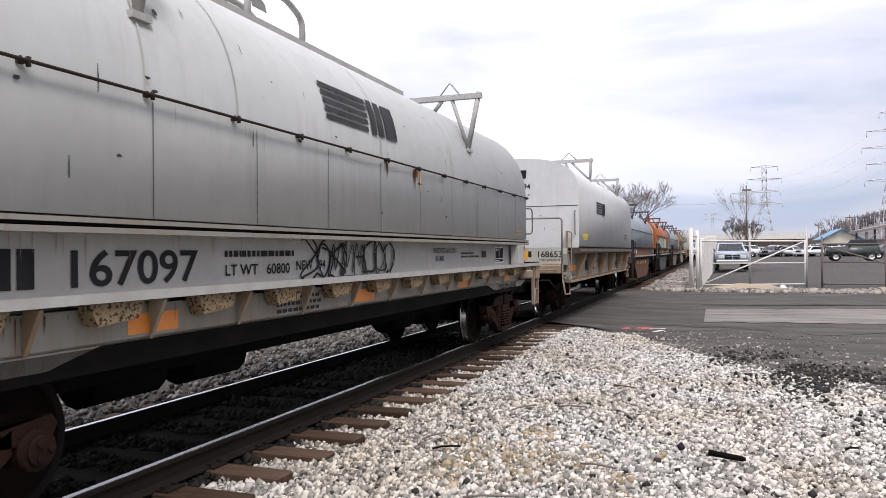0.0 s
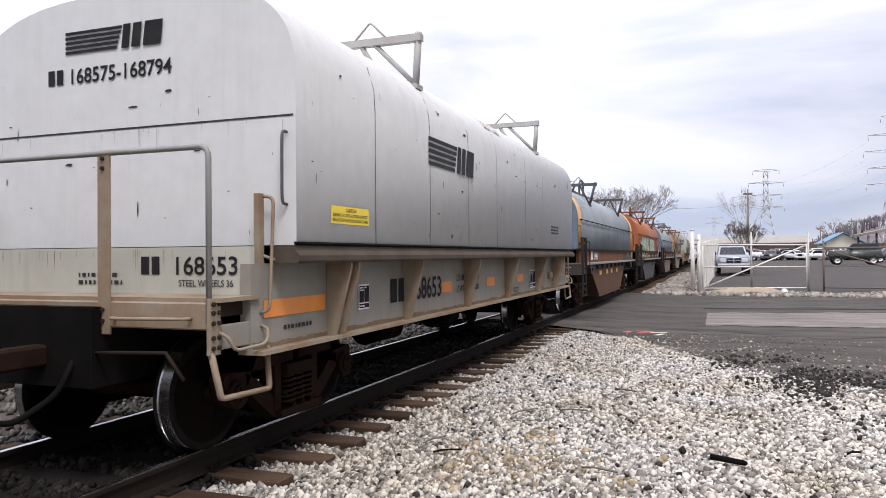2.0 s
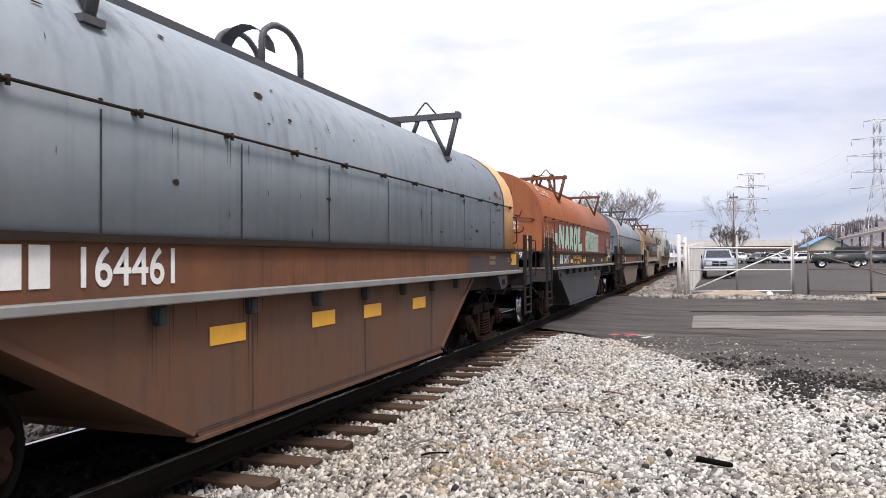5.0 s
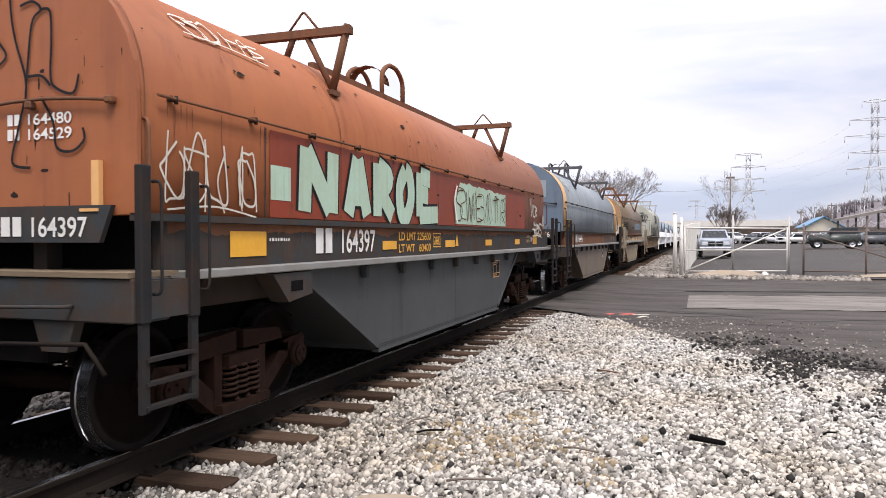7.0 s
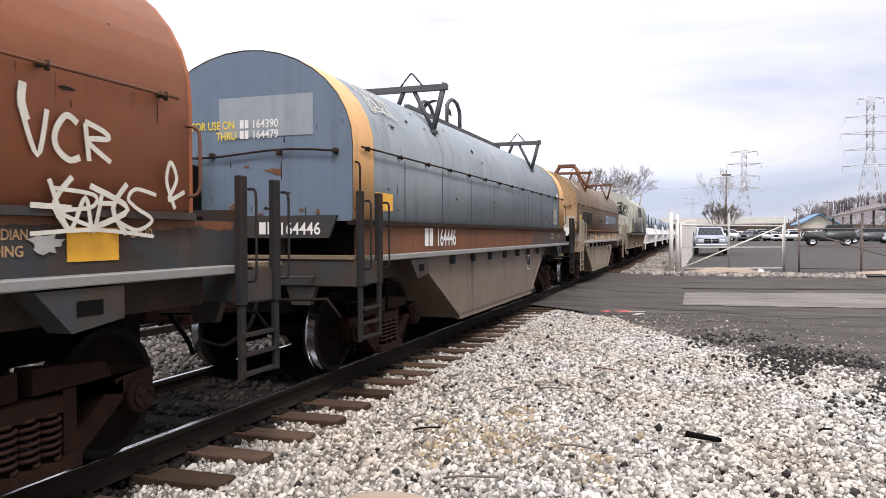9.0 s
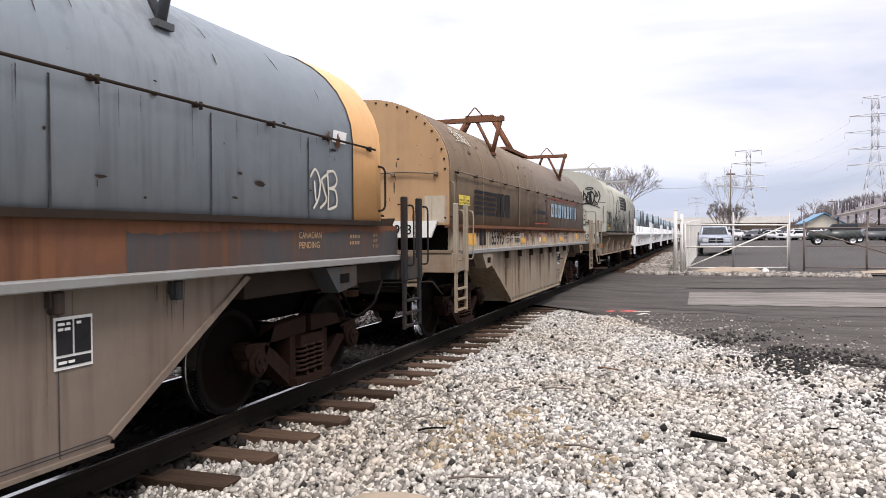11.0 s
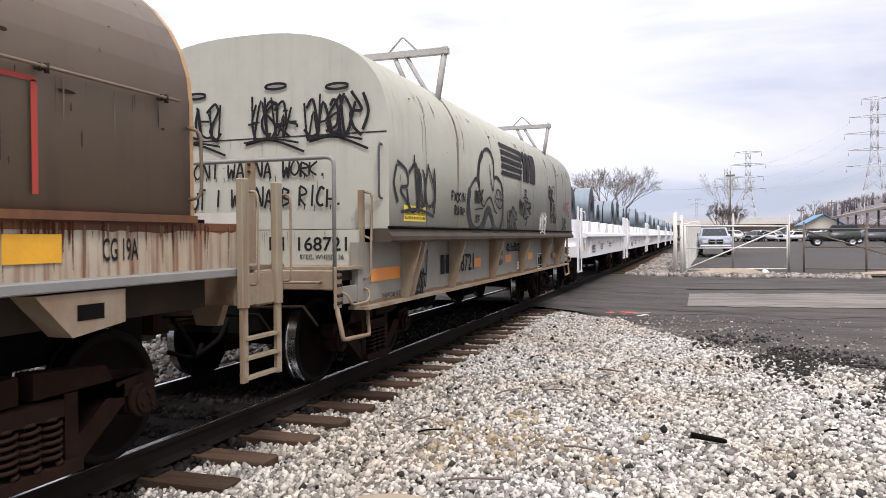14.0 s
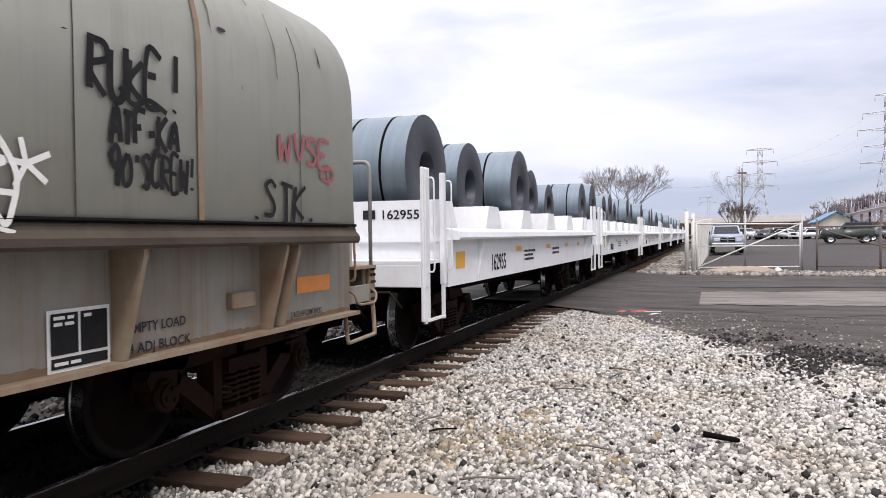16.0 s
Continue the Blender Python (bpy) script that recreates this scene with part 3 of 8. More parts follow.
    for k in range(18):
        bm.faces.new((mid, rim[k], rim[(k + 1) % 18]))
    return part("rust_patch", bm, material, parent, label)


# ---- ground ----
def smooth(a, b, t):
    k = min(max((t - a) / (b - a), 0.0), 1.0)  # b may lie below a: then it falls
    return k * k * (3 - 2 * k)


def ground_z(x, y):
    """Level by the track, rising gently into the yard behind the fence."""
    rise = 0.37 * smooth(33, 50, y) + 0.38 * smooth(48, 70, y)
    return rise * smooth(-2.4, 0.2, x)


def gravel_edge(y):
    """x of the gravel's border with the asphalt at y."""
    pts = ((4.0, 5.6), (8.0, 3.6), (10.3, 2.0), (12.3, 0.3), (14.0, -0.7), (15.8, -1.5), (16.7, -2.3), (17.4, -3.3))
    for (y0, x0), (y1, x1) in zip(pts, pts[1:]):
        if y <= y1:
            return x0 + (x1 - x0) * (max(y, y0) - y0) / (y1 - y0)
    return -9.0


def grid_sheet(xs, ys, zf):
    bm = bmesh.new()
    g = [[bm.verts.new((x, y, zf(x, y))) for y in ys] for x in xs]
    for i in range(len(xs) - 1):
        for j in range(len(ys) - 1):
            bm.faces.new((g[i][j], g[i + 1][j], g[i + 1][j + 1], g[i][j + 1]))
    return bm


XS = [-2500, -900, -300, -120, -60, -30, -16, -11, -9, -8] + [-7 + 0.5 * i for i in range(19)] + [2.5 + i for i in range(8)] + [12, 16, 24, 40, 70, 130, 300, 900, 2500]
YS = [-600, -150, -50, -20, -8, -4] + [-2 + 0.5 * i for i in range(44)] + [20 + i for i in range(16)] + [36 + 3 * i for i in range(15)] + [85, 95, 110, 130, 170, 260, 500, 1200, 4000]
solo("ground", grid_sheet(XS, YS, lambda x, y: ground_z(x, y) - 0.09 + (0.02 * noise.noise((x * 0.7, y * 0.7, 0)) if y < 36 else 0)), "gravelbed",
     "grey gravel bed and dry ground reaching the horizon", "ground", "structure")
solo("gravel_apron", grid_sheet([-3.6 + 1.2 * i for i in range(11)], [-14 + 1.4 * i for i in range(12)] + [2.58], lambda x, y: -0.05 + 0.02 * noise.noise((x * 0.8, y * 0.8, 0))), "apron",
     "pale crushed limestone shoulder continuing along the track", "gravel", "structure")
solo("yard_ground", grid_sheet([-0.6 + 2.5 * i for i in range(30)] + [90, 200, 600], [34.6 + 3 * i for i in range(34)] + [150, 240, 400], lambda x, y: ground_z(x, y) - 0.03), "lot",
     "worn grey asphalt of the parking yard behind the fence", "parking lot", "structure")
solo("far_ground", grid_sheet([-400, -120, -40, -8, 8, 40, 120, 400, 1500], [142, 200, 400, 900, 3500], lambda x, y: ground_z(x, y) + 0.02 if x > 0 else -0.05), "field",
     "brown winter ground beyond the yard", "ground", "structure")


def road_z(x, y):
    up = smooth(-1.6, -3.2, x) * 0.08 if x < -1.6 else 0.0
    return -0.045 + up + ground_z(x, y) * 0.4 + 0.012 * noise.noise((x * 0.8, y * 0.5, 3.0))


def asphalt_road():
    bm = bmesh.new()
    rows = []
    for i in range(34):
        y = 8.6 + i * 0.75
        y = min(y, 33.2)
        x0 = max(gravel_edge(y) + 0.25 * noise.noise((y * 1.7, 0.3, 0)), -3.78)
        xs = [x0 + (k / 22) ** 1.6 * (34 - x0) for k in range(23)]
        rows.append([bm.verts.new((x, y, road_z(x, y))) for x in xs])
    for a, b in zip(rows, rows[1:]):
        for i in range(22):
            bm.faces.new((a[i], a[i + 1], b[i + 1], b[i]))
    # between the rails and beyond them
    for xa, xb in ((-5.34, -4.0), (-20, -5.5)):
        v = [bm.verts.new((x, y, 0.15)) for x, y in ((xa, 17.6), (xb, 17.4), (xb, 33.0), (xa, 33.0))]
        bm.faces.new(v)
    return bm


solo("asphalt_road", asphalt_road(), "asphalt", "dark worn asphalt of the level crossing", "road", "structure")


def concrete_strip():
    bm = bmesh.new()
    rows = []
    for i in range(104):
        x = -0.42 + i * 0.15
        a, b = 19.3 + 0.13 * x + 0.3 * noise.noise((x * 1.6, 1, 0)) + 0.12 * noise.noise((x * 7, 2, 0)), 23.5 + 0.24 * x + 0.3 * noise.noise((x * 1.4, 5, 0)) + 0.12 * noise.noise((x * 6, 6, 0))
        x2 = x + (0.15 if i == 0 else 0)
        rows.append([bm.verts.new((x + (0.22 if i == 0 else 0), a, road_z(x, a) + 0.012)), bm.verts.new((x2, b, road_z(x, b) + 0.012))])
    for a, b in zip(rows, rows[1:]):
        bm.faces.new((a[0], b[0], b[1], a[1]))
    return bm


solo("concrete_strip", concrete_strip(), "concrete", "pale patched concrete strip across the road", "pavement", "structure")
bm = bmesh.new()
for i in range(14):
    y0 = 25.2 + 0.1 * noise.noise((i, 0, 0))
    sheet(bm, -0.4 + i * 1.2, 0.8 + i * 1.2, y0, y0 + 0.22, lambda u, v: (u, v + 0.2 * u, road_z(u, v) + 0.014))
solo("road_seam", bm, "black", "dark tar seam across the crossing asphalt", "road mark", "structure")


def asphalt_cracks():
    """Dark tar-filled cracks wandering over the crossing."""
    rnd = random.Random(44)
    bm = bmesh.new()
    for k in range(16):
        x, y = rnd.uniform(-3.0, 9.0), rnd.uniform(16.5, 32.0)
        pts = [(x, y)]
        for q in range(9):
            x, y = x + rnd.uniform(0.2, 0.6), y + rnd.uniform(-0.35, 0.35)
            pts.append((x, y))
        stroke(bm, smooth_line(pts, 3), rnd.uniform(0.02, 0.06), lambda u, v: (u, v, road_z(u, v) + 0.006))
    return bm


tagged(solo("asphalt_crack", asphalt_cracks(), "black", "dark tar-filled cracks in the crossing asphalt", "road mark", "structure"))


def paint_mark():
    t = thing("survey_mark", "faded red and pale spray survey mark on the asphalt", "road mark", kind="structure")
    pl = lambda u, v: (u, v, road_z(u, v) + 0.012)
    part("red_paint", stroke(bmesh.new(), smooth_line([(-1.95, 17.0), (-1.75, 17.5), (-1.6, 17.1), (-1.5, 17.45), (-1.4, 17.2)]), 0.16, pl), "redline", t, "faded red spray paint")
    part("pale_paint", stroke(stroke(bmesh.new(), [(-1.4, 17.15), (-1.05, 17.3)], 0.1, pl), [(-1.25, 16.6), (-1.1, 16.95)], 0.12, pl), "chalk", t, "pale spray paint")


paint_mark()


# ---- stones ----
def stones(name, spots, material, label, seed, size=(0.016, 0.034), flat=0.75):
    """Loose angular stones as one scatter: spots gives centres (x, y, z)."""
    rng = np.random.default_rng(seed)
    n = len(spots)
    base = np.array([[x, y, z] for x in (-1, 1) for y in (-1, 1) for z in (-1, 1)], float)
    s = rng.uniform(size[0], size[1], (n, 1, 1)) * rng.choice([0.7, 1, 1, 1.35], (n, 1, 1))
    p = base[None] * rng.uniform(0.55, 1.0, (n, 8, 3)) * s * np.array([1, 1, flat])
    p[:, :, 0] *= rng.uniform(0.75, 1.35, (n, 1))
    a = rng.uniform(0, math.tau, (n, 3))
    for k, (i, j) in enumerate(((0, 1), (1, 2), (0, 2))):
        amp = 1.0 if k == 0 else 0.16
        c, d = np.cos(a[:, k] * amp)[:, None], np.sin(a[:, k] * amp)[:, None]
        u, w = p[:, :, i].copy(), p[:, :, j].copy()
        p[:, :, i], p[:, :, j] = u * c - w * d, u * d + w * c
    p += np.asarray(spots)[:, None, :]
    quads = np.array([[0, 1, 3, 2], [4, 6, 7, 5], [0, 4, 5, 1], [2, 3, 7, 6], [0, 2, 6, 4], [1, 5, 7, 3]])
    f = (quads[None] + (np.arange(n) * 8)[:, None, None]).reshape(-1, 4)
    me = bpy.data.meshes.new(name)
    me.vertices.add(n * 8)
    me.vertices.foreach_set("co", p.reshape(-1))
    me.loops.add(f.size)
    me.loops.foreach_set("vertex_index", f.reshape(-1).astype(np.int32))
    me.polygons.add(len(f))
    me.polygons.foreach_set("loop_start", np.arange(0, f.size, 4, dtype=np.int32))
    me.update(calc_edges=True)
    me.materials.append(M[material])
    ob = new(name, me)
    return tagged(ob, label, name.replace("_", " "), kind="stuff")


def scatter(n, x0, x1, y0, y1, z, seed, keep=None, power=1.0):
    rng = np.random.default_rng(seed)
    out = []
    while len(out) < n:
        x = rng.uniform(x0, x1, 4000)
        y = y0 + (y1 - y0) * rng.random(4000) ** power
        for a, b in zip(x, y):
            if keep is None or keep(a, b, rng):
                out.append((a, b, z(a, b) + rng.uniform(-0.018, 0.018)))
    return out[:n]


def shoulder_z(x, y):
    return -0.06 + 0.02 * smooth(-2.2, -3.0, x) - 0.02 * smooth(-3.1, -3.3, x) + 0.02 * noise.noise((x * 0.8, y * 0.8, 0))


def in_gravel(x, y, rng):
    e = gravel_edge(y)
    if x < -3.1 and abs(((y - 5.02) / 0.61 + 0.5) % 1 - 0.5) < 0.23:
        return rng.random() < 0.02
    if x < -3.55 and rng.random() > (x + 3.75) / 0.2:
        return False
    fade = 1.3 * smooth(13.5, 10.0, y) + 0.1
    return rng.random() < smooth(e + 0.6 * fade, e - 0.8 * fade, x) ** 0.8 or (x > e and rng.random() < 0.10 * math.exp(-(x - e) / 0.6))


stones("gravel", scatter(122000, -3.72, 5.2, 2.6, 17.4, shoulder_z, 11, in_gravel, 1.45), "gravel", "loose pale crushed limestone beside the track", 1, (0.011, 0.0245))
stones("shoulder_gravel", scatter(15000, -3.5, 5.2, -5.0, 2.66, lambda x, y: -0.045 + 0.02 * noise.noise((x * 0.8, y * 0.8, 0)), 21, None), "gravel", "loose pale limestone on the shoulder along the track", 10, (0.02, 0.045))
stones("dark_gravel", scatter(900, -3.1, 5, 3, 17, lambda x, y: shoulder_z(x, y) + 0.012, 12, in_gravel), "darkstone", "scattered dark slag stones among pale gravel", 2, (0.012, 0.026))
stones("stained_gravel", scatter(800, -3.0, -0.4, 5.0, 7.4, lambda x, y: shoulder_z(x, y) + 0.006, 19, lambda x, y, r: r.random() < 0.5 * math.exp(-((x + 1.75) / 0.55) ** 2 - ((y - 6.15) / 0.5) ** 2) + 0.5 * (noise.noise((x * 2.2, y * 2.2, 4)) > 0.3)), "stained", "rust-stained stones among the pale gravel", 9, (0.012, 0.026))
stones("edge_gravel", scatter(6500, -0.6, 6, 5, 14.5, lambda x, y: max(road_z(x, y) + 0.004, shoulder_z(x, y)), 18, lambda x, y, r: r.random() < math.exp(-((x - gravel_edge(y) + 0.05) / 1.05) ** 2) * smooth(-0.4, 2.0, x) and noise.noise((x * 0.9, y * 0.9, 7)) > -0.25), "darkstone", "broken dark asphalt crumbs along the road edge", 8, (0.01, 0.026))
# added near-black sheet over the ties: painted shade below the train
solo("track_bed", grid_sheet([-5.37, -4.9, -4.4, -3.97], [-10 + 1.2 * i for i in range(23)], lambda x, y: 0.018 + 0.014 * noise.noise((x * 2, y * 2, 1))), "shadebed", "near-black sheet between the rails standing for the train's shade", "track bed", "structure")
stones("ballast", scatter(9000, -6.4, -3.66, 2.0, 18.5, lambda x, y: -0.05 if x < -5.4 or x > -3.95 else 0.018, 13, lambda x, y, r: abs(((y - 5.02) / 0.61 + 0.5) % 1 - 0.5) > 0.22, 1.2), "ballast", "ballast between the ties, coloured dark as if shaded", 3, (0.018, 0.036))
stones("far_ballast", scatter(11000, -12.5, -6.2, 3, 30, lambda x, y: -0.06, 14, None, 1.3), "farballast", "grey ballast beyond the track", 4, (0.022, 0.045))
stones("verge_gravel", scatter(5000, -3.0, -0.9, 33.5, 70, lambda x, y: ground_z(x, y) - 0.02, 15, None, 1.5), "greystone", "pale gravel verge between track and fence", 5, (0.05, 0.1))
stones("rubble", scatter(1400, -0.8, 6.5, 33.0, 35.0, lambda x, y: ground_z(x, y) - 0.04, 16, None), "greystone", "pale rubble stones along the gate", 6, (0.04, 0.1))
stones("road_debris", scatter(1500, -1, 9, 8.5, 17, lambda x, y: road_z(x, y) + 0.005, 17, lambda x, y, r: x > gravel_edge(y) and r.random() < math.exp(-(x - gravel_edge(y)) / 1.9)), "greystone", "loose stones strewn over the asphalt edge", 7, (0.008, 0.02))


# ---- track ----
def railway():
    t = thing("railway_track", "standard gauge track with rusty rails on weathered timber ties", "railway track", kind="structure")
    for xr in (-3.92, -5.42):
        bm = prism(bmesh.new(), [(xr - 0.075, 0.0), (xr + 0.075, 0.0), (xr + 0.07, 0.015), (xr + 0.012, 0.035), (xr + 0.012, 0.13), (xr + 0.036, 0.142), (xr + 0.036, 0.17),
                                 (xr + 0.03, 0.176), (xr - 0.03, 0.176), (xr - 0.036, 0.17), (xr - 0.036, 0.142), (xr - 0.012, 0.13), (xr - 0.012, 0.035), (xr - 0.07, 0.015)], -40, 260)
        r = part("rail", bm, "rail", t, "rusty steel rail")
        part("rail_head", bx(xr - 0.026, xr + 0.026, -40, 260, 0.1765, 0.18), "railtop", r, "polished running surface")
    tie = as_mesh("tie", bx(-1.53, 1.53, -0.115, 0.115, -0.16, -0.004, bevel=0.012), M["tie"])
    plate = bmesh.new()
    for xr in (-0.75, 0.75):
        box(plate, xr - 0.17, xr + 0.17, -0.09, 0.09, -0.004, 0.012)
        for dx in (-0.1, 0.1):
            for dy in (-0.06, 0.06):
                box(plate, xr + dx - 0.02, xr + dx + 0.02, dy - 0.012, dy + 0.012, 0.012, 0.035)
    plate = as_mesh("tie_plate", plate, M["rail"])
    for i in range(-10, 130):
        y = 5.02 + 0.61 * i
        if 17.6 < y < 33:
            continue
        o = part("tie", tie, None, t)
        o.matrix_basis = pose(-4.67 + random.uniform(-0.04, 0.04), y + random.uniform(-0.02, 0.02), random.uniform(-0.008, 0.004), 0, 0, random.uniform(-1.2, 1.2))
        part("tie_plate", plate, None, o)
    return t


railway()
t2 = thing("second_track", "rusty parallel track beyond the train", "railway track", kind="structure")
for xr in (-8.9, -10.4):
    part("rail", bx(xr - 0.035, xr + 0.035, -20, 140, 0.0, 0.12), "rail", t2)


# ---- rolling stock: running gear ----
V, XC, ZR, WR = 6.2, -4.67, 0.18, 0.457
CARS, WHEELS, RIDERS = [], [], []
CACHE = {}


def wheel_mesh(side):
    bm = lathe(bmesh.new(), [(0.001, 0.075), (0.10, 0.075), (0.13, 0.055), (0.22, 0.015), (0.34, 0.0), (0.385, 0.03), (0.40, 0.062), (0.452, 0.065)], 40)
    lathe(bm, [(0.452, 0.065), (0.457, 0.055), (0.4615, -0.03), (0.47, -0.045)], 40)
    lathe(bm, [(0.47, -0.045), (0.484, -0.055), (0.484, -0.07), (0.455, -0.08), (0.40, -0.078), (0.36, -0.03), (0.2, -0.03), (0.11, -0.06), (0.001, -0.06)], 40)
    bmesh.ops.remove_doubles(bm, verts=bm.verts, dist=0.0005)
    for f in bm.faces:
        c = f.calc_center_median()
        r = math.hypot(c.y, c.z)
        f.material_index = 1 if (r > 0.45 and -0.05 < c.x < 0.06) else (2 if r > 0.4 else 0)
    if side < 0:
        bmesh.ops.scale(bm, vec=(-1, 1, 1), verts=bm.verts)
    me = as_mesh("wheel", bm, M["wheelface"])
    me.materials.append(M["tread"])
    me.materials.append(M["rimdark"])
    return me


def wheelset(car, y):
    if "axle" not in CACHE:
        bm = rod(bmesh.new(), (-1.0, 0, 0), (1.0, 0, 0), 0.075, 12)
        for s in (-1, 1):
            rod(bm, (s * 0.9, 0, 0), (s * 1.1, 0, 0), 0.115, 14)
            rod(bm, (s * 1.1, 0, 0), (s * 1.125, 0, 0), 0.085, 14)
            for a in range(3):
                c = Vector((s * 1.125, 0.05 * math.cos(a * 2.1), 0.05 * math.sin(a * 2.1)))
                rod(bm, c, c + Vector((s * 0.02, 0, 0)), 0.016, 6)
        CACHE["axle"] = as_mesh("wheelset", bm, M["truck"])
        CACHE["wheel_r"], CACHE["wheel_l"] = wheel_mesh(1), wheel_mesh(-1)
    ws = part("wheelset", CACHE["axle"], None, car, "rusty axle with bearing caps")
    ws.matrix_basis = pose(0, y, WR)
    for k, x in (("wheel_r", 0.735), ("wheel_l", -0.735)):
        w = part("wheel", CACHE[k], None, ws, "rusty wheel with polished tread")
        w.matrix_basis = pose(x, 0, 0)
    WHEELS.append((ws, y))


def side_frame_mesh():
    bm = bmesh.new()
    x0, x1 = -0.07, 0.07
    for s in (-1, 1):
        slab(bm, [(s * 0.05, 0.62), (s * 0.62, 0.60), (s * 1.02, 0.64), (s * 1.06, 0.58), (s * 1.02, 0.50), (s * 0.74, 0.50), (s * 0.60, 0.74), (s * 0.05, 0.78)], x0, x1)
        slab(bm, [(s * 0.76, 0.60), (s * 0.76, 0.46), (s * 0.36, 0.16), (s * 0.26, 0.16), (s * 0.26, 0.26), (s * 0.60, 0.52)], x0, x1)
        slab(bm, [(s * 0.26, 0.62), (s * 0.36, 0.62), (s * 0.36, 0.2), (s * 0.26, 0.2)], x0 - 0.01, x1 + 0.01)
        rod(bm, (0.06, s * 0.9, 0.457), (0.1, s * 0.9, 0.457), 0.12, 12)
    slab(bm, [(-0.34, 0.15), (0.34, 0.15), (0.34, 0.22), (-0.34, 0.22)], x0 - 0.05, x1 + 0.07)
    box(bm, x0 - 0.02, x1 + 0.05, -0.22, 0.22, 0.50, 0.60)
    box(bm, x1, x1 + 0.04, -0.14, 0.14, 0.52, 0.58)
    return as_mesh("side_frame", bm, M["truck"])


def spring_mesh():
    bm = pipe(bmesh.new(), [(0.07 + 0.065 * math.cos(math.tau * k / 12), 0.065 * math.sin(math.tau * k / 12), 0.235 + 0.27 * k / 72) for k in range(73)], 0.014, 5)
    return as_mesh("spring", bm, M["spring"])


def truck(car, y):
    if "side_frame" not in CACHE:
        CACHE["side_frame"], CACHE["spring"] = side_frame_mesh(), spring_mesh()
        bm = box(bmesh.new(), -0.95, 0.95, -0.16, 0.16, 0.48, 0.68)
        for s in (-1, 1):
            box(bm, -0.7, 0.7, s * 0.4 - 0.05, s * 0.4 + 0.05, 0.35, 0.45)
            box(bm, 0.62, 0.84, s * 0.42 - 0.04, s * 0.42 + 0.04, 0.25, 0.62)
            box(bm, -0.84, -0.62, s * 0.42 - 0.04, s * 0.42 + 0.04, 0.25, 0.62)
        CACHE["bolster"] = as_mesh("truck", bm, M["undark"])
    t = part("truck", CACHE["bolster"], None, car, "grimy bolster and brake beams, blackened to stand for shade")
    t.matrix_basis = pose(0, y, 0)
    for s in (1, -1):
        f = part("side_frame", CACHE["side_frame"], None, t, "rusty cast steel side frame")
        f.matrix_basis = pose(s * 0.99, 0, 0, 0, 0, 0 if s > 0 else 180)
        for d in (-0.15, 0.0, 0.15):
            g = part("spring", CACHE["spring"], None, t, "rusty coil spring")
            g.matrix_basis = pose(s * 0.99, d, 0, 0, 0, 0 if s > 0 else 180)
    for d in (-0.9, 0.9):
        wheelset(car, y + d)


def coupler(car, y, s):
    bm = box(bmesh.new(), -0.07, 0.07, min(y, y + s * 0.9), max(y, y + s * 0.9), 0.76, 0.92, bevel=0.02)
    y2 = y + s * 0.75
    slab(bm, [(y2, 0.70), (y2 + s * 0.2, 0.70), (y2 + s * 0.2, 0.98), (y2, 0.98)], -0.16, 0.14)
    part("coupler", bm, "truck", car, "rusty steel knuckle coupler")
    hose = rounded([(0.3, y + s * 0.05, 0.85), (0.34, y + s * 0.25, 0.6), (0.2, y + s * 0.5, 0.42), (0.1, y + s * 0.72, 0.52)], 0.1)
    part("brake_hose", pipe(bmesh.new(), hose, 0.022, 6), "undark", car, "black rubber brake hose")
    bm = pipe(bmesh.new(), [(0.2, y + s * 0.05, 0.86), (1.15, y + s * 0.1, 0.9), (1.3, y + s * 0.1, 0.72)], 0.016, 6)
    part("cut_lever", bm, "rail", car, "bent steel uncoupling lever")


# ---- rolling stock: shared body pieces ----
def arch(hw, z0, z1, b, p=2.0, n=18):
    """A cover's outline from foot to foot, as (x, z) points: straight sides up to z1, then a rounded top b high."""
    pts = [(hw, z0)]
    for i in range(n + 1):
        a = math.pi * i / n
        c, s = math.cos(a), math.sin(a)
        pts.append((hw * math.copysign(abs(c) ** (2 / p), c), z1 + b * abs(s) ** (2 / p)))
    pts.append((-hw, z0))
    return pts


def on_side(hw, z1, b, p=2.0, off=0.006):
    """A mapping of (along, height) on to the cover's camera side."""
    def place(u, v):
        k = min(max((v - z1) / b, 0.0), 0.999)
        return (hw * (1 - k ** p) ** (1 / p) + off, u, v + off * 0.5)
    return place


def flat_x(x):
    return lambda u, v: (x, u, v)


def flat_y(y):
    return lambda u, v: (u, y, v)


def cover_shell(car, prof, y0, y1, material, name="cover", label="", cap_mat=None):
    bm = prism(bmesh.new(), prof, y0, y1, smooth=False, caps=cap_mat is None)
    bm.normal_update()
    foot = min(z for x, z in prof)
    for f in bm.faces:
        f.smooth = len(f.verts) == 4 and abs(f.normal.y) < 0.5 and f.calc_center_median().z > foot + 0.01
    c = part(name, bm, material, car, label)
    if cap_mat:
        for y in (y0 + 0.001, y1 - 0.001):
            b2 = bmesh.new()
            b2.faces.new([b2.verts.new((x, y, z)) for x, z in prof])
            part("end_panel", b2, cap_mat, c, "flat welded end panel")
    return c


def end_panel(parent, prof, y, thick, material, label):
    return part("end_panel", prism(bmesh.new(), prof, y, y + thick), material, parent, label)


def seam(parent, prof_fn, y, w, z0, z1, material="slate", n=10, label="thin cover seam"):
    bm = sheet(bmesh.new(), y, y + w, z0, z1, prof_fn, 1, n)
    return part("seam", bm, material, parent, label)


def grab(parent, pts, material, r=0.013, name="handrail", label="bent steel handrail"):
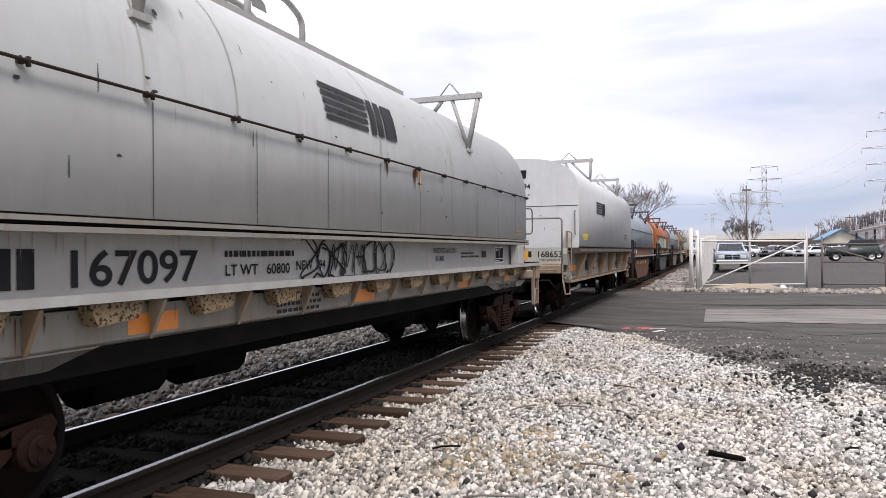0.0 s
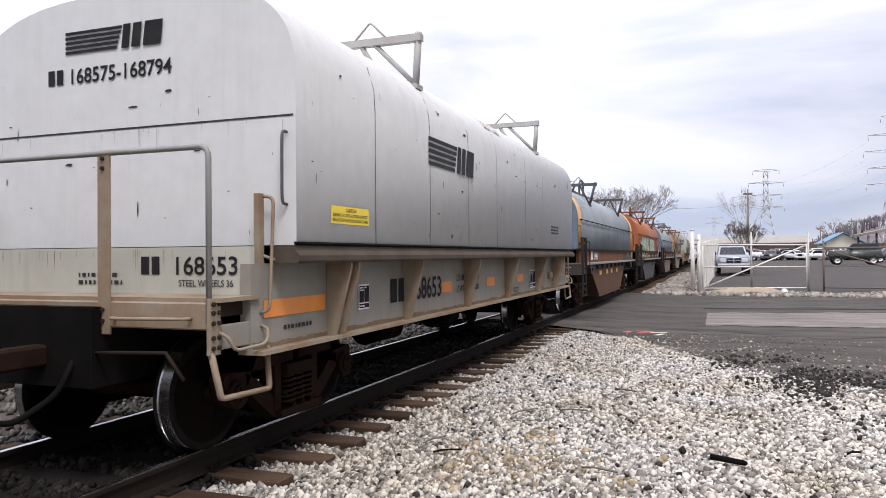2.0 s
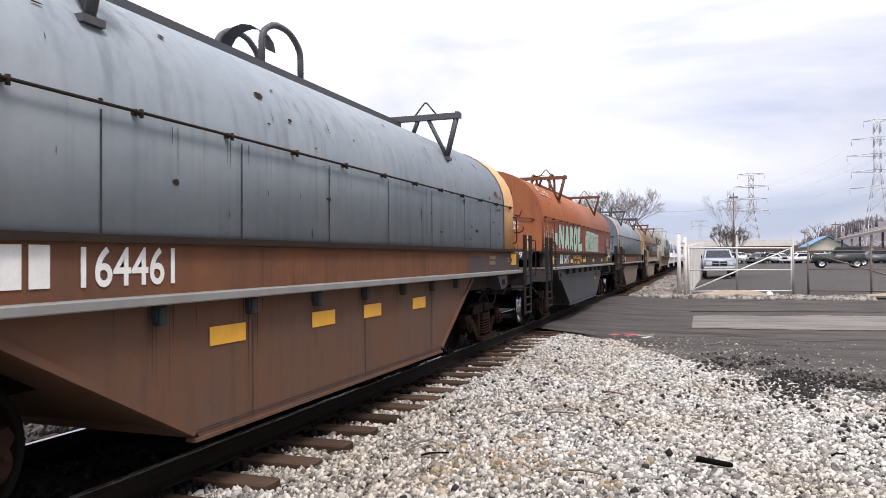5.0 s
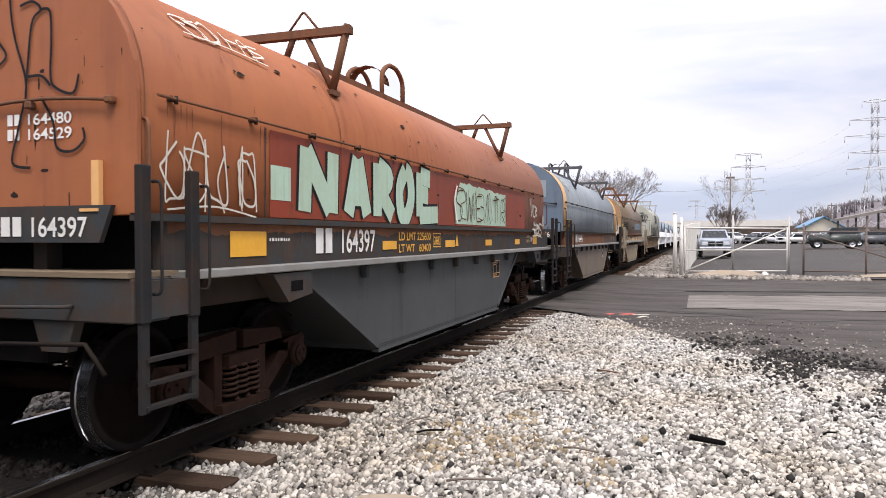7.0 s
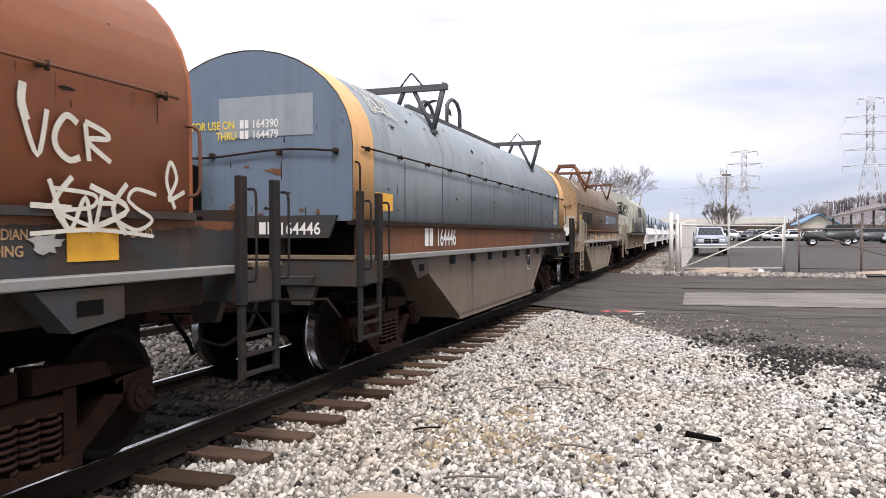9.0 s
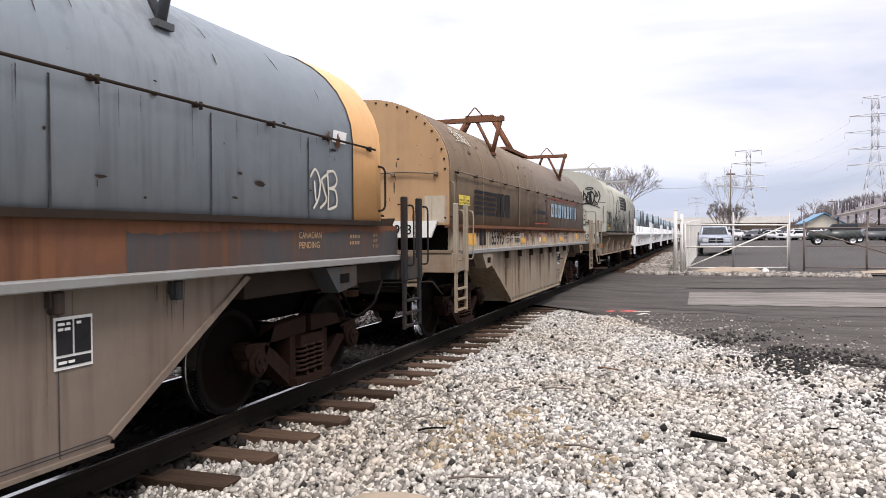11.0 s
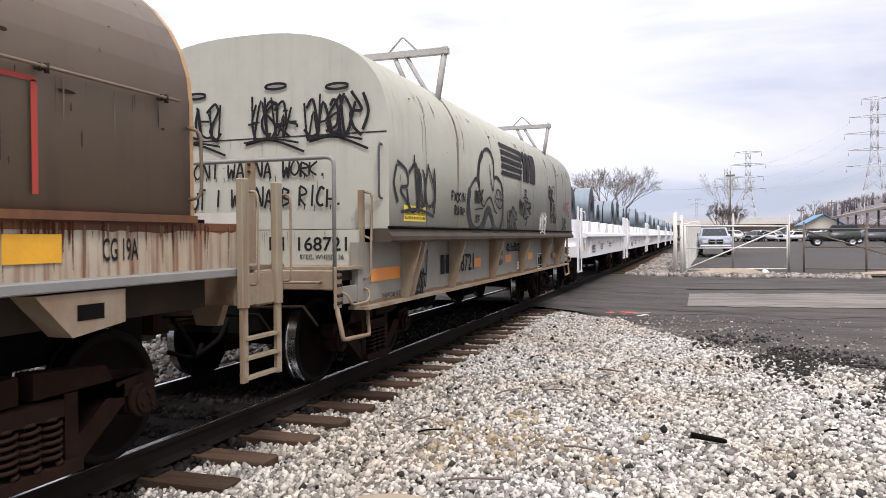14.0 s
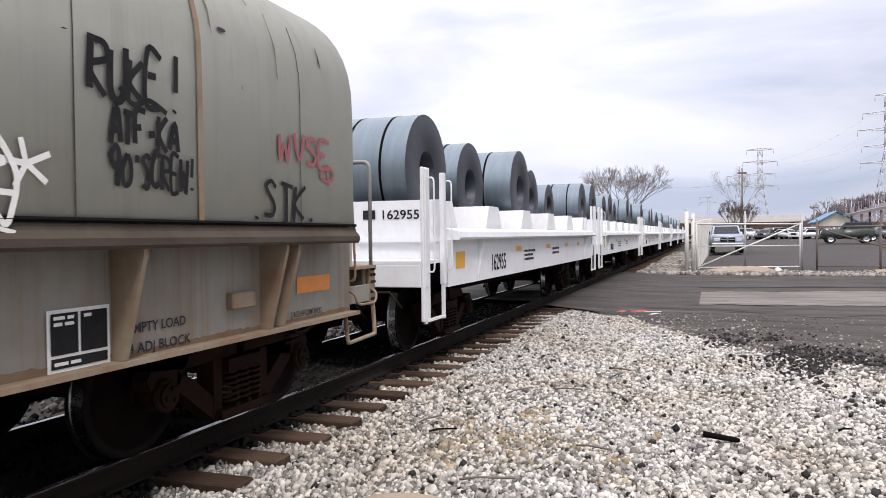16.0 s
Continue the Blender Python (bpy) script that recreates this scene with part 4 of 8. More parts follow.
    return part(name, pipe(bmesh.new(), rounded(pts, 0.08), r, 6), material, parent, label)


def logo(parent, place, u0, v0, w, h, material="slate"):
    """A plain emblem: slanted stripes beside two heavy slanted blocks."""
    e = part("emblem", stripes(place, u0, v0, w * 0.6, h), material, parent, "dark striped painted emblem")
    bm = bmesh.new()
    sh = h * 0.24
    up = lambda u, v: tuple(Vector(place(u, v)) + (Vector((0.003, 0, 0)) if abs(place(u, v)[1] - place(u + 0.1, v)[1]) > 1e-6 else Vector((0, -0.003, 0))))
    for a, b2 in ((0.585, 0.66), (0.685, 0.77), (0.80, 0.975)):
        sheet(bm, u0 + w * a, u0 + w * b2, v0, v0 + h, up, 2, 6, sh * 0.5)
    part("emblem_block", bm, material, e)


def stripes(place, u0, v0, w, h):
    bm = bmesh.new()
    for i in range(5):
        v = v0 + h * (0.02 + i * 0.205)
        sheet(bm, u0 + 0.0 * i, u0 + w * (0.90 + 0.022 * i), v, v + h * 0.13, place, 8, 2)
    return bm


def number_text(parent, text, place, u, v, h, w, material, name="lettering", label="stencilled number"):
    return part(name, letters(text, h, w, lambda a, b: place(u + a, v + b)), material, parent, label)


def bars(parent, place, u, v, w, h, rows, material, seed=0):
    """Small unreadable stencilling as short bars."""
    rnd = random.Random(seed)
    bm = bmesh.new()
    for r in range(rows):
        x = u
        vv = v + h * (rows - 1 - r) / rows
        while x < u + w * rnd.uniform(0.75, 1.0):
            l = rnd.uniform(0.03, 0.1) * min(1.0, w)
            sheet(bm, x, x + l, vv, vv + h / rows * 0.55, place)
            x += l + 0.02
    return tagged(part("stencilling", bm, material, parent, "small worn stencilling"), kind="stuff")


def patch(parent, place, u0, u1, v0, v1, material, name="reflector", label="amber reflector sheet"):
    return part(name, sheet(bmesh.new(), u0, u1, v0, v1, place, 2, 3), material, parent, label)


def data_plate(parent, place, u, v, w, h, border="whitepaint"):
    d = part("data_plate", sheet(bmesh.new(), u, u + w, v, v + h, place), border, parent, "pale-bordered black data plate")
    bm = bmesh.new()
    pl = lambda a, b: tuple(Vector(place(a, b)) + Vector((0.004, 0, 0)))
    sheet(bm, u + w * 0.05, u + w * 0.47, v + h * 0.28, v + h * 0.94, pl)
    sheet(bm, u + w * 0.51, u + w * 0.95, v + h * 0.28, v + h * 0.94, pl)
    sheet(bm, u + w * 0.05, u + w * 0.95, v + h * 0.06, v + h * 0.23, pl)
    part("plate_field", bm, "black", d)
    bm = bmesh.new()
    pl = lambda a, b: tuple(Vector(place(a, b)) + Vector((0.007, 0, 0)))
    for a, b, c in ((0.09, 0.26, 0.84), (0.3, 0.4, 0.84), (0.09, 0.22, 0.74), (0.26, 0.4, 0.74), (0.56, 0.68, 0.84), (0.09, 0.3, 0.11), (0.34, 0.5, 0.11)):
        sheet(bm, u + w * a, u + w * b, v + h * c, v + h * (c + 0.055), pl)
    part("stencilling", bm, border, d, "small worn white stencilling")


def caution_label(parent, side_at, u, v, w, h):
    """The yellow warning sheet with its three lines of black print."""
    c = part("caution_label", sheet(bmesh.new(), u, u + w, v, v + h, side_at(0.008), 2, 3), "caution", parent, "yellow caution label")
    number_text(c, "CAUTION", side_at(0.012), u + w * 0.36, v + h * 0.68, h * 0.2, w * 0.28, "black", label="black printed words")
    number_text(c, "BURNING OR TORCH-CUTTING ON HOOD,", side_at(0.012), u + w * 0.04, v + h * 0.40, h * 0.18, w * 0.92, "black", label="black printed words")
    number_text(c, "INSULATION WILL RELEASE TOXIC FUMES.", side_at(0.012), u + w * 0.03, v + h * 0.12, h * 0.18, w * 0.94, "black", label="black printed words")


def side_rod(parent, place, y0, y1, z, material, sag=0.0):
    """The cover's clamp rod with its clamps, a little proud of the side."""
    pts = [Vector(place(y0 + (y1 - y0) * i / 24, z - sag * math.sin(math.pi * min(1, i / 7)) * (i < 7))) + Vector((0.035, 0, 0)) for i in range(25)]
    r = part("clamp_rod", pipe(bmesh.new(), pts, 0.012, 6), material, parent, "thin steel clamp rod")
    n = int((y1 - y0) / 0.95)
    if "clamp" not in CACHE:
        bm = box(bmesh.new(), -0.01, 0.035, -0.02, 0.02, -0.016, 0.014)
        rod(bm, (0.035, 0.028, -0.03), (0.035, 0.028, 0.024), 0.014, 8)
        rod(bm, (0.035, -0.022, -0.024), (0.035, -0.022, 0.018), 0.01, 6)
        CACHE["clamp"] = as_mesh("clamp", bm, M["lipdark"])
    for i in range(n + 1):
        y = y0 + 0.15 + (y1 - y0 - 0.3) * i / n
        c = part("clamp", CACHE["clamp"], None, r)
        c.matrix_basis = pose(place(y, z)[0], y, z)


def rack(car, y, hw, z_beam, foot, material, back=False, name="lifting_rack"):
    """A lifting outrigger across the cover: beam, sloping legs on both sides, a small hoop."""
    zs = foot
    bm = box(bmesh.new(), -hw, hw, y - 0.045, y + 0.045, z_beam - 0.04, z_beam + 0.04)
    r = part(name, bm, material, car, "steel lifting outrigger across the cover")
    for s in (-1, 1):
        for p, q, w in (((s * (hw - 0.04), y, z_beam + 0.06), (s * zs[0][0], y, zs[0][1]), 0.04), ((s * hw * 0.62, y, z_beam), (s * zs[0][0], y + 0.03, zs[0][1] + 0.02), 0.032), ((s * hw * 0.52, y, z_beam), (s * zs[1][0], y, zs[1][1]), 0.032)):
            part("leg", rod(bmesh.new(), p, q, w, 6), material, r)
        part("foot_plate", bx(s * zs[0][0] - 0.05, s * zs[0][0] + 0.05, y - 0.09, y + 0.09, zs[0][1] - 0.03, zs[0][1] + 0.02), material, r)
    hoop = pipe(bmesh.new(), rounded([(hw * 0.45, y, z_beam), (hw * 0.6, y, z_beam + 0.24), (hw * 0.75, y, z_beam)], 0.04), 0.012, 6)
    part("hoop", hoop, material, r)


def crown(car, y, z, material, w=0.75, h=0.55, dx=0.28):
    """The central lifting bracket: two hoops with an arched guide plate."""
    bm = bmesh.new()
    for s in (-1, 1):
        pts = rounded([(s * dx, y - w / 2, z), (s * dx, y - w / 2, z + h * 0.75), (s * dx, y - w * 0.2, z + h), (s * dx, y + w * 0.2, z + h), (s * dx, y + w / 2, z + h * 0.75), (s * dx, y + w / 2, z)], 0.12)
        pipe(bm, pts, 0.036, 6)
    c = part("lifting_crown", bm, material, car, "twin-hoop lifting bracket on the ridge")
    pl = bmesh.new()
    ring = []
    for i in range(9):
        a = math.pi * i / 8
        ring.append((0.30 * math.cos(a), z + h * 0.45 + h * 0.5 * math.sin(a)))
    for (xa, za), (xb, zb) in zip(ring, ring[1:]):
        v = [pl.verts.new(q) for q in ((xa, y - w * 0.45, za), (xb, y - w * 0.45, zb), (xb, y - w * 0.2, zb), (xa, y - w * 0.2, za))]
        pl.faces.new(v)
    bmesh.ops.solidify(pl, geom=pl.faces[:], thickness=0.02)
    part("guide_plate", pl, material, c, "arched steel guide plate")
    for s in (-1, 1):
        part("ridge_rail", bx(s * 0.34 - 0.04, s * 0.34 + 0.04, y - 2.6, y + 3.2, z - 0.06, z + 0.09), material, c, "steel ridge rail")


def corner_ladder(car, x, y0, y1, z_low, z_sill, z_top, material, rungs=3, inward=0.0):
    """Two flat posts at the corner, stirrup rungs below and a handhold on each post."""
    bm = bmesh.new()
    for y in (y0, y1):
        box(bm, x - 0.03, x + 0.03, y - 0.045, y + 0.045, z_sill, z_top, bevel=0.008)
    l = part("corner_ladder", bm, material, car, "corner ladder posts")
    st = bmesh.new()
    box(st, x - 0.015, x + 0.015, y0 - 0.035, y0 + 0.035, z_low, z_sill)
    box(st, x - 0.015, x + 0.015, y1 - 0.035, y1 + 0.035, z_low, z_sill)
    for i in range(rungs):
        z = z_low + 0.03 + (z_sill - z_low) * 0.8 * i / max(1, rungs)
        box(st, x - 0.03, x + 0.03, y0, y1, z - 0.012, z + 0.012)
    part("stirrup", st, material, l, "foot stirrup with rungs")
    for y in (y0, y1):
        grab(l, [(x + 0.03, y + 0.05, z_sill + 0.18), (x + 0.1, y + 0.05, z_sill + 0.18), (x + 0.1, y + 0.05, z_top - 0.1), (x + 0.03, y + 0.05, z_top - 0.1)], material, 0.011, "handhold", "thin bent handhold")
    return l


# ---- rolling stock: tub-bodied coil car with an arched cover ----
def tub_car(y_first, label, S):
    car = thing("coil_car", label, "freight car", group="train")
    CARS.append((car, y_first))
    HW, Z0, Z1, B = 1.30, 1.70, 2.50, 1.06
    prof = arch(HW, Z0, Z1, B)
    side = on_side(HW, Z1, B)
    yf, yr = -0.55, 12.44
    cover = cover_shell(car, prof, yf + 0.04, yr - 0.04, S["cover"], "cover", "arched steel coil cover")
    end_panel(cover, prof, yf, 0.045, S["end"], "flat painted cover end")
    end_panel(cover, prof, yr - 0.045, 0.045, S["end"], "flat painted cover end")
    band_ring = arch(HW + 0.012, Z0, Z1, B + 0.012)
    if S.get("band"):
        for a, b in ((yf - 0.004, yf + 0.52), (yr - 0.68, yr + 0.004)):
            bm = prism(bmesh.new(), band_ring, a, b, caps=False)
            for f in bm.faces:
                f.smooth = f.calc_center_median().z > Z0 + 0.01
            part("colour_band", bm, S["band"], cover, "pale orange painted band")
    for i, y in enumerate([0.9 + 1.42 * k for k in range(8)]):
        seam(cover, on_side(HW, Z1, B, off=0.008), y, 0.016, Z0, Z1 - 0.05, n=3)
    for y in S.get("ribs", ()):
        seam(cover, on_side(HW, Z1, B, off=0.016), y, S.get("ribw", 0.035), Z0, Z1 + B * 0.97, S.get("ribmat", S["rackmat"]), 14, "narrow raised cover rib")
    side_rod(cover, side, yf + 0.15, yr - 0.2, Z1 - 0.02, S["rodmat"], 0.0)
    rod_pts = [(x, yf - 0.04, Z1 - 0.06 + 0.03 * math.sin(x * 3)) for x in np.linspace(-1.15, 1.15, 9)]
    er = part("end_rod", pipe(bmesh.new(), rod_pts, 0.012, 6), S["rodmat"], cover, "thin steel clamp rod across the end")
    for x in (-1.12, -0.4, 0.45, 1.12):
        part("clamp", bx(x - 0.03, x + 0.03, yf - 0.06, yf, Z1 - 0.09, Z1 - 0.04, bevel=0.01), S["rodmat"], er, "rod clamp")
    # lower lip and side sill with its walkway
    for s in (1, -1):
        part("cover_lip", prism(bmesh.new(), [(s * (HW + 0.03), 1.66), (s * (HW + 0.03), 1.71), (s * (HW - 0.06), 1.71), (s * (HW - 0.06), 1.66)], yf, yr), S.get("lip", S["sill"]), car, "angle iron lip under the cover")
    for s in (1, -1):
        part("side_sill", prism(bmesh.new(), [(s * 1.28, 1.32), (s * 1.28, 1.66), (s * 1.2, 1.66), (s * 1.2, 1.32)], -0.3, 13.0), S["sill"], car, "lettered side sill")
        part("walkway", bx(min(s * 1.2, s * 1.40), max(s * 1.2, s * 1.40), -0.2, 12.85, 1.262, 1.325, bevel=0.008), S["walk"], car, "side walkway edge channel")
    part("underframe", box(box(bmesh.new(), -0.6, 0.6, -0.6, 12.7, 0.72, 1.26), -1.19, 1.19, -0.3, 12.7, 1.3, 1.69), "undark", car, "centre sill and floor, blackened to stand for shade")
    # tub
    ring = [(1.5, 1.25), (3.25, 0.34), (3.3, 0.27), (8.45, 0.27), (8.5, 0.34), (9.9, 1.25)]
    tub = part("tub", slab(bmesh.new(), ring, -1.26, 1.26), S["tub"], car, "deep belly tub between the trucks")
    bm = slab(bmesh.new(), [(1.45, 1.22), (3.2, 0.31), (3.24, 0.345), (1.53, 1.24)], 1.2, 1.285)
    slab(bm, [(8.47, 0.31), (9.95, 1.22), (9.89, 1.24), (8.44, 0.345)], 1.2, 1.285)
    box(bm, 1.2, 1.285, 3.22, 8.47, 0.26, 0.285)
    part("tub_flange", bm, S["tub"], tub, "welded flange along the tub edge")
    for y in (3.95, 6.04, 8.08):
        part("seam", sheet(bmesh.new(), y, y + 0.009, 0.3, 1.22, flat_x(1.2645)), "slate", tub)
    for y in (2.85, 3.9, 4.95, 6.0, 7.05, 8.05, 9.05):
        part("bracket", box(bx(1.25, 1.33, y - 0.035, y + 0.035, 1.12, 1.25, bevel=0.012), 1.25, 1.30, y - 0.05, y + 0.05, 1.16, 1.25), S["frame"] if S["frame"] != "tansill" else "lipdark", tub, "walkway support lug")
    lines = bmesh.new()
    for z in (0.315, 0.335):
        sheet(lines, 3.25, 8.45, z, z + 0.006, flat_x(1.2645))
    part("weld_line", lines, "slate", tub, "dark weld line along the tub foot")
    for y in (9.98, -0.62):
        part("frame_plate", bx(1.1, 1.2, y, y + (2.7 if y > 0 else 2.0), 1.04, 1.25), "lipdark", car, "side frame plate under the walkway")
    grab(cover, [(HW, yr - 0.06, 1.82), (HW + 0.08, yr - 0.02, 1.84), (HW + 0.08, yr - 0.02, 2.3), (HW, yr - 0.06, 2.32)], S["rodmat"], 0.012, "handhold", "thin bent handhold")
    grab(cover, [(HW, yf + 0.06, 1.82), (HW + 0.08, yf + 0.02, 1.84), (HW + 0.08, yf + 0.02, 2.3), (HW, yf + 0.06, 2.32)], S["rodmat"], 0.012, "handhold", "thin bent handhold")
    for y in (1.2, 11.33):
        bm = slab(bmesh.new(), [(y - 0.3, 1.25), (y + 0.35, 1.25), (y + 0.35, 1.05), (y - 0.05, 1.0)], 1.2, 1.38)
        jb = part("jacking_bracket", bm, S["frame"], car, "triangular jacking bracket")
        part("slot", sheet(bmesh.new(), y - 0.02, y + 0.18, 1.09, 1.18, flat_x(1.383)), "undark", jb, "dark slot")
    ragged(car, flat_x(1.2812), -0.25, 12.95, 1.656, -0.09, 376, S.get("streak", "rustsill"), "rust hanging from the sill top")
    drips(car, flat_x(1.2815), -0.2, 12.9, 1.655, 110, 0.06, 0.3, 350, S.get("streak", "rustsill"), (0.008, 0.04))
    drips(car, flat_x(1.2655), 2.0, 9.5, 1.25, 70, 0.15, 0.8, 351, S.get("tubstreak", "lipdark"), (0.006, 0.025), "dark streaks down the tub", (2.85, 3.9, 4.95, 6.0, 7.05, 8.05, 9.05))
    scars(cover, on_side(HW, Z1, B, off=0.0095), -0.4, 12.3, 1.76, 3.2, 70, 352, S.get("scar", "lipdark"))
    drips(cover, on_side(HW, Z1, B, off=0.009), -0.4, 12.3, Z1 - 0.04, 40, 0.1, 0.5, 353, S.get("scar", "lipdark"), (0.005, 0.02), "thin dark streaks below the clamp rod")
    scars(cover, flat_y(yf - 0.002), -1.2, 1.2, 1.75, 2.9, 26, 354, S.get("scar", "lipdark"))
    # end platforms, ladders
    for y, s in ((-0.73, 1), (13.36, -1)):
        ya, yb = sorted((y, y + s * 0.34))
        pf = part("end_platform", bx(-1.42, 1.42, ya, yb, 1.02, 1.30, bevel=0.01), S["frame"], car, "end platform sill")
        part("tread_plate", bx(-1.4, 1.4, ya - 0.015, yb + 0.1, 1.302, 1.335), S.get("plank", "plank"), pf, "worn wooden walkway plank")
        part("end_plate", prism(bmesh.new(), [(-1.05, 1.52), (-1.15, 1.76), (1.15, 1.76), (1.05, 1.52)], y + s * 0.12, y + s * 0.16), S["endplate"], car, "numbered plate below the cover end")
        for x in (0.36, -0.36):
            part("end_gusset", bx(x - 0.06, x + 0.06, min(y + s * 0.3, y + s * 0.55), max(y + s * 0.3, y + s * 0.55), 1.3, 1.55), S["frame"], car, "short gusset block")
        grab(pf, [(0.15, y - s * 0.0, 1.1), (0.15, y - s * 0.07, 1.1), (0.95, y - s * 0.07, 1.12), (0.95, y, 1.12)], S["frame"], 0.014, "grab_iron", "horizontal grab iron")
        part("pad_bracket", prism(bmesh.new(), [(0.6, 1.02), (0.95, 1.02), (0.88, 0.82), (0.67, 0.82)], y + s * 0.02, y + s * 0.1), S["frame"], pf, "tapered bracket under the sill")
        for x in (1.44, -1.44):
            c = corner_ladder(car, x, min(y + s * 0.07, y + s * 0.54), max(y + s * 0.07, y + s * 0.54), 0.46, 1.02, 2.0, S["ladder"])
            part("step_box", bx(min(x, x * 0.93), max(x, x * 0.93), min(y + s * 0.1, y + s * 0.52), max(y + s * 0.1, y + s * 0.52), 1.04, 1.28), S["frame"], c, "step side plate")
        coupler(car, y, -s)
    rack(car, 2.4, 1.36, 3.64, ((1.14, 3.02), (0.62, 3.43)), S["rackmat"])
    rack(car, 9.1, 1.36, 3.64, ((1.14, 3.02), (0.62, 3.43)), S["rackmat"])
    if S.get("tall_crown"):
        bm = bmesh.new()
        for s in (-1, 1):
            rod(bm, (0.75, 5.6 + s * 0.1, 3.36), (0.28, 5.6 + s * 0.1, 4.18), 0.05, 6)
            rod(bm, (-0.75, 5.6 + s * 0.1, 3.36), (-0.28, 5.6 + s * 0.1, 4.18), 0.05, 6)
        box(bm, -0.32, 0.32, 5.45, 5.75, 4.12, 4.24)
        box(bm, 0.55, 0.85, 4.7, 6.6, 3.36, 3.42)
        part("lifting_crown", bm, S["rackmat"], car, "rusty A-shaped lifting frame on the ridge")
    else:
        crown(car, 6.0, 3.53, S["rackmat"], 0.8, 0.6)
    truck(car, 0.9)
    truck(car, 11.25)
    return car, cover, side


FACE, SILL, TUB = flat_x(1.287), flat_x(1.287), flat_x(1.268)


def numbers_tub(car, num, text_mat, end_mat, du=0.0):
    e = flat_y(-0.616)
    mark(car, SILL, 1.66 + du, 1.40, 0.36, 0.24, text_mat)
    number_text(car, num, SILL, 2.14 + du, 1.40, 0.24, 0.86, text_mat)
    mark(car, e, 0.22, 1.56, 0.2, 0.13, end_mat)
    number_text(car, num, e, 0.46, 1.56, 0.13, 0.5, end_mat)


def mark(parent, place, u, v, w, h, material):
    """The two heavy initials of the owner as plain upright blocks."""
    bm = bmesh.new()
    sheet(bm, u, u + w * 0.4, v, v + h, place)
    sheet(bm, u + w * 0.52, u + w * 0.9, v, v + h, place)
    return part("owner_mark", bm, material, parent, "plain painted owner mark")


def blue_style():
    return dict(cover="bluegrey", end="blue", band="band", lip="lipdark", sill="bluerust", walk="galv", tub="tub_rust", frame="bluesill", endplate="bluesill", ladder="ladderblue", rackmat="rack", rodmat="lipdark")


def end_words(car, y, white_panel):
    e = flat_y(y)
    if white_panel:
        patch(car, flat_y(y - 0.0), -0.32, 0.85, 2.62, 3.06, "bluegrey", "repaint_panel", "paler repainted panel")
        e = flat_y(y - 0.006)
    number_text(car, "FOR USE ON", e, -0.68, 2.72, 0.09, 0.56, "caution", label="yellow stencilled words")
    number_text(car, "THRU", e, -0.36, 2.6, 0.09, 0.26, "caution", label="yellow stencilled words")
    for k, t in enumerate(("164390", "164479")):
        mark(car, e, -0.05, 2.72 - 0.115 * k, 0.12, 0.09, "whitepaint")
        number_text(car, t, e, 0.1, 2.72 - 0.115 * k, 0.09, 0.33, "whitepaint", label="white stencilled number")


# first: arched grey car with a bracketed walkway
def bracket_car(y_first):
    car = thing("coil_car", "pale grey arched coil car with bracketed walkway and sprayed scrawl", "freight car", group="train")
    CARS.append((car, y_first))
    HW, Z0, Z1, B = 1.17, 1.79, 2.62, 1.31
    prof = arch(HW, Z0, Z1, B)
    side = on_side(HW, Z1, B)
    yf, yr = -0.4, 12.95
    cover = cover_shell(car, prof, yf, yr, "grey", "cover", "arched pale grey steel cover")
    for y in [0.25 + 1.185 * k for k in range(11)]:
        seam(cover, on_side(HW, Z1, B, off=0.008), y, 0.008, Z0, Z1 - 0.06, "slate", 3)
    for y in (2.55, 3.55, 6.2, 8.6, 10.9):
        seam(cover, on_side(HW, Z1, B, off=0.01), y, 0.015, Z1, Z1 + B * 0.95, "warmgrey", 14)
    side_rod(cover, side, yf, yr + 0.05, Z1 - 0.02, "lipdark")
    for s in (1, -1):
        for z0, z1, deep in ((1.745, 1.775, 0.05), (1.685, 1.72, 0.12)):
            part("cover_lip", prism(bmesh.new(), [(s * (HW + 0.033), z0), (s * (HW + 0.033), z1), (s * (HW - deep), z1 + 0.006), (s * (HW - deep), z0)], yf, yr + 0.1), "sillgrey", car, "pale grey angle lip under the cover")
        part("seal", prism(bmesh.new(), [(s * (HW + 0.015), 1.728), (s * (HW + 0.015), 1.743), (s * (HW - 0.1), 1.743), (s * (HW - 0.1), 1.728)], yf, yr + 0.1), "undark", car, "dark rubber seal between the lips")
    for s in (1, -1):
        part("side_sill", bx(min(s * 0.95, s * 1.03), max(s * 0.95, s * 1.03), -0.5, 13.2, 1.22, 1.70), "sillpale", car, "lettered pale grey side sill")
        part("lower_sill", prism(bmesh.new(), [(s * 1.0, 1.23), (s * 1.16, 1.23), (s * 1.16, 1.02), (s * 1.0, 0.9)], 0.6, 12.3), "sillgrey", car, "lower side sill")
        w = part("walkway", prism(bmesh.new(), [(s * 1.03, 1.27), (s * 1.32, 1.27), (s * 1.32, 1.33), (s * 1.03, 1.31)], -0.7, 13.55), "palesteel", car, "pale side walkway with a rusty edge")
        for y in [0.3 + 0.95 * k for k in range(14)]:
            bm = slab(bmesh.new(), [(y - 0.22, 1.265), (y + 0.22, 1.265), (y + 0.16, 1.16), (y - 0.16, 1.13)], min(s * 1.18, s * 1.29), max(s * 1.18, s * 1.29))
            part("walkway_bracket", bm, "bracket", w, "perforated rusty bracket")
            part("stay", prism(bmesh.new(), [(s * 1.18, 1.26), (s * 1.3, 1.26), (s * 1.18, 1.0)], y + 0.38, y + 0.41), "tansill", w, "triangular stay plate")
    # shade under the sill foot, painted in as a near-black angle
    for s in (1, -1):
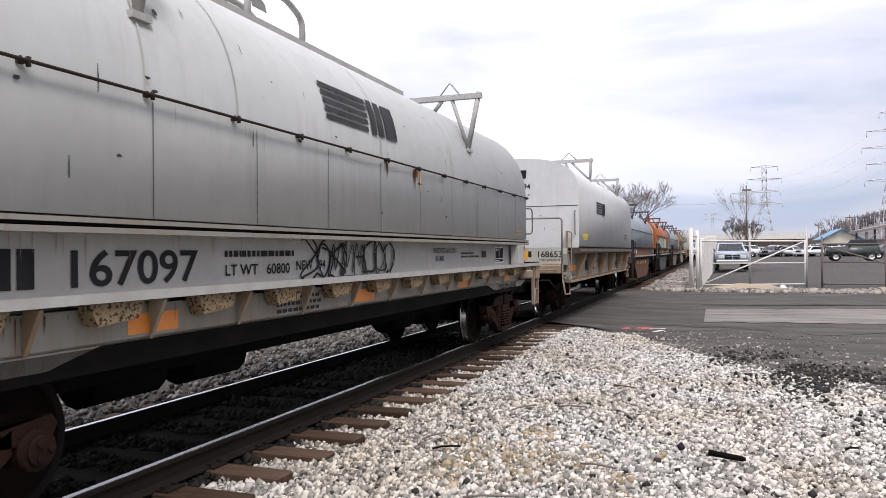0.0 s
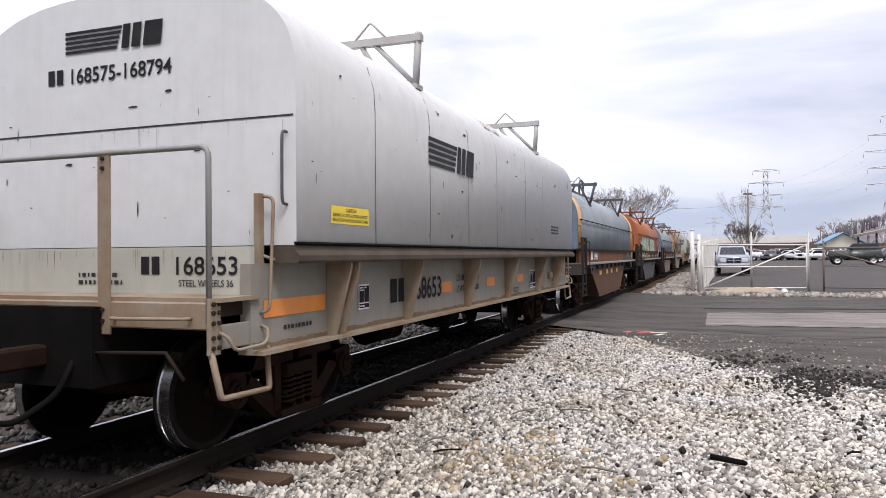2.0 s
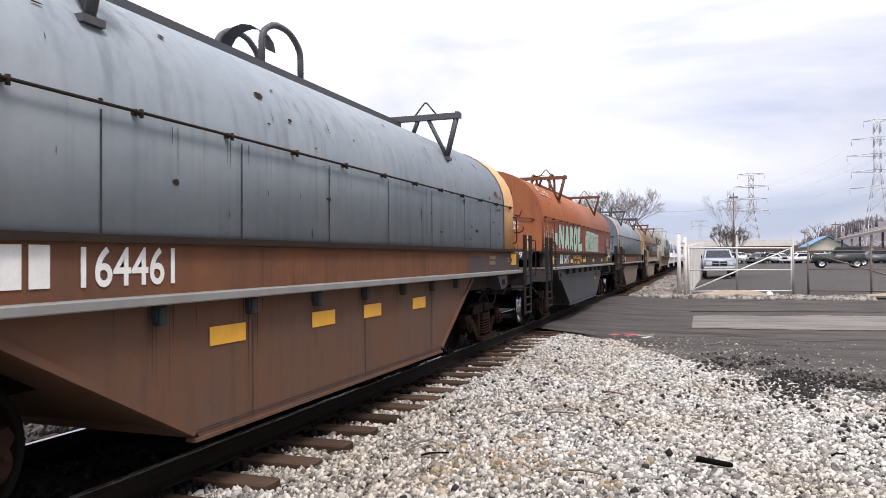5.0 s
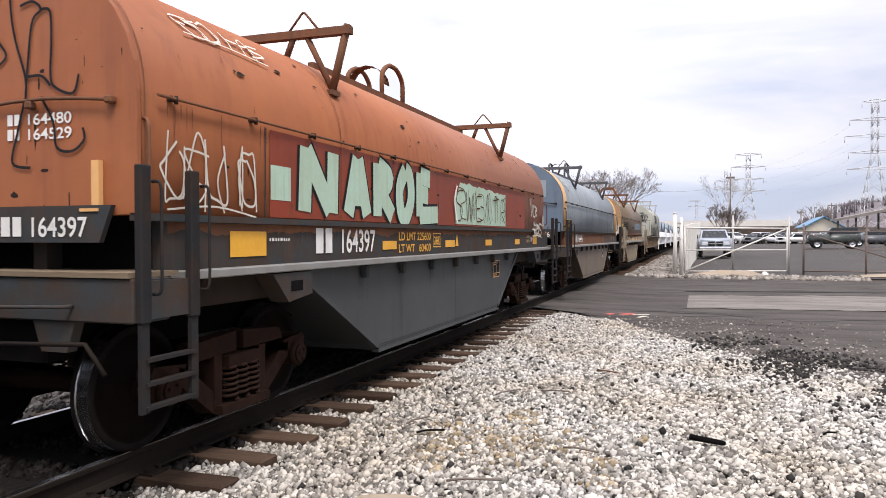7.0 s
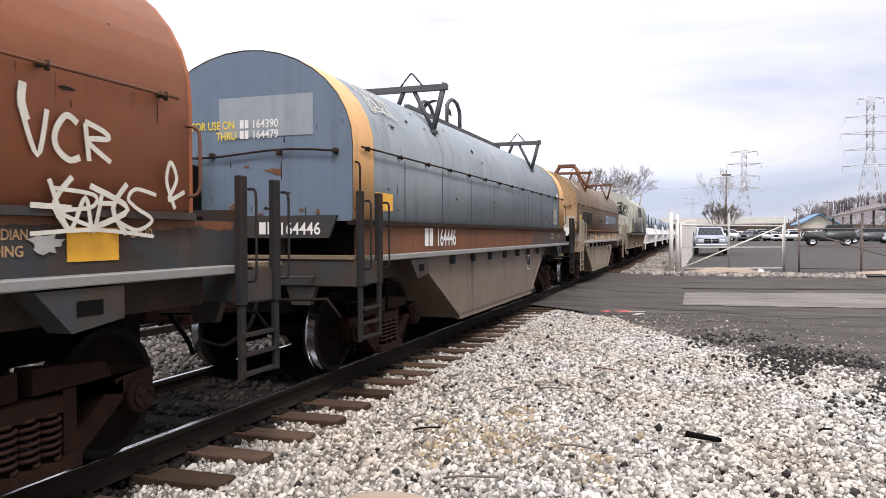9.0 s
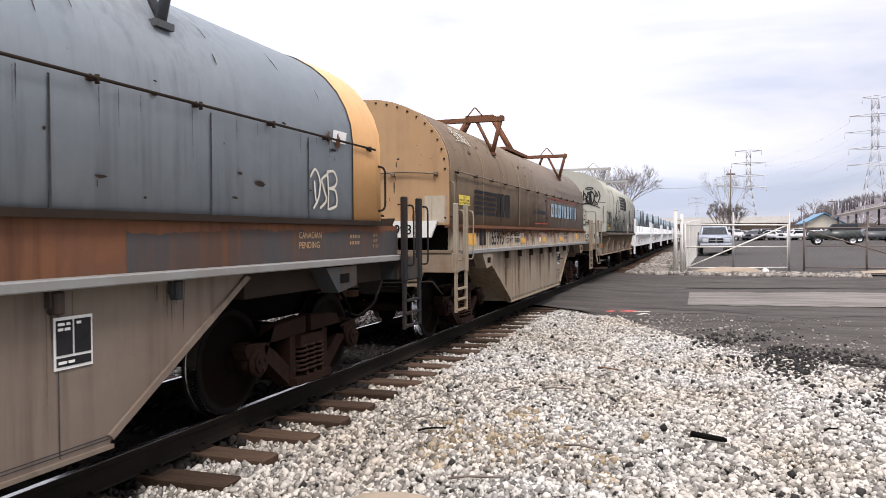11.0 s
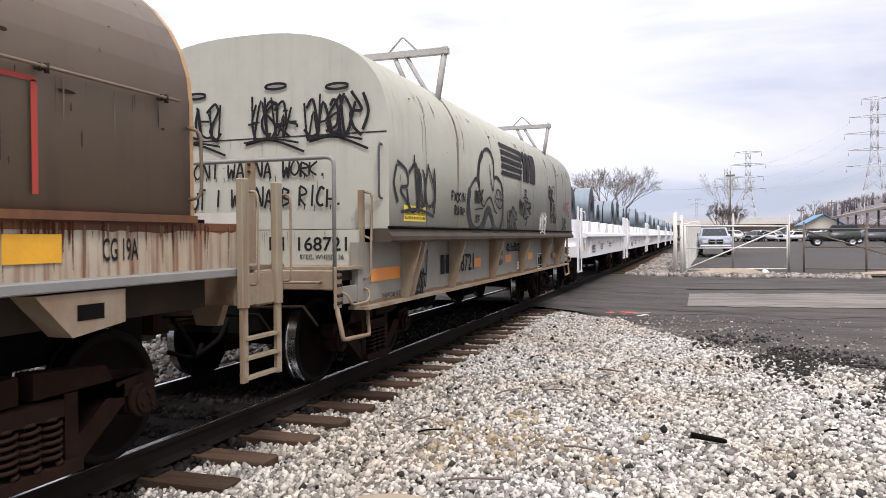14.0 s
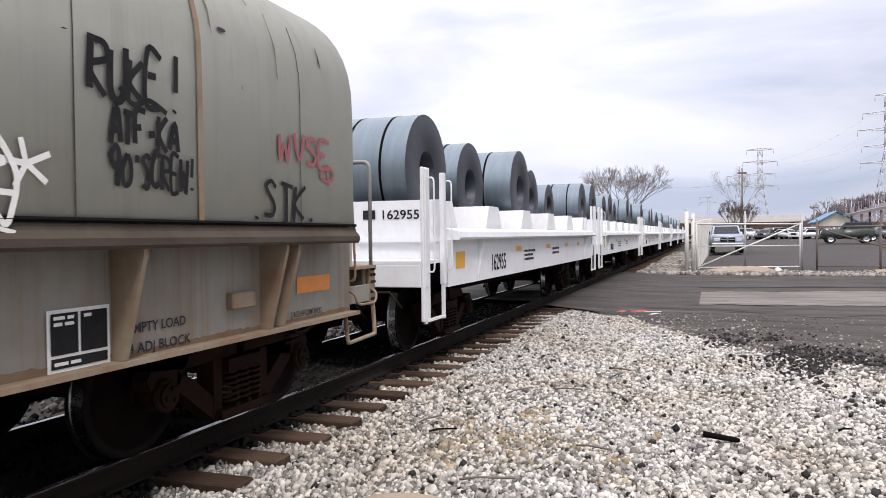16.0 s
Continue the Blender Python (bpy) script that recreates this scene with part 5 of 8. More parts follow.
        part("bottom_angle", bx(min(s * 0.98, s * 1.15), max(s * 0.98, s * 1.15), 0.7, 12.2, 0.84, 0.99), "undark", car, "angle along the sill foot, blackened to stand for shade")
    part("underframe", box(box(bmesh.new(), -0.5, 0.5, -0.5, 13.2, 0.62, 1.2), -0.94, 0.94, -0.4, 13.2, 1.0, 1.7), "undark", car, "centre sill and floor, blackened to stand for shade")
    for y in (2.9, 4.0, 8.3, 9.6):
        part("brake_reservoir", rod(bmesh.new(), (0.2, y, 0.6), (0.2, y + 0.75, 0.6), 0.2, 12), "undark", car, "dark brake tank under the frame")
    for y in (0.9, 11.65):
        bm = bmesh.new()
        slab(bm, [(y - 1.3, 1.0), (y + 1.3, 1.0), (y + 0.9, 0.9), (y - 0.9, 0.9)], 0.9, 1.15)
        part("bolster_skirt", bm, "sillgrey", car, "flared sill over the trucks")
    for y, s in ((-0.7, 1), (13.55, -1)):
        ya, yb = sorted((y, y + s * 0.3))
        pf = part("end_platform", bx(-1.3, 1.3, ya, yb, 1.0, 1.32, bevel=0.015), "tansill", car, "end sill with worn grating")
        part("grating", bx(-1.28, 1.28, min(ya, ya - 0.05), yb + 0.05, 1.322, 1.345), "truck", pf, "rusty tread grating")
        st = bmesh.new()
        for yy in (y + s * 0.1, y + s * 0.45):
            box(st, 1.24, 1.29, yy - 0.035, yy + 0.035, 0.5, 1.25)
        rod(st, (1.27, y + s * 0.1, 0.52), (1.27, y + s * 0.45, 0.52), 0.018, 6)
        rod(st, (1.27, y + s * 0.1, 0.8), (1.27, y + s * 0.45, 0.8), 0.018, 6)
        part("stirrup", st, "tansill", pf, "foot stirrup with rungs")
        part("step_box", bx(1.16, 1.34, min(y + s * 0.75, y + s * 1.15), max(y + s * 0.75, y + s * 1.15), 1.04, 1.2, bevel=0.02), "tansill", pf, "boxed step")
        coupler(car, y, -s)
        grab(cover, [(HW, (yr if s < 0 else yf) - 0.02, 1.9), (HW + 0.12, (yr if s < 0 else yf) + 0.02, 1.9), (HW + 0.12, (yr if s < 0 else yf) + 0.02, 2.4), (HW, (yr if s < 0 else yf) - 0.02, 2.4)], "rack")
    for s in (1,):
        part("end_post", bx(1.06, 1.22, 12.15, 12.55, 1.32, 1.68, bevel=0.01), "palesteel", car, "boxy sill post")
    rack(car, 2.6, 1.3, 3.98, ((1.07, 3.14), (0.5, 3.76)), "palesteel")
    rack(car, 9.62, 1.3, 3.98, ((1.07, 3.14), (0.5, 3.76)), "palesteel")
    crown(car, 5.5, 3.84, "palesteel", 1.05, 0.5)
    logo(cover, on_side(HW, Z1, B, off=0.012), 5.0, 2.85, 1.72, 0.40)
    number_text(car, "167097", flat_x(1.036), 2.007, 1.36, 0.23, 1.24, "black")
    mark(car, flat_x(1.036), 1.560, 1.36, 0.3, 0.23, "black")
    number_text(car, "LT WT   60800", flat_x(1.036), 3.567, 1.38, 0.09, 0.95, "black", label="stencilled weight")
    bars(car, flat_x(1.036), 3.567, 1.53, 1.1, 0.09, 1, "black", 4)
    part("scrawl", scrawl(4.75, 6.8, 1.32, 1.68, flat_x(1.036), 21, 8, 0.024), "black", car, "black sprayed scrawl")
    number_text(car, "NEW  -94", flat_x(1.036), 4.62, 1.40, 0.09, 0.55, "black", label="stencilled date")
    number_text(car, "FOR RESTRICTED LOADING ONLY", flat_x(1.036), 8.15, 1.54, 0.075, 0.98, "slate", label="small stencilled words")
    number_text(car, "SEE UMLER", flat_x(1.036), 8.25, 1.43, 0.075, 0.35, "slate", label="small stencilled words")
    bars(car, flat_x(1.036), 9.35, 1.47, 0.85, 0.1, 2, "slate", 5)
    patch(car, flat_x(1.036), 10.400, 10.660, 1.46, 1.57, "slate", "builder_mark", "small black painted mark")
    data_plate(car, flat_x(1.036), 11.180, 1.36, 0.55, 0.28)
    number_text(car, "-17", flat_x(1.036), 12.740, 1.42, 0.13, 0.2, "black")
    patch(car, flat_x(1.036), 13.156, 13.624, 1.38, 1.58, "yellow")
    for y in (2.4, 5.55, 8.8, 11.2):
        patch(car, flat_x(1.164), y, y + 0.47, 1.04, 1.17, "redorange", label="dirty orange reflector sheet")
    drips(car, flat_x(1.037), -0.4, 13.1, 1.69, 90, 0.06, 0.3, 301, "tansill", (0.006, 0.02))
    drips(car, flat_x(1.165), 0.6, 12.2, 1.225, 120, 0.05, 0.2, 302, "redrust", (0.006, 0.025))
    drips(cover, on_side(HW, Z1, B, off=0.011), -0.3, 12.8, Z1 - 0.05, 24, 0.1, 0.4, 303, "dirtgrey", (0.006, 0.02), "grey dirt streaks", [0.25 + 1.185 * k for k in range(11)])
    scars(cover, on_side(HW, Z1, B, off=0.012), -0.3, 12.8, 1.85, 3.4, 60, 304, "slate")
    bars(car, flat_x(1.164), 4.1, 1.04, 0.8, 0.17, 3, "slate", 8)
    bars(cover, on_side(HW, Z1, B, off=0.01), 12.05, 1.86, 0.55, 0.12, 2, "tanend", 9)
    drips(cover, on_side(HW, Z1, B, off=0.0125), 6.3, 6.36, Z1 - 0.04, 3, 0.2, 0.3, 397, "redrust", (0.05, 0.09), "brown rust run under a clamp")
    drips(cover, on_side(HW, Z1, B, off=0.0125), 7.08, 7.2, Z1 - 0.03, 5, 0.12, 0.3, 398, "redrust", (0.06, 0.12), "brown rust run under a clamp")
    drips(cover, on_side(HW, Z1, B, off=0.0135), 7.26, 7.34, Z1 - 0.03, 5, 0.2, 0.4, 399, "band", (0.06, 0.14), "orange rust run under a clamp")
    blotch(cover, on_side(HW, Z1, B, off=0.0145), 7.3, Z1 - 0.02, 0.06, 0.03, 400, "redrust")
    truck(car, 0.9)
    truck(car, 11.65)
    return car


def bolt_head():
    """A low hexagonal bolt head, its axis along z."""
    if "bolt_head" not in CACHE:
        CACHE["bolt_head"] = as_mesh("bolt", rod(bmesh.new(), (0, 0, -0.006), (0, 0, 0.014), 0.016, 6), M["lipdark"])
    return CACHE["bolt_head"]


# boxy-covered cars
def box_car(y_first, label, S):
    car = thing("coil_car", label, "freight car", group="train")
    CARS.append((car, y_first))
    HW, Z0, Z1, B, P = 1.70, 1.64, S["z1"], S["b"], S["p"]
    prof = arch(HW, Z0, Z1, B, P, 26)
    side = on_side(HW, Z1, B, P)
    yf, yr = -0.12, 11.25
    cover = cover_shell(car, prof, yf, yr, S["cover"], "cover", "boxy round-shouldered steel cover")
    for y in S["seams"]:
        seam(cover, on_side(HW, Z1, B, P, off=0.006), y, 0.009, Z0, Z1 + B * 0.5, "slate", 8)
    for y in (yf - 0.004,):
        bm = sheet(bmesh.new(), -HW + 0.02, HW - 0.02, 2.62, 2.635, flat_y(y), 1, 1)
        part("seam", bm, "slate", cover)
    for s in (1, -1):
        part("cover_lip", prism(bmesh.new(), [(s * 1.73, 1.50), (s * 1.745, 1.52), (s * 1.745, 1.56), (s * 1.71, 1.60), (s * 1.70, 1.638), (s * 1.5, 1.638), (s * 1.5, 1.50)], yf - 0.03, yr + 0.03), "lipbrown", car, "rust-browned channel lip carrying the cover")
        part("gasket", prism(bmesh.new(), [(s * 1.712, 1.64), (s * 1.722, 1.652), (s * 1.712, 1.665), (s * 1.69, 1.665), (s * 1.69, 1.64)], yf - 0.02, yr + 0.02), "undark", cover, "dark rubber gasket")
    for s in (1, -1):
        sill = part("side_sill", bx(min(s * 1.38, s * 1.47), max(s * 1.38, s * 1.47), -0.38, 11.6, 0.86, 1.50), S["sill"], car, "recessed lettered side sill")
        part("bottom_flange", bx(min(s * 1.36, s * 1.58), max(s * 1.36, s * 1.58), -0.38, 11.6, 0.83, 0.862), S["flange"], sill, "rust-stained bottom flange")
        for y in (0.76, 0.92, 2.44, 4.5, 6.55, 8.68, 10.15, 10.32):
            bm = prism(bmesh.new(), [(s * 1.47, 1.5), (s * 1.71, 1.5), (s * 1.71, 1.46), (s * 1.555, 0.865), (s * 1.47, 0.865)], y - 0.018, y + 0.018)
            part("stiffener", bm, S["flange"], sill, "tapered sill stiffener")
    part("underframe", box(box(bmesh.new(), -0.5, 0.5, -0.9, 12.1, 0.62, 1.2), -1.37, 1.37, -0.3, 11.3, 0.95, 1.62), "undark", car, "centre sill and floor, blackened to stand for shade")
    for y in (4.0, 6.5):
        part("brake_reservoir", rod(bmesh.new(), (0.2, y, 0.55), (0.2, y + 0.9, 0.55), 0.2, 12), "undark", car, "dark brake tank under the frame")
    for y, s in ((-0.80, 1), (12.15, -1)):
        ya, yb = sorted((y, y + s * 0.14))
        pf = part("end_sill", bx(-1.42, 1.42, ya, yb, 1.05, 1.24, bevel=0.01), S["frame"], car, "rust-tinged end sill")
        part("end_platform", bx(-1.5, 1.5, *sorted((y + s * 0.02, y + s * 0.5)), 1.24, 1.27), S["frame"], pf, "end walkway plate")
        part("end_wall", bx(-1.45, 1.45, *sorted((y + s * 0.45, y + s * 0.5)), 1.27, 1.63), S["endwall"], car, "numbered end bulkhead")
        grab(pf, [(-1.42, y, 1.1), (-1.42, y, 2.31), (1.43, y, 2.31), (1.43, y, 1.1)], "galv", 0.022, "end_railing", "grey tubular end railing")
        for xa, xb in ((0.46, 0.57), (-0.9, -0.79)):
            post = part("railing_post", bx(xa, xb, y - 0.012, y + 0.012, 1.0, 2.33, bevel=0.004), S["frame"], pf, "flat railing post")
            for z in (1.1, 1.18, 2.2, 2.27):
                part("bolt", bolt_head(), None, post).matrix_basis = pose((xa + xb) / 2, y - s * 0.014, z, 90, 0, 0)
        grab(pf, [(0.62, y, 1.12), (0.62, y - s * 0.07, 1.12), (1.28, y - s * 0.07, 1.13), (1.28, y, 1.13)], S["frame"], 0.014, "grab_iron", "horizontal grab iron")
        for sg in (1, -1):
            x = 1.46 * sg
            part("corner_post", bx(min(x - sg * 0.05, x), max(x - sg * 0.05, x), *sorted((y + s * 0.55, y + s * 0.61)), 1.12, 2.03), S["frame"], car, "slim corner post")
            plate = part("corner_plate", bx(min(x, x - sg * 0.03), max(x, x - sg * 0.03), *sorted((y - s * 0.03, y + s * 0.09)), 0.88, 1.27, bevel=0.004), S["frame"], car, "bolted corner plate")
            for z in (0.93, 1.0, 1.1, 1.17, 1.23):
                for d in (0.0, 0.06):
                    part("bolt", bolt_head(), None, plate).matrix_basis = pose(x + sg * 0.004, y + s * d, z, 0, 90, 0)
            bar = pipe(bmesh.new(), rounded([(x * 0.99, y, 0.9), (x * 1.02, y + s * 0.05, 0.58), (x * 1.02, y + s * 0.63, 0.56), (x * 1.0, y + s * 0.64, 0.88)], 0.03), 0.024, 4)
            part("stirrup", bar, S["frame"], car, "bent flat-bar foot stirrup")
            part("step_panel", bx(min(x - sg * 0.04, x), max(x - sg * 0.04, x), *sorted((y + s * 0.1, y + s * 0.56)), 0.91, 1.08, bevel=0.006), S["sill"], car, "small pale corner step panel")
            part("step_grating", bx(min(x - sg * 0.3, x - sg * 0.06), max(x - sg * 0.3, x - sg * 0.06), *sorted((y + s * 0.16, y + s * 0.45)), 1.13, 1.24), "lipdark", car, "rusty perforated step")
            grab(car, [(x, y + s * 0.54, 1.13), (x + sg * 0.08, y + s * 0.56, 1.15), (x + sg * 0.08, y + s * 0.62, 2.0), (x, y + s * 0.6, 2.01)], S["frame"], 0.013, "handhold", "bent steel handhold")
            grab(car, [(x, y + s * 0.07, 1.03), (x + sg * 0.07, y + s * 0.08, 1.0), (x + sg * 0.08, y + s * 0.13, 0.9), (x + sg * 0.08, y + s * 0.52, 0.91), (x + sg * 0.07, y + s * 0.56, 1.02), (x, y + s * 0.55, 1.04)], S["frame"], 0.013, "grab_iron", "curved step grab iron")
            grab(car, [(x, y + s * 0.6, 1.56), (x + sg * 0.08, y + s * 0.66, 1.52), (x + sg * 0.09, y + s * 0.88, 1.53), (x + sg * 0.09, y + s * 0.9, 1.6)], S["frame"], 0.013, "grab_iron", "curved grab iron below the cover")
        cy = yf if s > 0 else yr
        grab(cover, [(HW - 0.08, cy, 1.95), (HW - 0.08, cy - s * 0.07, 1.95), (HW - 0.08, cy - s * 0.07, 2.5), (HW - 0.08, cy, 2.5)], "rack", 0.012, "handhold", "thin cover handhold")
        coupler(car, y, -s)
        grab(pf, [(0.0, y + s * 0.02, 1.0), (-0.3, y - s * 0.3, 0.7), (-0.2, y - s * 0.5, 0.6)], "whitepaint", 0.02, "hose", "pale coupling hose")
    drips(car, flat_x(1.4715), -0.3, 11.5, 1.5, 50, 0.1, 0.45, 310, "rustbloom", (0.005, 0.016), at=(0.76, 2.44, 4.5, 6.55, 8.68, 10.2))
    ragged(car, flat_x(1.473), -0.36, 11.58, 0.863, 0.06, 311, "rustbloom", step=0.03)
    drips(car, flat_y(-0.353), -1.4, 1.4, 1.62, 26, 0.06, 0.25, 312, "rustbloom", (0.005, 0.014))
    drips(cover, flat_y(yf - 0.005), -1.6, 1.6, 2.62, 18, 0.05, 0.3, 313, "rustbloom", (0.004, 0.010), "brown streaks below the end seam")
    scars(cover, on_side(HW, Z1, B, P, off=0.0075), 0.0, 11.1, 1.72, 3.3, 46, 314, "slate")
    scars(cover, flat_y(yf - 0.006), -1.5, 1.5, 1.7, 3.2, 20, 315, "slate")
    zt = Z1 + B
    for y in S["racks"]:
        rack(car, y, 1.6, zt + 0.22, ((1.52, zt - 0.33), (1.0, zt - 0.06)) if S["p"] > 2.6 else ((1.42, zt - 0.54), (1.0, zt - 0.16)), "palesteel")
    truck(car, 0.9)
    truck(car, 10.45)
    return car, cover, side


# white open car carrying bare coils
def open_car(y_first, radii, label):
    car = thing("coil_car", label, "freight car", group="train")
    CARS.append((car, y_first))
    for s in (1, -1):
        sill = part("side_sill", bx(min(s * 1.44, s * 1.52), max(s * 1.44, s * 1.52), -0.4, 11.7, 0.90, 1.50), "white", car, "white lettered side sill")
        part("side_ledge", prism(bmesh.new(), [(s * 1.44, 1.50), (s * 1.64, 1.50), (s * 1.66, 1.53), (s * 1.64, 1.61), (s * 1.40, 1.66), (s * 1.40, 1.5)], -0.3, 11.6), "white", car, "white side ledge")
        for y in (0.9, 10.4):
            part("stiffener", prism(bmesh.new(), [(s * 1.52, 1.5), (s * 1.62, 1.5), (s * 1.52, 0.92)], y, y + 0.04), "white", sill, "tapered stiffener")
    part("underframe", box(box(bmesh.new(), -0.5, 0.5, -0.9, 12.2, 0.62, 1.2), -1.42, 1.42, -0.3, 11.6, 0.95, 1.6), "undark", car, "centre sill and floor, blackened to stand for shade")
    for i in range(6):
        y = -0.25 + 2.3 * i
        for s in (1, -1):
            bm = slab(bmesh.new(), [(y - 0.25, 1.6), (y + 0.75, 1.6), (y + 0.52, 2.02), (y - 0.02, 2.02)] if i else [(y, 1.6), (y + 0.75, 1.6), (y + 0.5, 2.02), (y, 2.02)], min(s * 0.75, s * 1.36), max(s * 0.75, s * 1.36))
            part("saddle", bm, "white", car, "white sloped coil saddle")
    for i, (r, w, dx) in enumerate(radii):
        if r:
            y = 1.15 + 2.3 * i
            z = 1.66 + r
            coil(y_first, dx, y, z, r, w)
    for y, s in ((-1.3, 1), (12.4, -1)):
        pf = part("end_sill", bx(-1.5, 1.5, *sorted((y, y + s * 0.16)), 0.95, 1.22, bevel=0.01), "white", car, "white end sill")
        part("end_platform", bx(-1.5, 1.5, *sorted((y, y + s * 1.0)), 1.22, 1.26), "white", pf, "end walkway plate")
        part("end_wall", box(box(bmesh.new(), -1.42, 1.42, *sorted((y + s * 0.86, y + s * 0.96)), 1.26, 2.02), -1.45, 1.45, *sorted((y + s * 0.8, y + s * 0.86)), 1.48, 1.54), "white", car, "white end bulkhead")
        for x in (1.52, -1.52):
            l = corner_ladder(car, x, *sorted((y + s * 0.1, y + s * 0.72)), 0.52, 0.95, 2.34, "white", 1)
            part("post_plate", bx(min(x - 0.02, x + 0.02), max(x - 0.02, x + 0.02), *sorted((y + s * 0.0, y + s * 0.22)), 0.55, 2.36, bevel=0.01), "white", l, "broad white corner plate")
        coupler(car, y, -s)
    truck(car, 0.9)
    truck(car, 10.2)
    return car


def coil(y_first, x, y, z, r, w):
    """A coil lying across its saddles; it rides with the car."""
    c = thing("steel_coil", "bare blue-grey rolled steel coil lying on white saddles", "steel coil", group="coil load")
    RIDERS.append((c, x, y_first + y, z))
    part("roll", lathe(bmesh.new(), [(r, -w / 2), (r, w / 2)], 48), "coil", c, "smooth rolled steel surface")
    for s in (-1, 1):
        bm = lathe(bmesh.new(), [(r, s * w / 2), (r * 0.985, s * (w / 2 + 0.004)), (0.33, s * (w / 2 + 0.004)), (0.31, s * w / 2 * 0.98), (0.31, 0)], 48)
        part("coil_face", bm, "coilend", c, "dark wound coil face with open eye")
    for dx in (-w * 0.22, w * 0.2):
        part("strap", lathe(bmesh.new(), [(r + 0.003, dx - 0.02), (r + 0.003, dx + 0.02)], 48), "undark", c, "thin steel strap")


# ---- the train ----
bracket_car(1.3)

car, cover, side = box_car(17.35, "pale grey coil car with a boxy clean cover and rust-tinged frame", dict(cover="cleangrey", sill="sillgrey", flange="tansill", frame="tansill", endwall="warmgrey", z1=2.85, b=0.93, p=2.9, racks=(2.7, 8.5), seams=(1.25, 2.65, 4.0, 5.3, 7.0, 8.3)))
logo(cover, on_side(1.70, 2.85, 0.93, 2.9, 0.01), 2.6, 2.55, 1.62, 0.33)
logo(cover, flat_y(-0.13), -0.58, 3.30, 1.05, 0.2, "black")
number_text(cover, "168575-168794", flat_y(-0.128), -0.55, 3.05, 0.13, 1.1, "black")
mark(cover, flat_y(-0.128), -0.78, 3.05, 0.19, 0.13, "black")
mark(car, flat_y(-0.356), 0.44, 1.42, 0.2, 0.14, "black")
number_text(car, "168653", flat_y(-0.356), 0.74, 1.42, 0.14, 0.6, "black")
number_text(car, "STEEL WHEELS 36", flat_y(-0.356), 0.8, 1.33, 0.05, 0.5, "slate", label="small stencilled words")
bars(car, flat_y(-0.356), -0.2, 1.34, 0.5, 0.12, 2, "slate", 31)
mark(car, flat_x(1.478), 2.08, 1.06, 0.4, 0.25, "black")
number_text(car, "68653", flat_x(1.478), 2.76, 1.06, 0.25, 0.82, "black")
caution_label(cover, lambda o: on_side(1.70, 2.85, 0.93, 2.9, o), 0.4, 1.82, 0.7, 0.15)
for a, b in ((-0.22, 0.7), (3.62, 3.96), (5.5, 5.92), (7.3, 7.72), (10.65, 11.2)):
    patch(car, flat_x(1.478), a, b, 1.09, 1.225, "redorange", label="red-orange reflector sheet")
bars(car, flat_x(1.478), 0.05, 0.98, 0.5, 0.06, 1, "slate", 33)
bars(cover, on_side(1.70, 2.85, 0.93, 2.9, 0.008), 9.0, 1.95, 0.7, 0.18, 3, "slate", 34)
data_plate(car, flat_x(1.478), 8.2, 0.95, 0.42, 0.33)
data_plate(car, flat_x(1.478), 1.34, 1.04, 0.23, 0.24)
number_text(car, "LD LMT", flat_x(1.478), 4.16, 1.22, 0.085, 0.36, "black", label="stencilled load limit")
number_text(car, "224100", flat_x(1.478), 4.62, 1.22, 0.085, 0.5, "black", label="stencilled load limit")
number_text(car, "LT WT", flat_x(1.478), 4.16, 1.07, 0.085, 0.3, "black", label="stencilled light weight")
number_text(car, "61900", flat_x(1.478), 4.70, 1.07, 0.085, 0.42, "black", label="stencilled light weight")
part("chalk_scrawl", scrawl(5.1, 5.9, 3.4, 3.55, on_side(1.70, 2.85, 0.93, 2.9, 0.01), 38, 6, 0.02), "chalk", cover, "white chalk scrawl")
drips(cover, on_side(1.70, 2.85, 0.93, 2.9, 0.013), 3.5, 4.2, 2.57, 9, 0.06, 0.2, 395, "redrust", (0.02, 0.04), "rust runs below the emblem")
rr = random.Random(3)
for k in range(16):
    u, v = rr.uniform(0.1, 10.8), rr.uniform(1.75, 2.9)
    up = rr.random() < 0.5
    patch(cover, on_side(1.70, 2.85, 0.93, 2.9, 0.007), u, u + (0.012 if up else rr.uniform(0.04, 0.12)), v, v + (rr.uniform(0.03, 0.09) if up else 0.01), "slate", "scuff", "dark scuff in the paint")
number_text(car, "EMPTY LOAD", flat_x(1.478), 8.78, 1.03, 0.06, 0.5, "slate", label="small stencilled words")
number_text(car, "4 ADJ BLOCK", flat_x(1.478), 8.78, 0.91, 0.06, 0.55, "slate", label="small stencilled words")
bars(car, flat_x(1.478), 7.05, 0.93, 0.34, 0.1, 2, "black", 36)
part("lock_box", bx(1.46, 1.53, 9.72, 9.98, 1.08, 1.2, bevel=0.01), "tansill", car, "small riveted box")

car, cover, side = tub_car(32.12, "faded blue arched coil car with orange bands and rusty sill", blue_style() | dict(sill="rustsill"))
numbers_tub(car, "164461", "whitepaint", "whitepaint")
end_words(car, -0.556, False)
for k, y in enumerate((3.4, 4.9, 6.0, 7.4)):
    patch(car, TUB, y, y + 0.45, 0.92, 1.06, "yellow")
patch(car, flat_x(1.435), -0.7, -0.45, 1.45, 1.8, "yellow")
caution_label(cover, lambda o: on_side(1.30, 2.5, 1.06, off=o), 0.0, 1.78, 0.55, 0.2)
bars(car, flat_y(-0.60), -0.25, 1.36, 0.3, 0.32, 4, "caution", 42)
number_text(car, "CANADIAN", SILL, 10.85, 1.53, 0.06, 0.42, "tanend", label="worn yellow stencilled word")
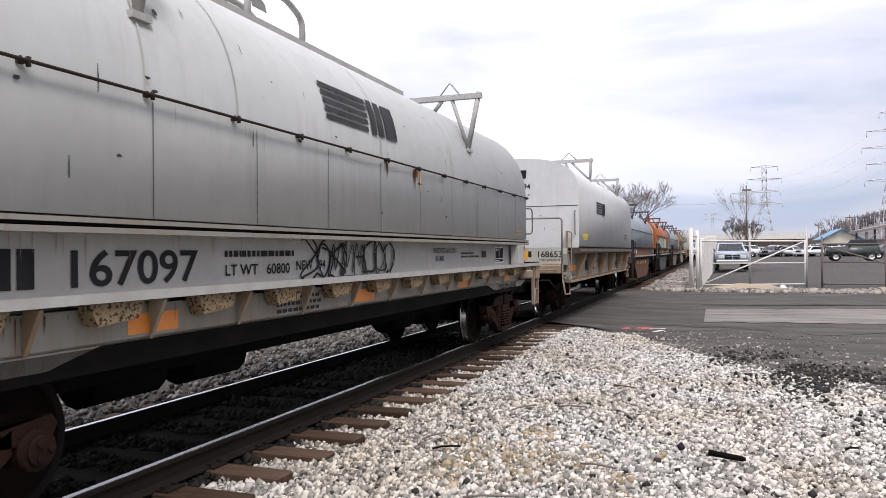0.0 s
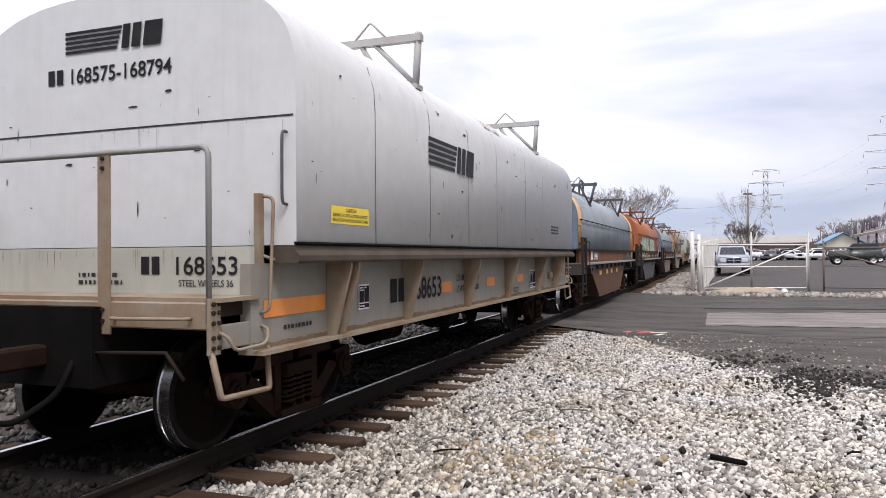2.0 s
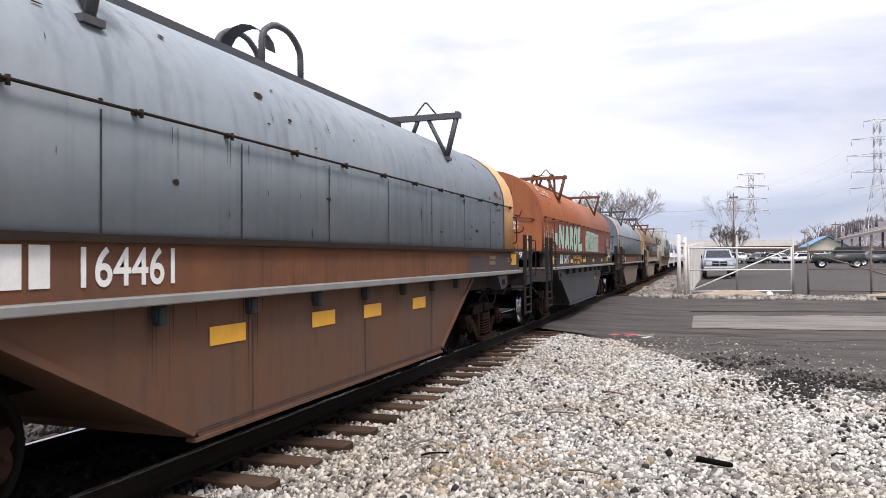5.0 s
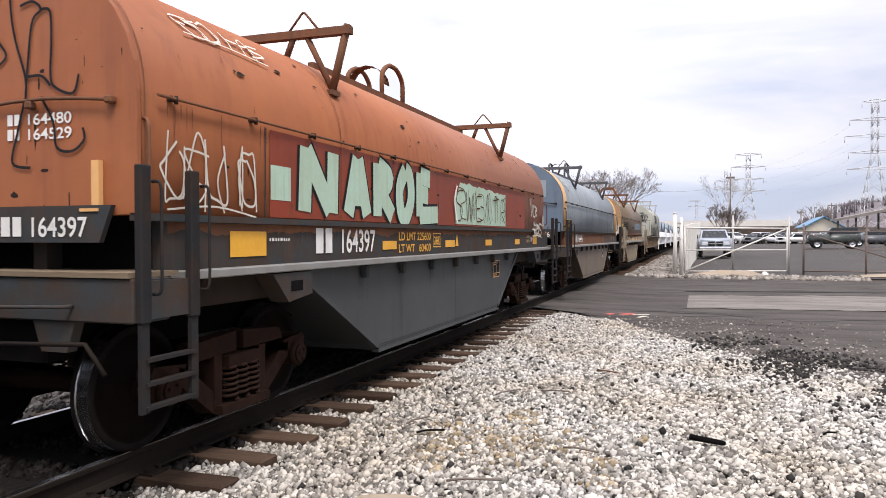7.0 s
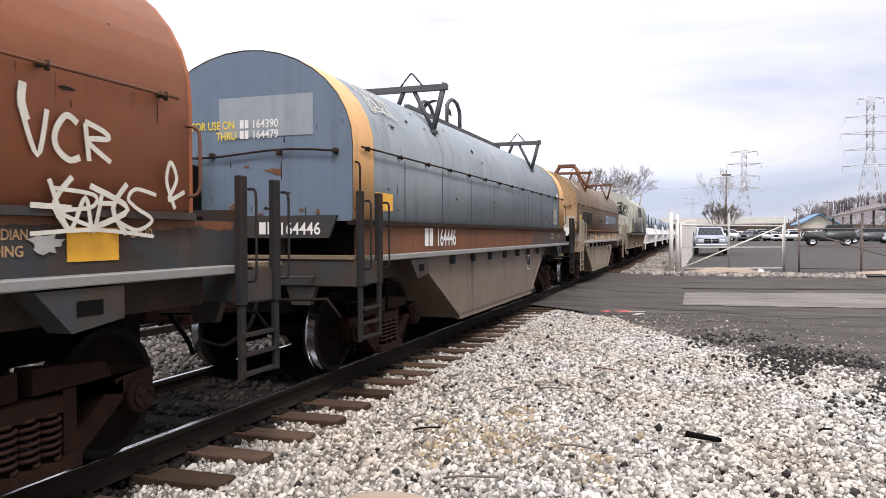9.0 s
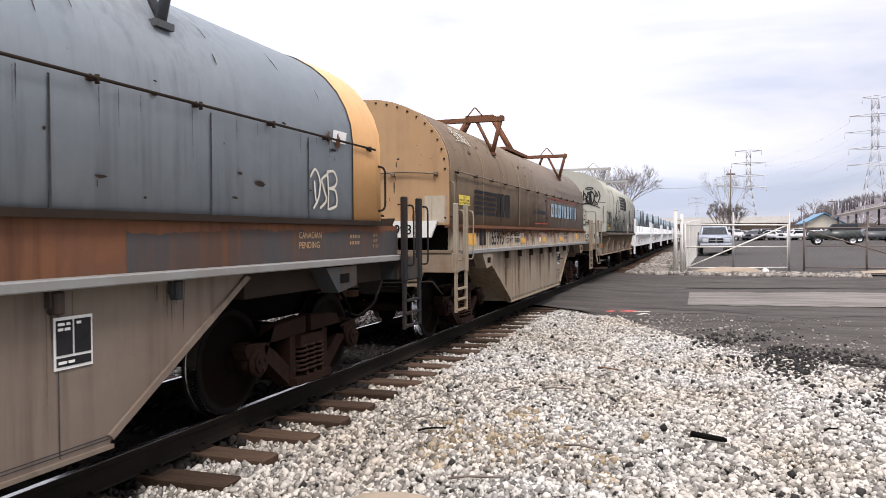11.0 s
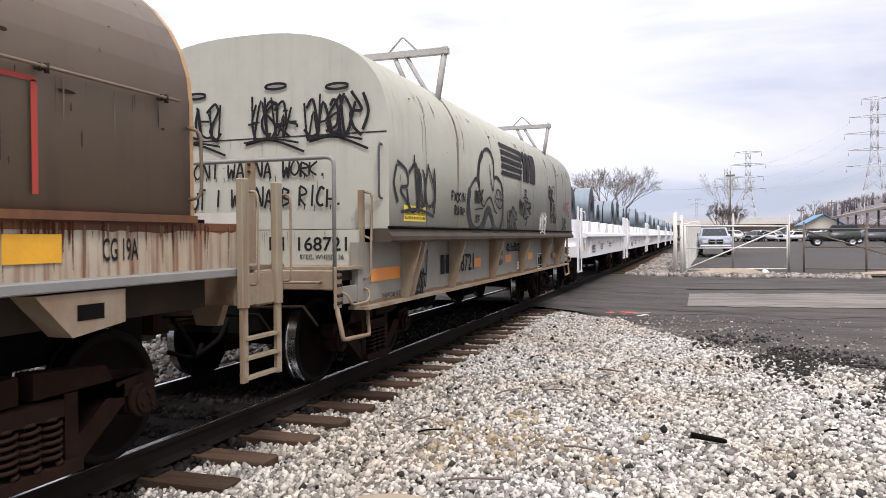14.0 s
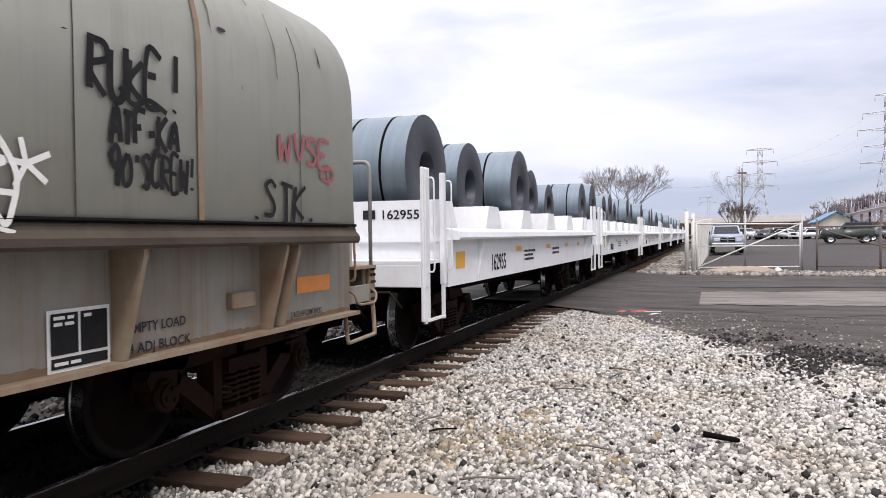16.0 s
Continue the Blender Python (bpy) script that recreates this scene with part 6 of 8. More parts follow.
number_text(car, "PENDING", SILL, 10.85, 1.44, 0.06, 0.38, "tanend", label="worn yellow stencilled word")
patch(car, SILL, 12.33, 12.74, 1.42, 1.63, "yellow")
blotch(car, flat_x(1.2895), 12.37, 1.5, 0.05, 0.05, 372, "bluesill", "worn corner of the amber sheet")
bars(car, SILL, 12.05, 1.48, 0.16, 0.1, 2, "tanend", 373)
rusty = on_side(1.30, 2.5, 1.06, off=0.013)
for k, (u, v, ru, rv) in enumerate(((11.24, 2.68, 0.07, 0.035), (11.3, 2.62, 0.06, 0.05), (11.5, 2.6, 0.05, 0.035), (11.43, 2.38, 0.025, 0.04), (11.2, 2.37, 0.012, 0.06), (10.8, 2.55, 0.05, 0.03), (9.4, 2.4, 0.03, 0.05), (11.04, 2.15, 0.06, 0.012), (11.4, 1.97, 0.06, 0.01))):
    blotch(cover, rusty, u, v, ru, rv, 360 + k, "rustsill" if k < 6 else "lipdark")
patch(car, flat_x(1.2825), 9.7, 12.98, 1.327, 1.655, "bluerust", "blue_sill_panel", "blue-grey stretch of sill with rust runs")
ragged(car, flat_x(1.2845), 9.7, 12.98, 1.655, -0.1, 371, "rustsill", "rust hanging from the sill top")
part("chalk_scrawl", scrawl(0.25, 1.6, 3.12, 3.3, on_side(1.30, 2.5, 1.06, off=0.012), 43, 6, 0.012), "chalk", cover, "white chalk scrawl")

OR = dict(cover="orange", end="orange", band=None, sill="bluesill", walk="galv", tub="tub_grey", frame="bluesill", endplate="bluesill", ladder="ladderblue", rackmat="rustsill", rodmat="rustsill", ribs=(-0.5, 2.25), ribw=0.012)
car, cover, side = tub_car(47.74, "faded red-orange coil car with large mint sprayed letters on its cover", OR)
numbers_tub(car, "164397", "whitepaint", "whitepaint", 0.13)
pl = on_side(1.30, 2.5, 1.06, off=0.012)
patch(cover, on_side(1.30, 2.5, 1.06, off=0.009), 0.97, 10.45, 1.715, 2.44, "redpatch", "dark_red_panel", "darker red repainted lower panel")


FAT = {
    "a": ([(0.1, 0), (0.15, 1.0)], [(0.15, 0.95), (0.8, 0.05)], [(0.85, 0), (0.88, 1.0)]),
    "b": ([(0.05, 0), (0.45, 1.0)], [(0.5, 1.0), (0.9, 0)], [(0.2, 0.35), (0.8, 0.35)]),
    "c": ([(0.15, 0), (0.15, 1.0)], [(0.2, 0.95), (0.8, 0.75), (0.3, 0.45)], [(0.35, 0.45), (0.95, 0.02)]),
    "d": ([(0.5, 0.98), (0.12, 0.6), (0.2, 0.12), (0.55, 0.02), (0.88, 0.4), (0.8, 0.85), (0.5, 0.98)],),
    "e": ([(0.2, 1.0), (0.2, 0.05)], [(0.2, 0.07), (1.1, 0.12)], [(0.25, 0.95), (0.7, 0.9)], [(0.25, 0.55), (0.6, 0.52)]),
    "f": ([(0.8, 0.95), (0.3, 0.9), (0.2, 0.65), (0.75, 0.4), (0.6, 0.08), (0.1, 0.1)],),
}


def block_letters(parent, place, spans, v, h, kinds, fill, outline, fat=0.3):
    """Fat sprayed letter shapes, pale inside a dark edge."""
    a, b = bmesh.new(), bmesh.new()
    up = [0.0]

    def low(x, y):
        up[0] += 0.00002
        return Vector(place(x, y)) + Vector((up[0], 0, 0))

    def high(x, y):
        up[0] += 0.00002
        return Vector(place(x, y)) + Vector((0.006 + up[0], 0, 0))
    for (u, end), k in zip(spans, kinds):
        step = end - u
        for line in FAT[k]:
            pts = smooth_line([(u + step * (0.14 + 0.72 * q[0]), v + h * (0.06 + 0.88 * q[1])) for q in line], 6)
            stroke(b, pts, fat * 1.3, low)
            stroke(a, pts, fat, high)
    o = part("letter_outline", b, outline, parent, "dark spray outline")
    part("letter_fill", a, fill, o, "pale sprayed fill")


block_letters(cover, pl, ((1.32, 2.3), (2.28, 3.0), (2.94, 3.66), (3.6, 4.26), (4.1, 5.16)), 1.74, 0.66, "abcde", "mint", "black", 0.225)
sheet_bm = sheet(bmesh.new(), 0.98, 1.3, 1.86, 2.15, pl, 2, 3)
part("letter_fill", sheet_bm, "mint", cover, "pale sprayed patch")
def sprayed_field(parent, place, u0, u1, v0, v1, fill, line, seed):
    """A pale rolled-on field with a ragged top, covered in thin dark letter-like outlines."""
    rnd = random.Random(seed)
    bm = bmesh.new()
    n = 26
    rim = []
    for k in range(n + 1):
        a = u0 + (u1 - u0) * k / n
        top = v1 - (v1 - v0) * (0.06 * rnd.random() + 0.12 * (k / n) + (0.25 if k < 2 else 0))
        rim.append((bm.verts.new(place(a, v0)), bm.verts.new(place(a, top))))
    for (p, q), (r, s) in zip(rim, rim[1:]):
        bm.faces.new((p, r, s, q))
    f = part("sprayed_field", bm, fill, parent, "pale mint rolled-on field")
    lines = bmesh.new()
    up = [0.004]

    def over(u, v):
        up[0] += 0.00003
        return Vector(place(u, v)) + Vector((up[0], 0, 0))
    shapes = ([(0.9, 0.95), (0.3, 0.9), (0.1, 0.6), (0.7, 0.45), (0.6, 0.1), (0.05, 0.05)], [(0.05, 0.95), (0.2, 0.05), (0.45, 0.8), (0.65, 0.05), (0.95, 0.95)], [(0.85, 0.9), (0.2, 0.85), (0.15, 0.5), (0.6, 0.5), (0.15, 0.45), (0.2, 0.08), (0.9, 0.12)],
              [(0.05, 0.05), (0.45, 0.95), (0.55, 0.9), (0.6, 0.4), (0.9, 0.02)], [(0.1, 0.85), (0.9, 0.92), (0.5, 0.88), (0.45, 0.05)], [(0.15, 0.02), (0.2, 0.9), (0.75, 0.85), (0.7, 0.5), (0.25, 0.45), (0.85, 0.05)])
    step = (u1 - u0) / 6
    for i, sh in enumerate(shapes):
        for dx, dv, w in ((0.0, 0.0, 0.02), (0.2, 0.05, 0.014)):
            pts = [(u0 + step * (i + 0.02 + 0.86 * q[0] + dx), v0 + (v1 - v0) * (0.03 + dv + 0.78 * q[1] * (1 - 0.1 * i / 6))) for q in (sh if dx == 0 else [(1 - a, b) for a, b in sh])]
            stroke(lines, smooth_line(pts, 6), w, over)
    part("outline", lines, line, f, "thin dark brown spray outline")
    edge = bmesh.new()
    stroke(edge, smooth_line([(u0 + 0.02, v1 - 0.1), (u0 - 0.1, (v0 + v1) / 2), (u0 + 0.02, v0 + 0.02)], 6), 0.05, over)
    part("white_edge", edge, "whitepaint", f, "white spray edge")


sprayed_field(cover, pl, 5.9, 8.86, 1.74, 2.40, "mint", "redrust", 5)
number_text(car, "286K", SILL, 5.05, 1.45, 0.12, 0.24, "yellow", label="amber boxed weight class")
frame_bm = bmesh.new()
for a, b, c, d in ((5.01, 5.33, 1.415, 1.427), (5.01, 5.33, 1.595, 1.607), (5.01, 5.022, 1.427, 1.595), (5.318, 5.33, 1.427, 1.595)):
    sheet(frame_bm, a, b, c, d, SILL)
part("weight_box", frame_bm, "yellow", car, "thin amber painted frame")
number_text(car, "LD LMT 225600", SILL, 3.8, 1.515, 0.10, 1.12, "yellow", label="amber stencilled load limit")
number_text(car, "LT WT   60400", SILL, 3.8, 1.37, 0.10, 1.12, "yellow", label="amber stencilled light weight")
tri = bmesh.new()
tri.faces.new([tri.verts.new(SILL(u, v)) for u, v in ((5.97, 1.42), (6.13, 1.42), (6.05, 1.60))])
part("triangle_mark", tri, "yellow", car, "small amber painted triangle")
part("chalk_scrawl", scrawl(-0.3, 0.75, 1.78, 2.25, pl, 53, 5, 0.02), "chalk", cover, "pale sprayed scrawl")
part("chalk_scrawl", scrawl(0.1, 1.2, 3.05, 3.22, pl, 54, 7, 0.015), "chalk", cover, "white chalk scrawl")
fig = bmesh.new()
for k, pts in enumerate(([(0.12, 2.71), (0.22, 2.79), (0.13, 2.94), (0.15, 3.18), (0.22, 3.31), (0.36, 3.34), (0.27, 3.24), (0.27, 3.06), (0.31, 2.87), (0.39, 2.63), (0.39, 2.49)],
                         [(0.35, 3.11), (0.46, 3.13), (0.53, 3.07), (0.45, 2.98), (0.4, 2.6)], [(0.53, 3.07), (0.61, 3.05), (0.62, 2.85), (0.61, 2.62), (0.66, 2.54), (0.8, 2.5), (0.85, 2.62)],
                         [(0.39, 2.63), (0.53, 2.63), (0.61, 2.56)], [(0.39, 2.49), (0.32, 2.27), (0.27, 2.06), (0.43, 2.02)], [(0.53, 2.49), (0.63, 2.32), (0.66, 2.15), (0.79, 2.12), (0.89, 2.19), (0.88, 2.27)])):
    stroke(fig, smooth_line(pts, 6), 0.019, flat_y(-0.562 - 0.0006 * k))
part("end_scrawl", fig, "black", cover, "thin black sprayed figure")
part("chalk_scrawl", hand_text("VCR", 11.02, 11.68, 1.98, 2.22, pl, 0.034, 380, lean=-0.1, rise=-0.02), "chalk", cover, "pale sprayed letters")
part("chalk_scrawl", stroke(bmesh.new(), smooth_line([(11.04, 2.36), (11.03, 2.26), (11.06, 2.16)], 4), 0.05, pl), "chalk", cover, "pale sprayed stroke")
bm = scrawl(11.04, 11.98, 1.58, 1.86, on_side(1.32, 2.5, 1.06, off=0.02), 57, 4, 0.034)
stroke(bm, smooth_line([(12.2, 1.72), (12.12, 1.9), (12.16, 2.03), (12.22, 1.92), (12.14, 1.78), (12.3, 1.84)], 6), 0.03, on_side(1.32, 2.5, 1.06, off=0.021))
part("chalk_scrawl", bm, "chalk", cover, "pale sprayed scrawl")
e = flat_y(-0.558)
number_text(car, "FOR USE ON", e, -0.48, 2.31, 0.07, 0.58, "whitepaint", label="white stencilled words")
number_text(car, "THRU", e, -0.36, 2.21, 0.07, 0.26, "whitepaint", label="white stencilled word")
for k, tx in enumerate(("164480", "164529")):
    mark(car, e, 0.22, 2.31 - 0.1 * k, 0.12, 0.075, "whitepaint")
    number_text(car, tx, e, 0.38, 2.31 - 0.1 * k, 0.075, 0.4, "whitepaint", label="white stencilled number")
part("lock_lever", box(box(bmesh.new(), 0.98, 1.04, -0.60, -0.56, 1.72, 2.05), 0.9, 1.05, -0.62, -0.56, 1.72, 1.74), "band", car, "worn yellow locking lever")
for a, b in ((0.45, 0.95), (3.33, 3.74), (5.52, 5.95), (7.6, 8.0), (9.7, 10.1), (11.34, 11.74)):
    patch(car, SILL, a, b, 1.41 if 1 < a < 11 else 1.4, 1.51 if 1 < a < 11 else 1.6, "yellow")
bars(car, SILL, 1.0, 1.52, 0.35, 0.05, 1, "whitepaint", 58)
blotch(car, flat_x(1.289), 11.2, 1.51, 0.12, 0.06, 381, "palesteel", "pale brushed-over patch")
number_text(car, "CANADIAN", SILL, 10.72, 1.53, 0.06, 0.36, "tanend", label="worn yellow stencilled word")
number_text(car, "PENDING", SILL, 10.72, 1.44, 0.06, 0.33, "tanend", label="worn yellow stencilled word")
number_text(car, "L-420", SILL, 11.84, 1.54, 0.06, 0.2, "tanend", label="worn yellow stencilled code")
bars(car, flat_y(-0.735), -1.0, 1.1, 0.3, 0.5, 4, "caution", 59)
data_plate(car, TUB, 8.14, 0.84, 0.45, 0.3, "band")

car, cover, side = tub_car(63.31, "faded blue arched coil car with orange bands and brake wheel", blue_style() | dict(tub="tub_brown", sill="rustsill"))
numbers_tub(car, "164446", "whitepaint", "whitepaint")
patch(car, flat_x(1.2825), 8.6, 12.98, 1.327, 1.655, "bluerust", "blue_sill_panel", "blue-grey stretch of sill with rust runs")
ragged(car, flat_x(1.2845), 8.6, 12.98, 1.655, -0.1, 396, "rustsill", "rust hanging from the sill top")
end_words(car, -0.556, True)
patch(cover, on_side(1.30, 2.5, 1.06, off=0.016), 0.0, 0.5, 1.82, 2.02, "yellow")
data_plate(car, TUB, 8.05, 0.8, 0.28, 0.3)
part("chalk_scrawl", scrawl(0.2, 0.95, 3.0, 3.3, on_side(1.30, 2.5, 1.06, off=0.012), 63, 5, 0.013), "chalk", cover, "white chalk scrawl")
initials = bmesh.new()
for k, pts in enumerate(([(0.16, 0.7), (0.2, 0.3), (0.26, 0.15)], [(0.02, 0.78), (0.2, 0.98), (0.36, 0.7), (0.3, 0.3), (0.12, 0.02)], [(0.62, 0.9), (0.42, 0.75), (0.5, 0.5), (0.58, 0.25), (0.35, 0.04)], [(0.62, 1.0), (0.66, 0.5), (0.64, 0.0)],
                         [(0.6, 0.95), (0.85, 1.0), (0.98, 0.8), (0.9, 0.62), (0.68, 0.55)], [(0.68, 0.55), (0.92, 0.5), (0.96, 0.15), (0.66, 0.02)])):
    stroke(initials, smooth_line([(10.86 + 0.54 * q[0], 1.79 + 0.38 * q[1]) for q in pts], 6), 0.026, on_side(1.30, 2.5, 1.06, off=0.012 + 0.0006 * k))
part("chalk_scrawl", initials, "chalk", cover, "three white sprayed loops")
pl2 = on_side(1.30, 2.5, 1.06, off=0.013)
scar = sheet(bmesh.new(), 11.3, 11.58, 2.46, 2.58, pl2, 4, 2, 0.04)
sc = part("paint_scar", scar, "whitepaint", cover, "scraped bare white patch")
blotch(sc, on_side(1.30, 2.5, 1.06, off=0.017), 11.42, 2.46, 0.05, 0.09, 374)
blotch(sc, on_side(1.30, 2.5, 1.06, off=0.017), 11.23, 2.48, 0.03, 0.08, 375)
number_text(car, "CANADIAN", SILL, 10.7, 1.53, 0.06, 0.42, "tanend", label="worn yellow stencilled word")
number_text(car, "PENDING", SILL, 10.7, 1.44, 0.06, 0.38, "tanend", label="worn yellow stencilled word")
bars(car, SILL, 11.72, 1.46, 0.26, 0.13, 2, "tanend", 66)
bars(car, SILL, 12.3, 1.42, 0.14, 0.18, 3, "tanend", 67)
bars(car, flat_y(-0.60), -0.3, 1.36, 0.3, 0.32, 4, "caution", 62)
for k, (x, z, ru, rv) in enumerate(((0.03, 2.3, 0.045, 0.014), (0.36, 2.25, 0.11, 0.025), (0.42, 2.22, 0.05, 0.02), (0.7, 1.82, 0.04, 0.02), (-0.1, 1.86, 0.1, 0.05), (0.9, 1.8, 0.03, 0.03), (0.2, 1.78, 0.05, 0.012))):
    blotch(cover, flat_y(-0.5565), x, z, ru, rv, 390 + k, "rustsill", "bare rust scar")
bw = part("brake_stand", bx(-0.78, -0.5, -0.86, -0.62, 1.62, 2.32, bevel=0.02), "undark", car, "black brake gear housing")
bm = bmesh.new()
c0 = Vector((-0.75, -0.92, 2.05))
ringp = [c0 + Vector((0.27 * math.cos(a), 0, 0.27 * math.sin(a))) for a in [math.tau * k / 20 for k in range(21)]]
pipe(bm, ringp, 0.018, 6)
for k in range(5):
    a = math.tau * k / 5
    rod(bm, c0, c0 + Vector((0.26 * math.cos(a), 0, 0.26 * math.sin(a))), 0.022, 6)
rod(bm, c0 + Vector((0, 0.1, 0)), c0 - Vector((0, 0.03, 0)), 0.1, 12)
part("brake_wheel", bm, "undark", bw, "black spoked brake wheel")

TN = dict(cover="brown", end="tanend", band=None, sill="whitesill", walk="galv", tub="tub_pale", frame="tansill", endplate="whitepaint", ladder="tub_pale", lip="rustsill", rackmat="rustsill", rodmat="brown", tall_crown=True, ribmat="tanend", ribw=0.014,
          ribs=(-0.5, 1.2, 2.54, 3.77, 4.54, 5.4, 6.2, 7.01, 8.03, 9.22, 10.67))
car, cover, side = tub_car(78.71, "grimy brown coil car with a ribbed cover and rust-streaked pale tub", TN)
pl = on_side(1.30, 2.5, 1.06, off=0.012)
logo(cover, pl, 0.7, 1.86, 2.32, 0.42, "black")
part("end_seam", bx(-0.03, 0.03, -0.562, -0.55, 1.72, 3.54), "whitesill", cover, "pale vertical joint strip")
part("rust_band", sheet(bmesh.new(), -0.3, 13.0, 1.605, 1.66, flat_x(1.2835), 20, 1, 0.01), "rustsill", car, "rust band along the sill top")
rr = random.Random(7)
for y in (2.85, 3.9, 4.95, 6.0, 7.05):
    for k in range(3):
        a, w, low = y - 0.06 + 0.05 * k + rr.uniform(-0.02, 0.02), rr.uniform(0.02, 0.05), rr.uniform(0.35, 0.8)
        run = bmesh.new()
        run.faces.new([run.verts.new((1.267 + 0.0006 * k, p, q)) for p, q in ((a, 1.13), (a + w, 1.13), (a + w * 0.8, (1.13 + low) / 2), (a + w * 0.5, low), (a + w * 0.2, (1.13 + low) / 2))])
        part("rust_run", run, "redrust", car, "dark rust run below a lug")
bolt = as_mesh("bolt", rod(bmesh.new(), (0, 0, 0), (0, -0.012, 0), 0.016, 6), M["lipdark"])
for x, z in arch(1.25, 1.8, 2.5, 1.01, 2.0, 22):
    part("bolt", bolt, None, cover).matrix_basis = pose(x, -0.55, z)
for z in [1.85 + 0.2 * k for k in range(8)]:
    part("bolt", bolt, None, cover).matrix_basis = pose(-0.06, -0.55, z)
patch(cover, flat_y(-0.556), 0.92, 1.27, 1.73, 2.12, "whitesill", "corner_plate", "white corner plate stained with rust")
number_text(car, "165993", SILL, 1.6, 1.38, 0.27, 1.03, "black")
mark(car, SILL, 1.06, 1.38, 0.42, 0.27, "black")
number_text(car, "165993", flat_y(-0.616), 0.2, 1.57, 0.14, 0.55, "black")
mark(car, flat_y(-0.616), -0.12, 1.57, 0.2, 0.14, "black")
number_text(car, "LD LMT 226500", SILL, 2.85, 1.53, 0.09, 1.05, "black", label="stencilled weight")
number_text(car, "LT WT    59500", SILL, 2.85, 1.40, 0.09, 1.05, "black", label="stencilled weight")
for a, b, c, d in ((0.35, 0.85, 1.4, 1.58), (4.02, 4.42, 1.39, 1.49), (6.15, 6.6, 1.39, 1.49), (8.38, 8.82, 1.39, 1.49), (10.92, 11.3, 1.42, 1.58)):
    patch(car, flat_x(1.2885), a, b, c, d, "yellow")
for i, (u, wd) in enumerate(((7.1, 0.34), (7.56, 0.38), (8.08, 0.33), (8.53, 0.29), (8.92, 0.3), (9.35, 0.3), (9.78, 0.31), (10.29, 0.11), (10.51, 0.11), (10.74, 0.13))):
    blk = part("painted_block", sheet(bmesh.new(), u, u + wd, 1.97, 2.29, pl, 1, 3), "skyblue", cover, "pale blue painted block")
    part("block_shade", sheet(bmesh.new(), u + wd, u + wd + 0.035, 1.95, 2.27, pl, 1, 3), "black", blk, "dark drop shade")
    if i in (0, 1, 2, 5):
        part("block_hollow", sheet(bmesh.new(), u + wd * 0.36, u + wd * 0.64, 2.05, 2.21, on_side(1.30, 2.5, 1.06, off=0.015), 1, 2), "brown", blk, "bare middle")
    elif i in (3, 6):
        for k in (0.0, 0.72):
            part("block_hollow", sheet(bmesh.new(), u + wd * k, u + wd * (k + 0.28), 1.97, 2.17, on_side(1.30, 2.5, 1.06, off=0.015), 1, 2), "brown", blk, "bare lower corner")
bm = bmesh.new()
for a, b, c, d in ((6.68, 11.12, 2.39, 2.42), (6.68, 6.72, 1.79, 2.4), (11.09, 11.13, 1.79, 2.4), (5.2, 6.68, 1.785, 1.805)):
    sheet(bm, a, b, c, d, pl, 6, 2)
part("red_border", bm, "redline", cover, "thin red painted border")
drips(car, flat_x(1.2855), -0.2, 12.9, 1.655, 420, 0.08, 0.34, 341, "redrust", (0.01, 0.05), at=(0.9, 2.75, 4.4, 4.7, 5.0, 5.3, 6.8, 7.2, 7.6, 8.2, 11.2))
drips(car, flat_x(1.286), -0.2, 12.9, 1.65, 200, 0.1, 0.3, 342, "rustbloom", (0.02, 0.08), at=(4.6, 5.1, 5.6, 6.9, 7.4))
drips(car, flat_x(1.2675), 2.2, 9.4, 1.25, 220, 0.15, 0.85, 343, "rustbloom", (0.01, 0.06), at=(2.85, 3.1, 3.9, 5.7, 6.0, 6.3, 7.05, 7.5))
scars(cover, pl, -0.3, 12.2, 1.75, 3.2, 60, 346, "lipdark")
drips(cover, pl, -0.3, 12.2, 2.46, 60, 0.1, 0.5, 347, "tub_brown", (0.008, 0.03), "dark dirt streaks", (1.2, 2.54, 3.77, 4.54, 5.4, 7.0, 8.0, 9.2, 10.7))
bars(cover, pl, 5.2, 2.0, 1.36, 0.14, 1, "slate", 71)
caution_label(cover, lambda o: on_side(1.30, 2.5, 1.06, off=o), -0.1, 2.0, 0.55, 0.15)
data_plate(car, TUB, 8.12, 0.80, 0.42, 0.3)
mark(car, TUB, 8.12, 0.62, 0.1, 0.055, "slate")
number_text(car, "165993", TUB, 8.24, 0.62, 0.055, 0.22, "slate", label="small stencilled number")
number_text(car, "P  06-99 NSC", TUB, 8.12, 0.53, 0.05, 0.36, "slate", label="small stencilled words")
number_text(car, "VAL 610A27", TUB, 8.12, 0.46, 0.05, 0.3, "slate", label="small stencilled words")
cover_plate = part("inspection_plate", bx(1.262, 1.275, 8.66, 8.86, 0.86, 0.98, bevel=0.004), "tub_pale", car, "small riveted inspection plate")
for q in (8.68, 8.84):
    part("bolt", bolt_head(), None, cover_plate).matrix_basis = pose(1.276, q, 0.92, 0, 90, 0)
number_text(car, "Protected Temperature Coil Transport", pl, 7.85, 2.63, 0.1, 1.86, "tub_pale", label="worn pale painted words")
number_text(car, "FOR RESTRICTED LOADING ONLY", SILL, 8.9, 1.54, 0.055, 0.74, "slate", label="small stencilled words")
number_text(car, "SEE EQUIPMENT REGISTER", SILL, 8.98, 1.45, 0.055, 0.58, "slate", label="small stencilled words")
tri = bmesh.new()
tri.faces.new([tri.verts.new(SILL(u, v)) for u, v in ((5.82, 1.5), (5.98, 1.5), (5.9, 1.62))])
part("triangle_mark", tri, "redline", car, "small dark red painted triangle")
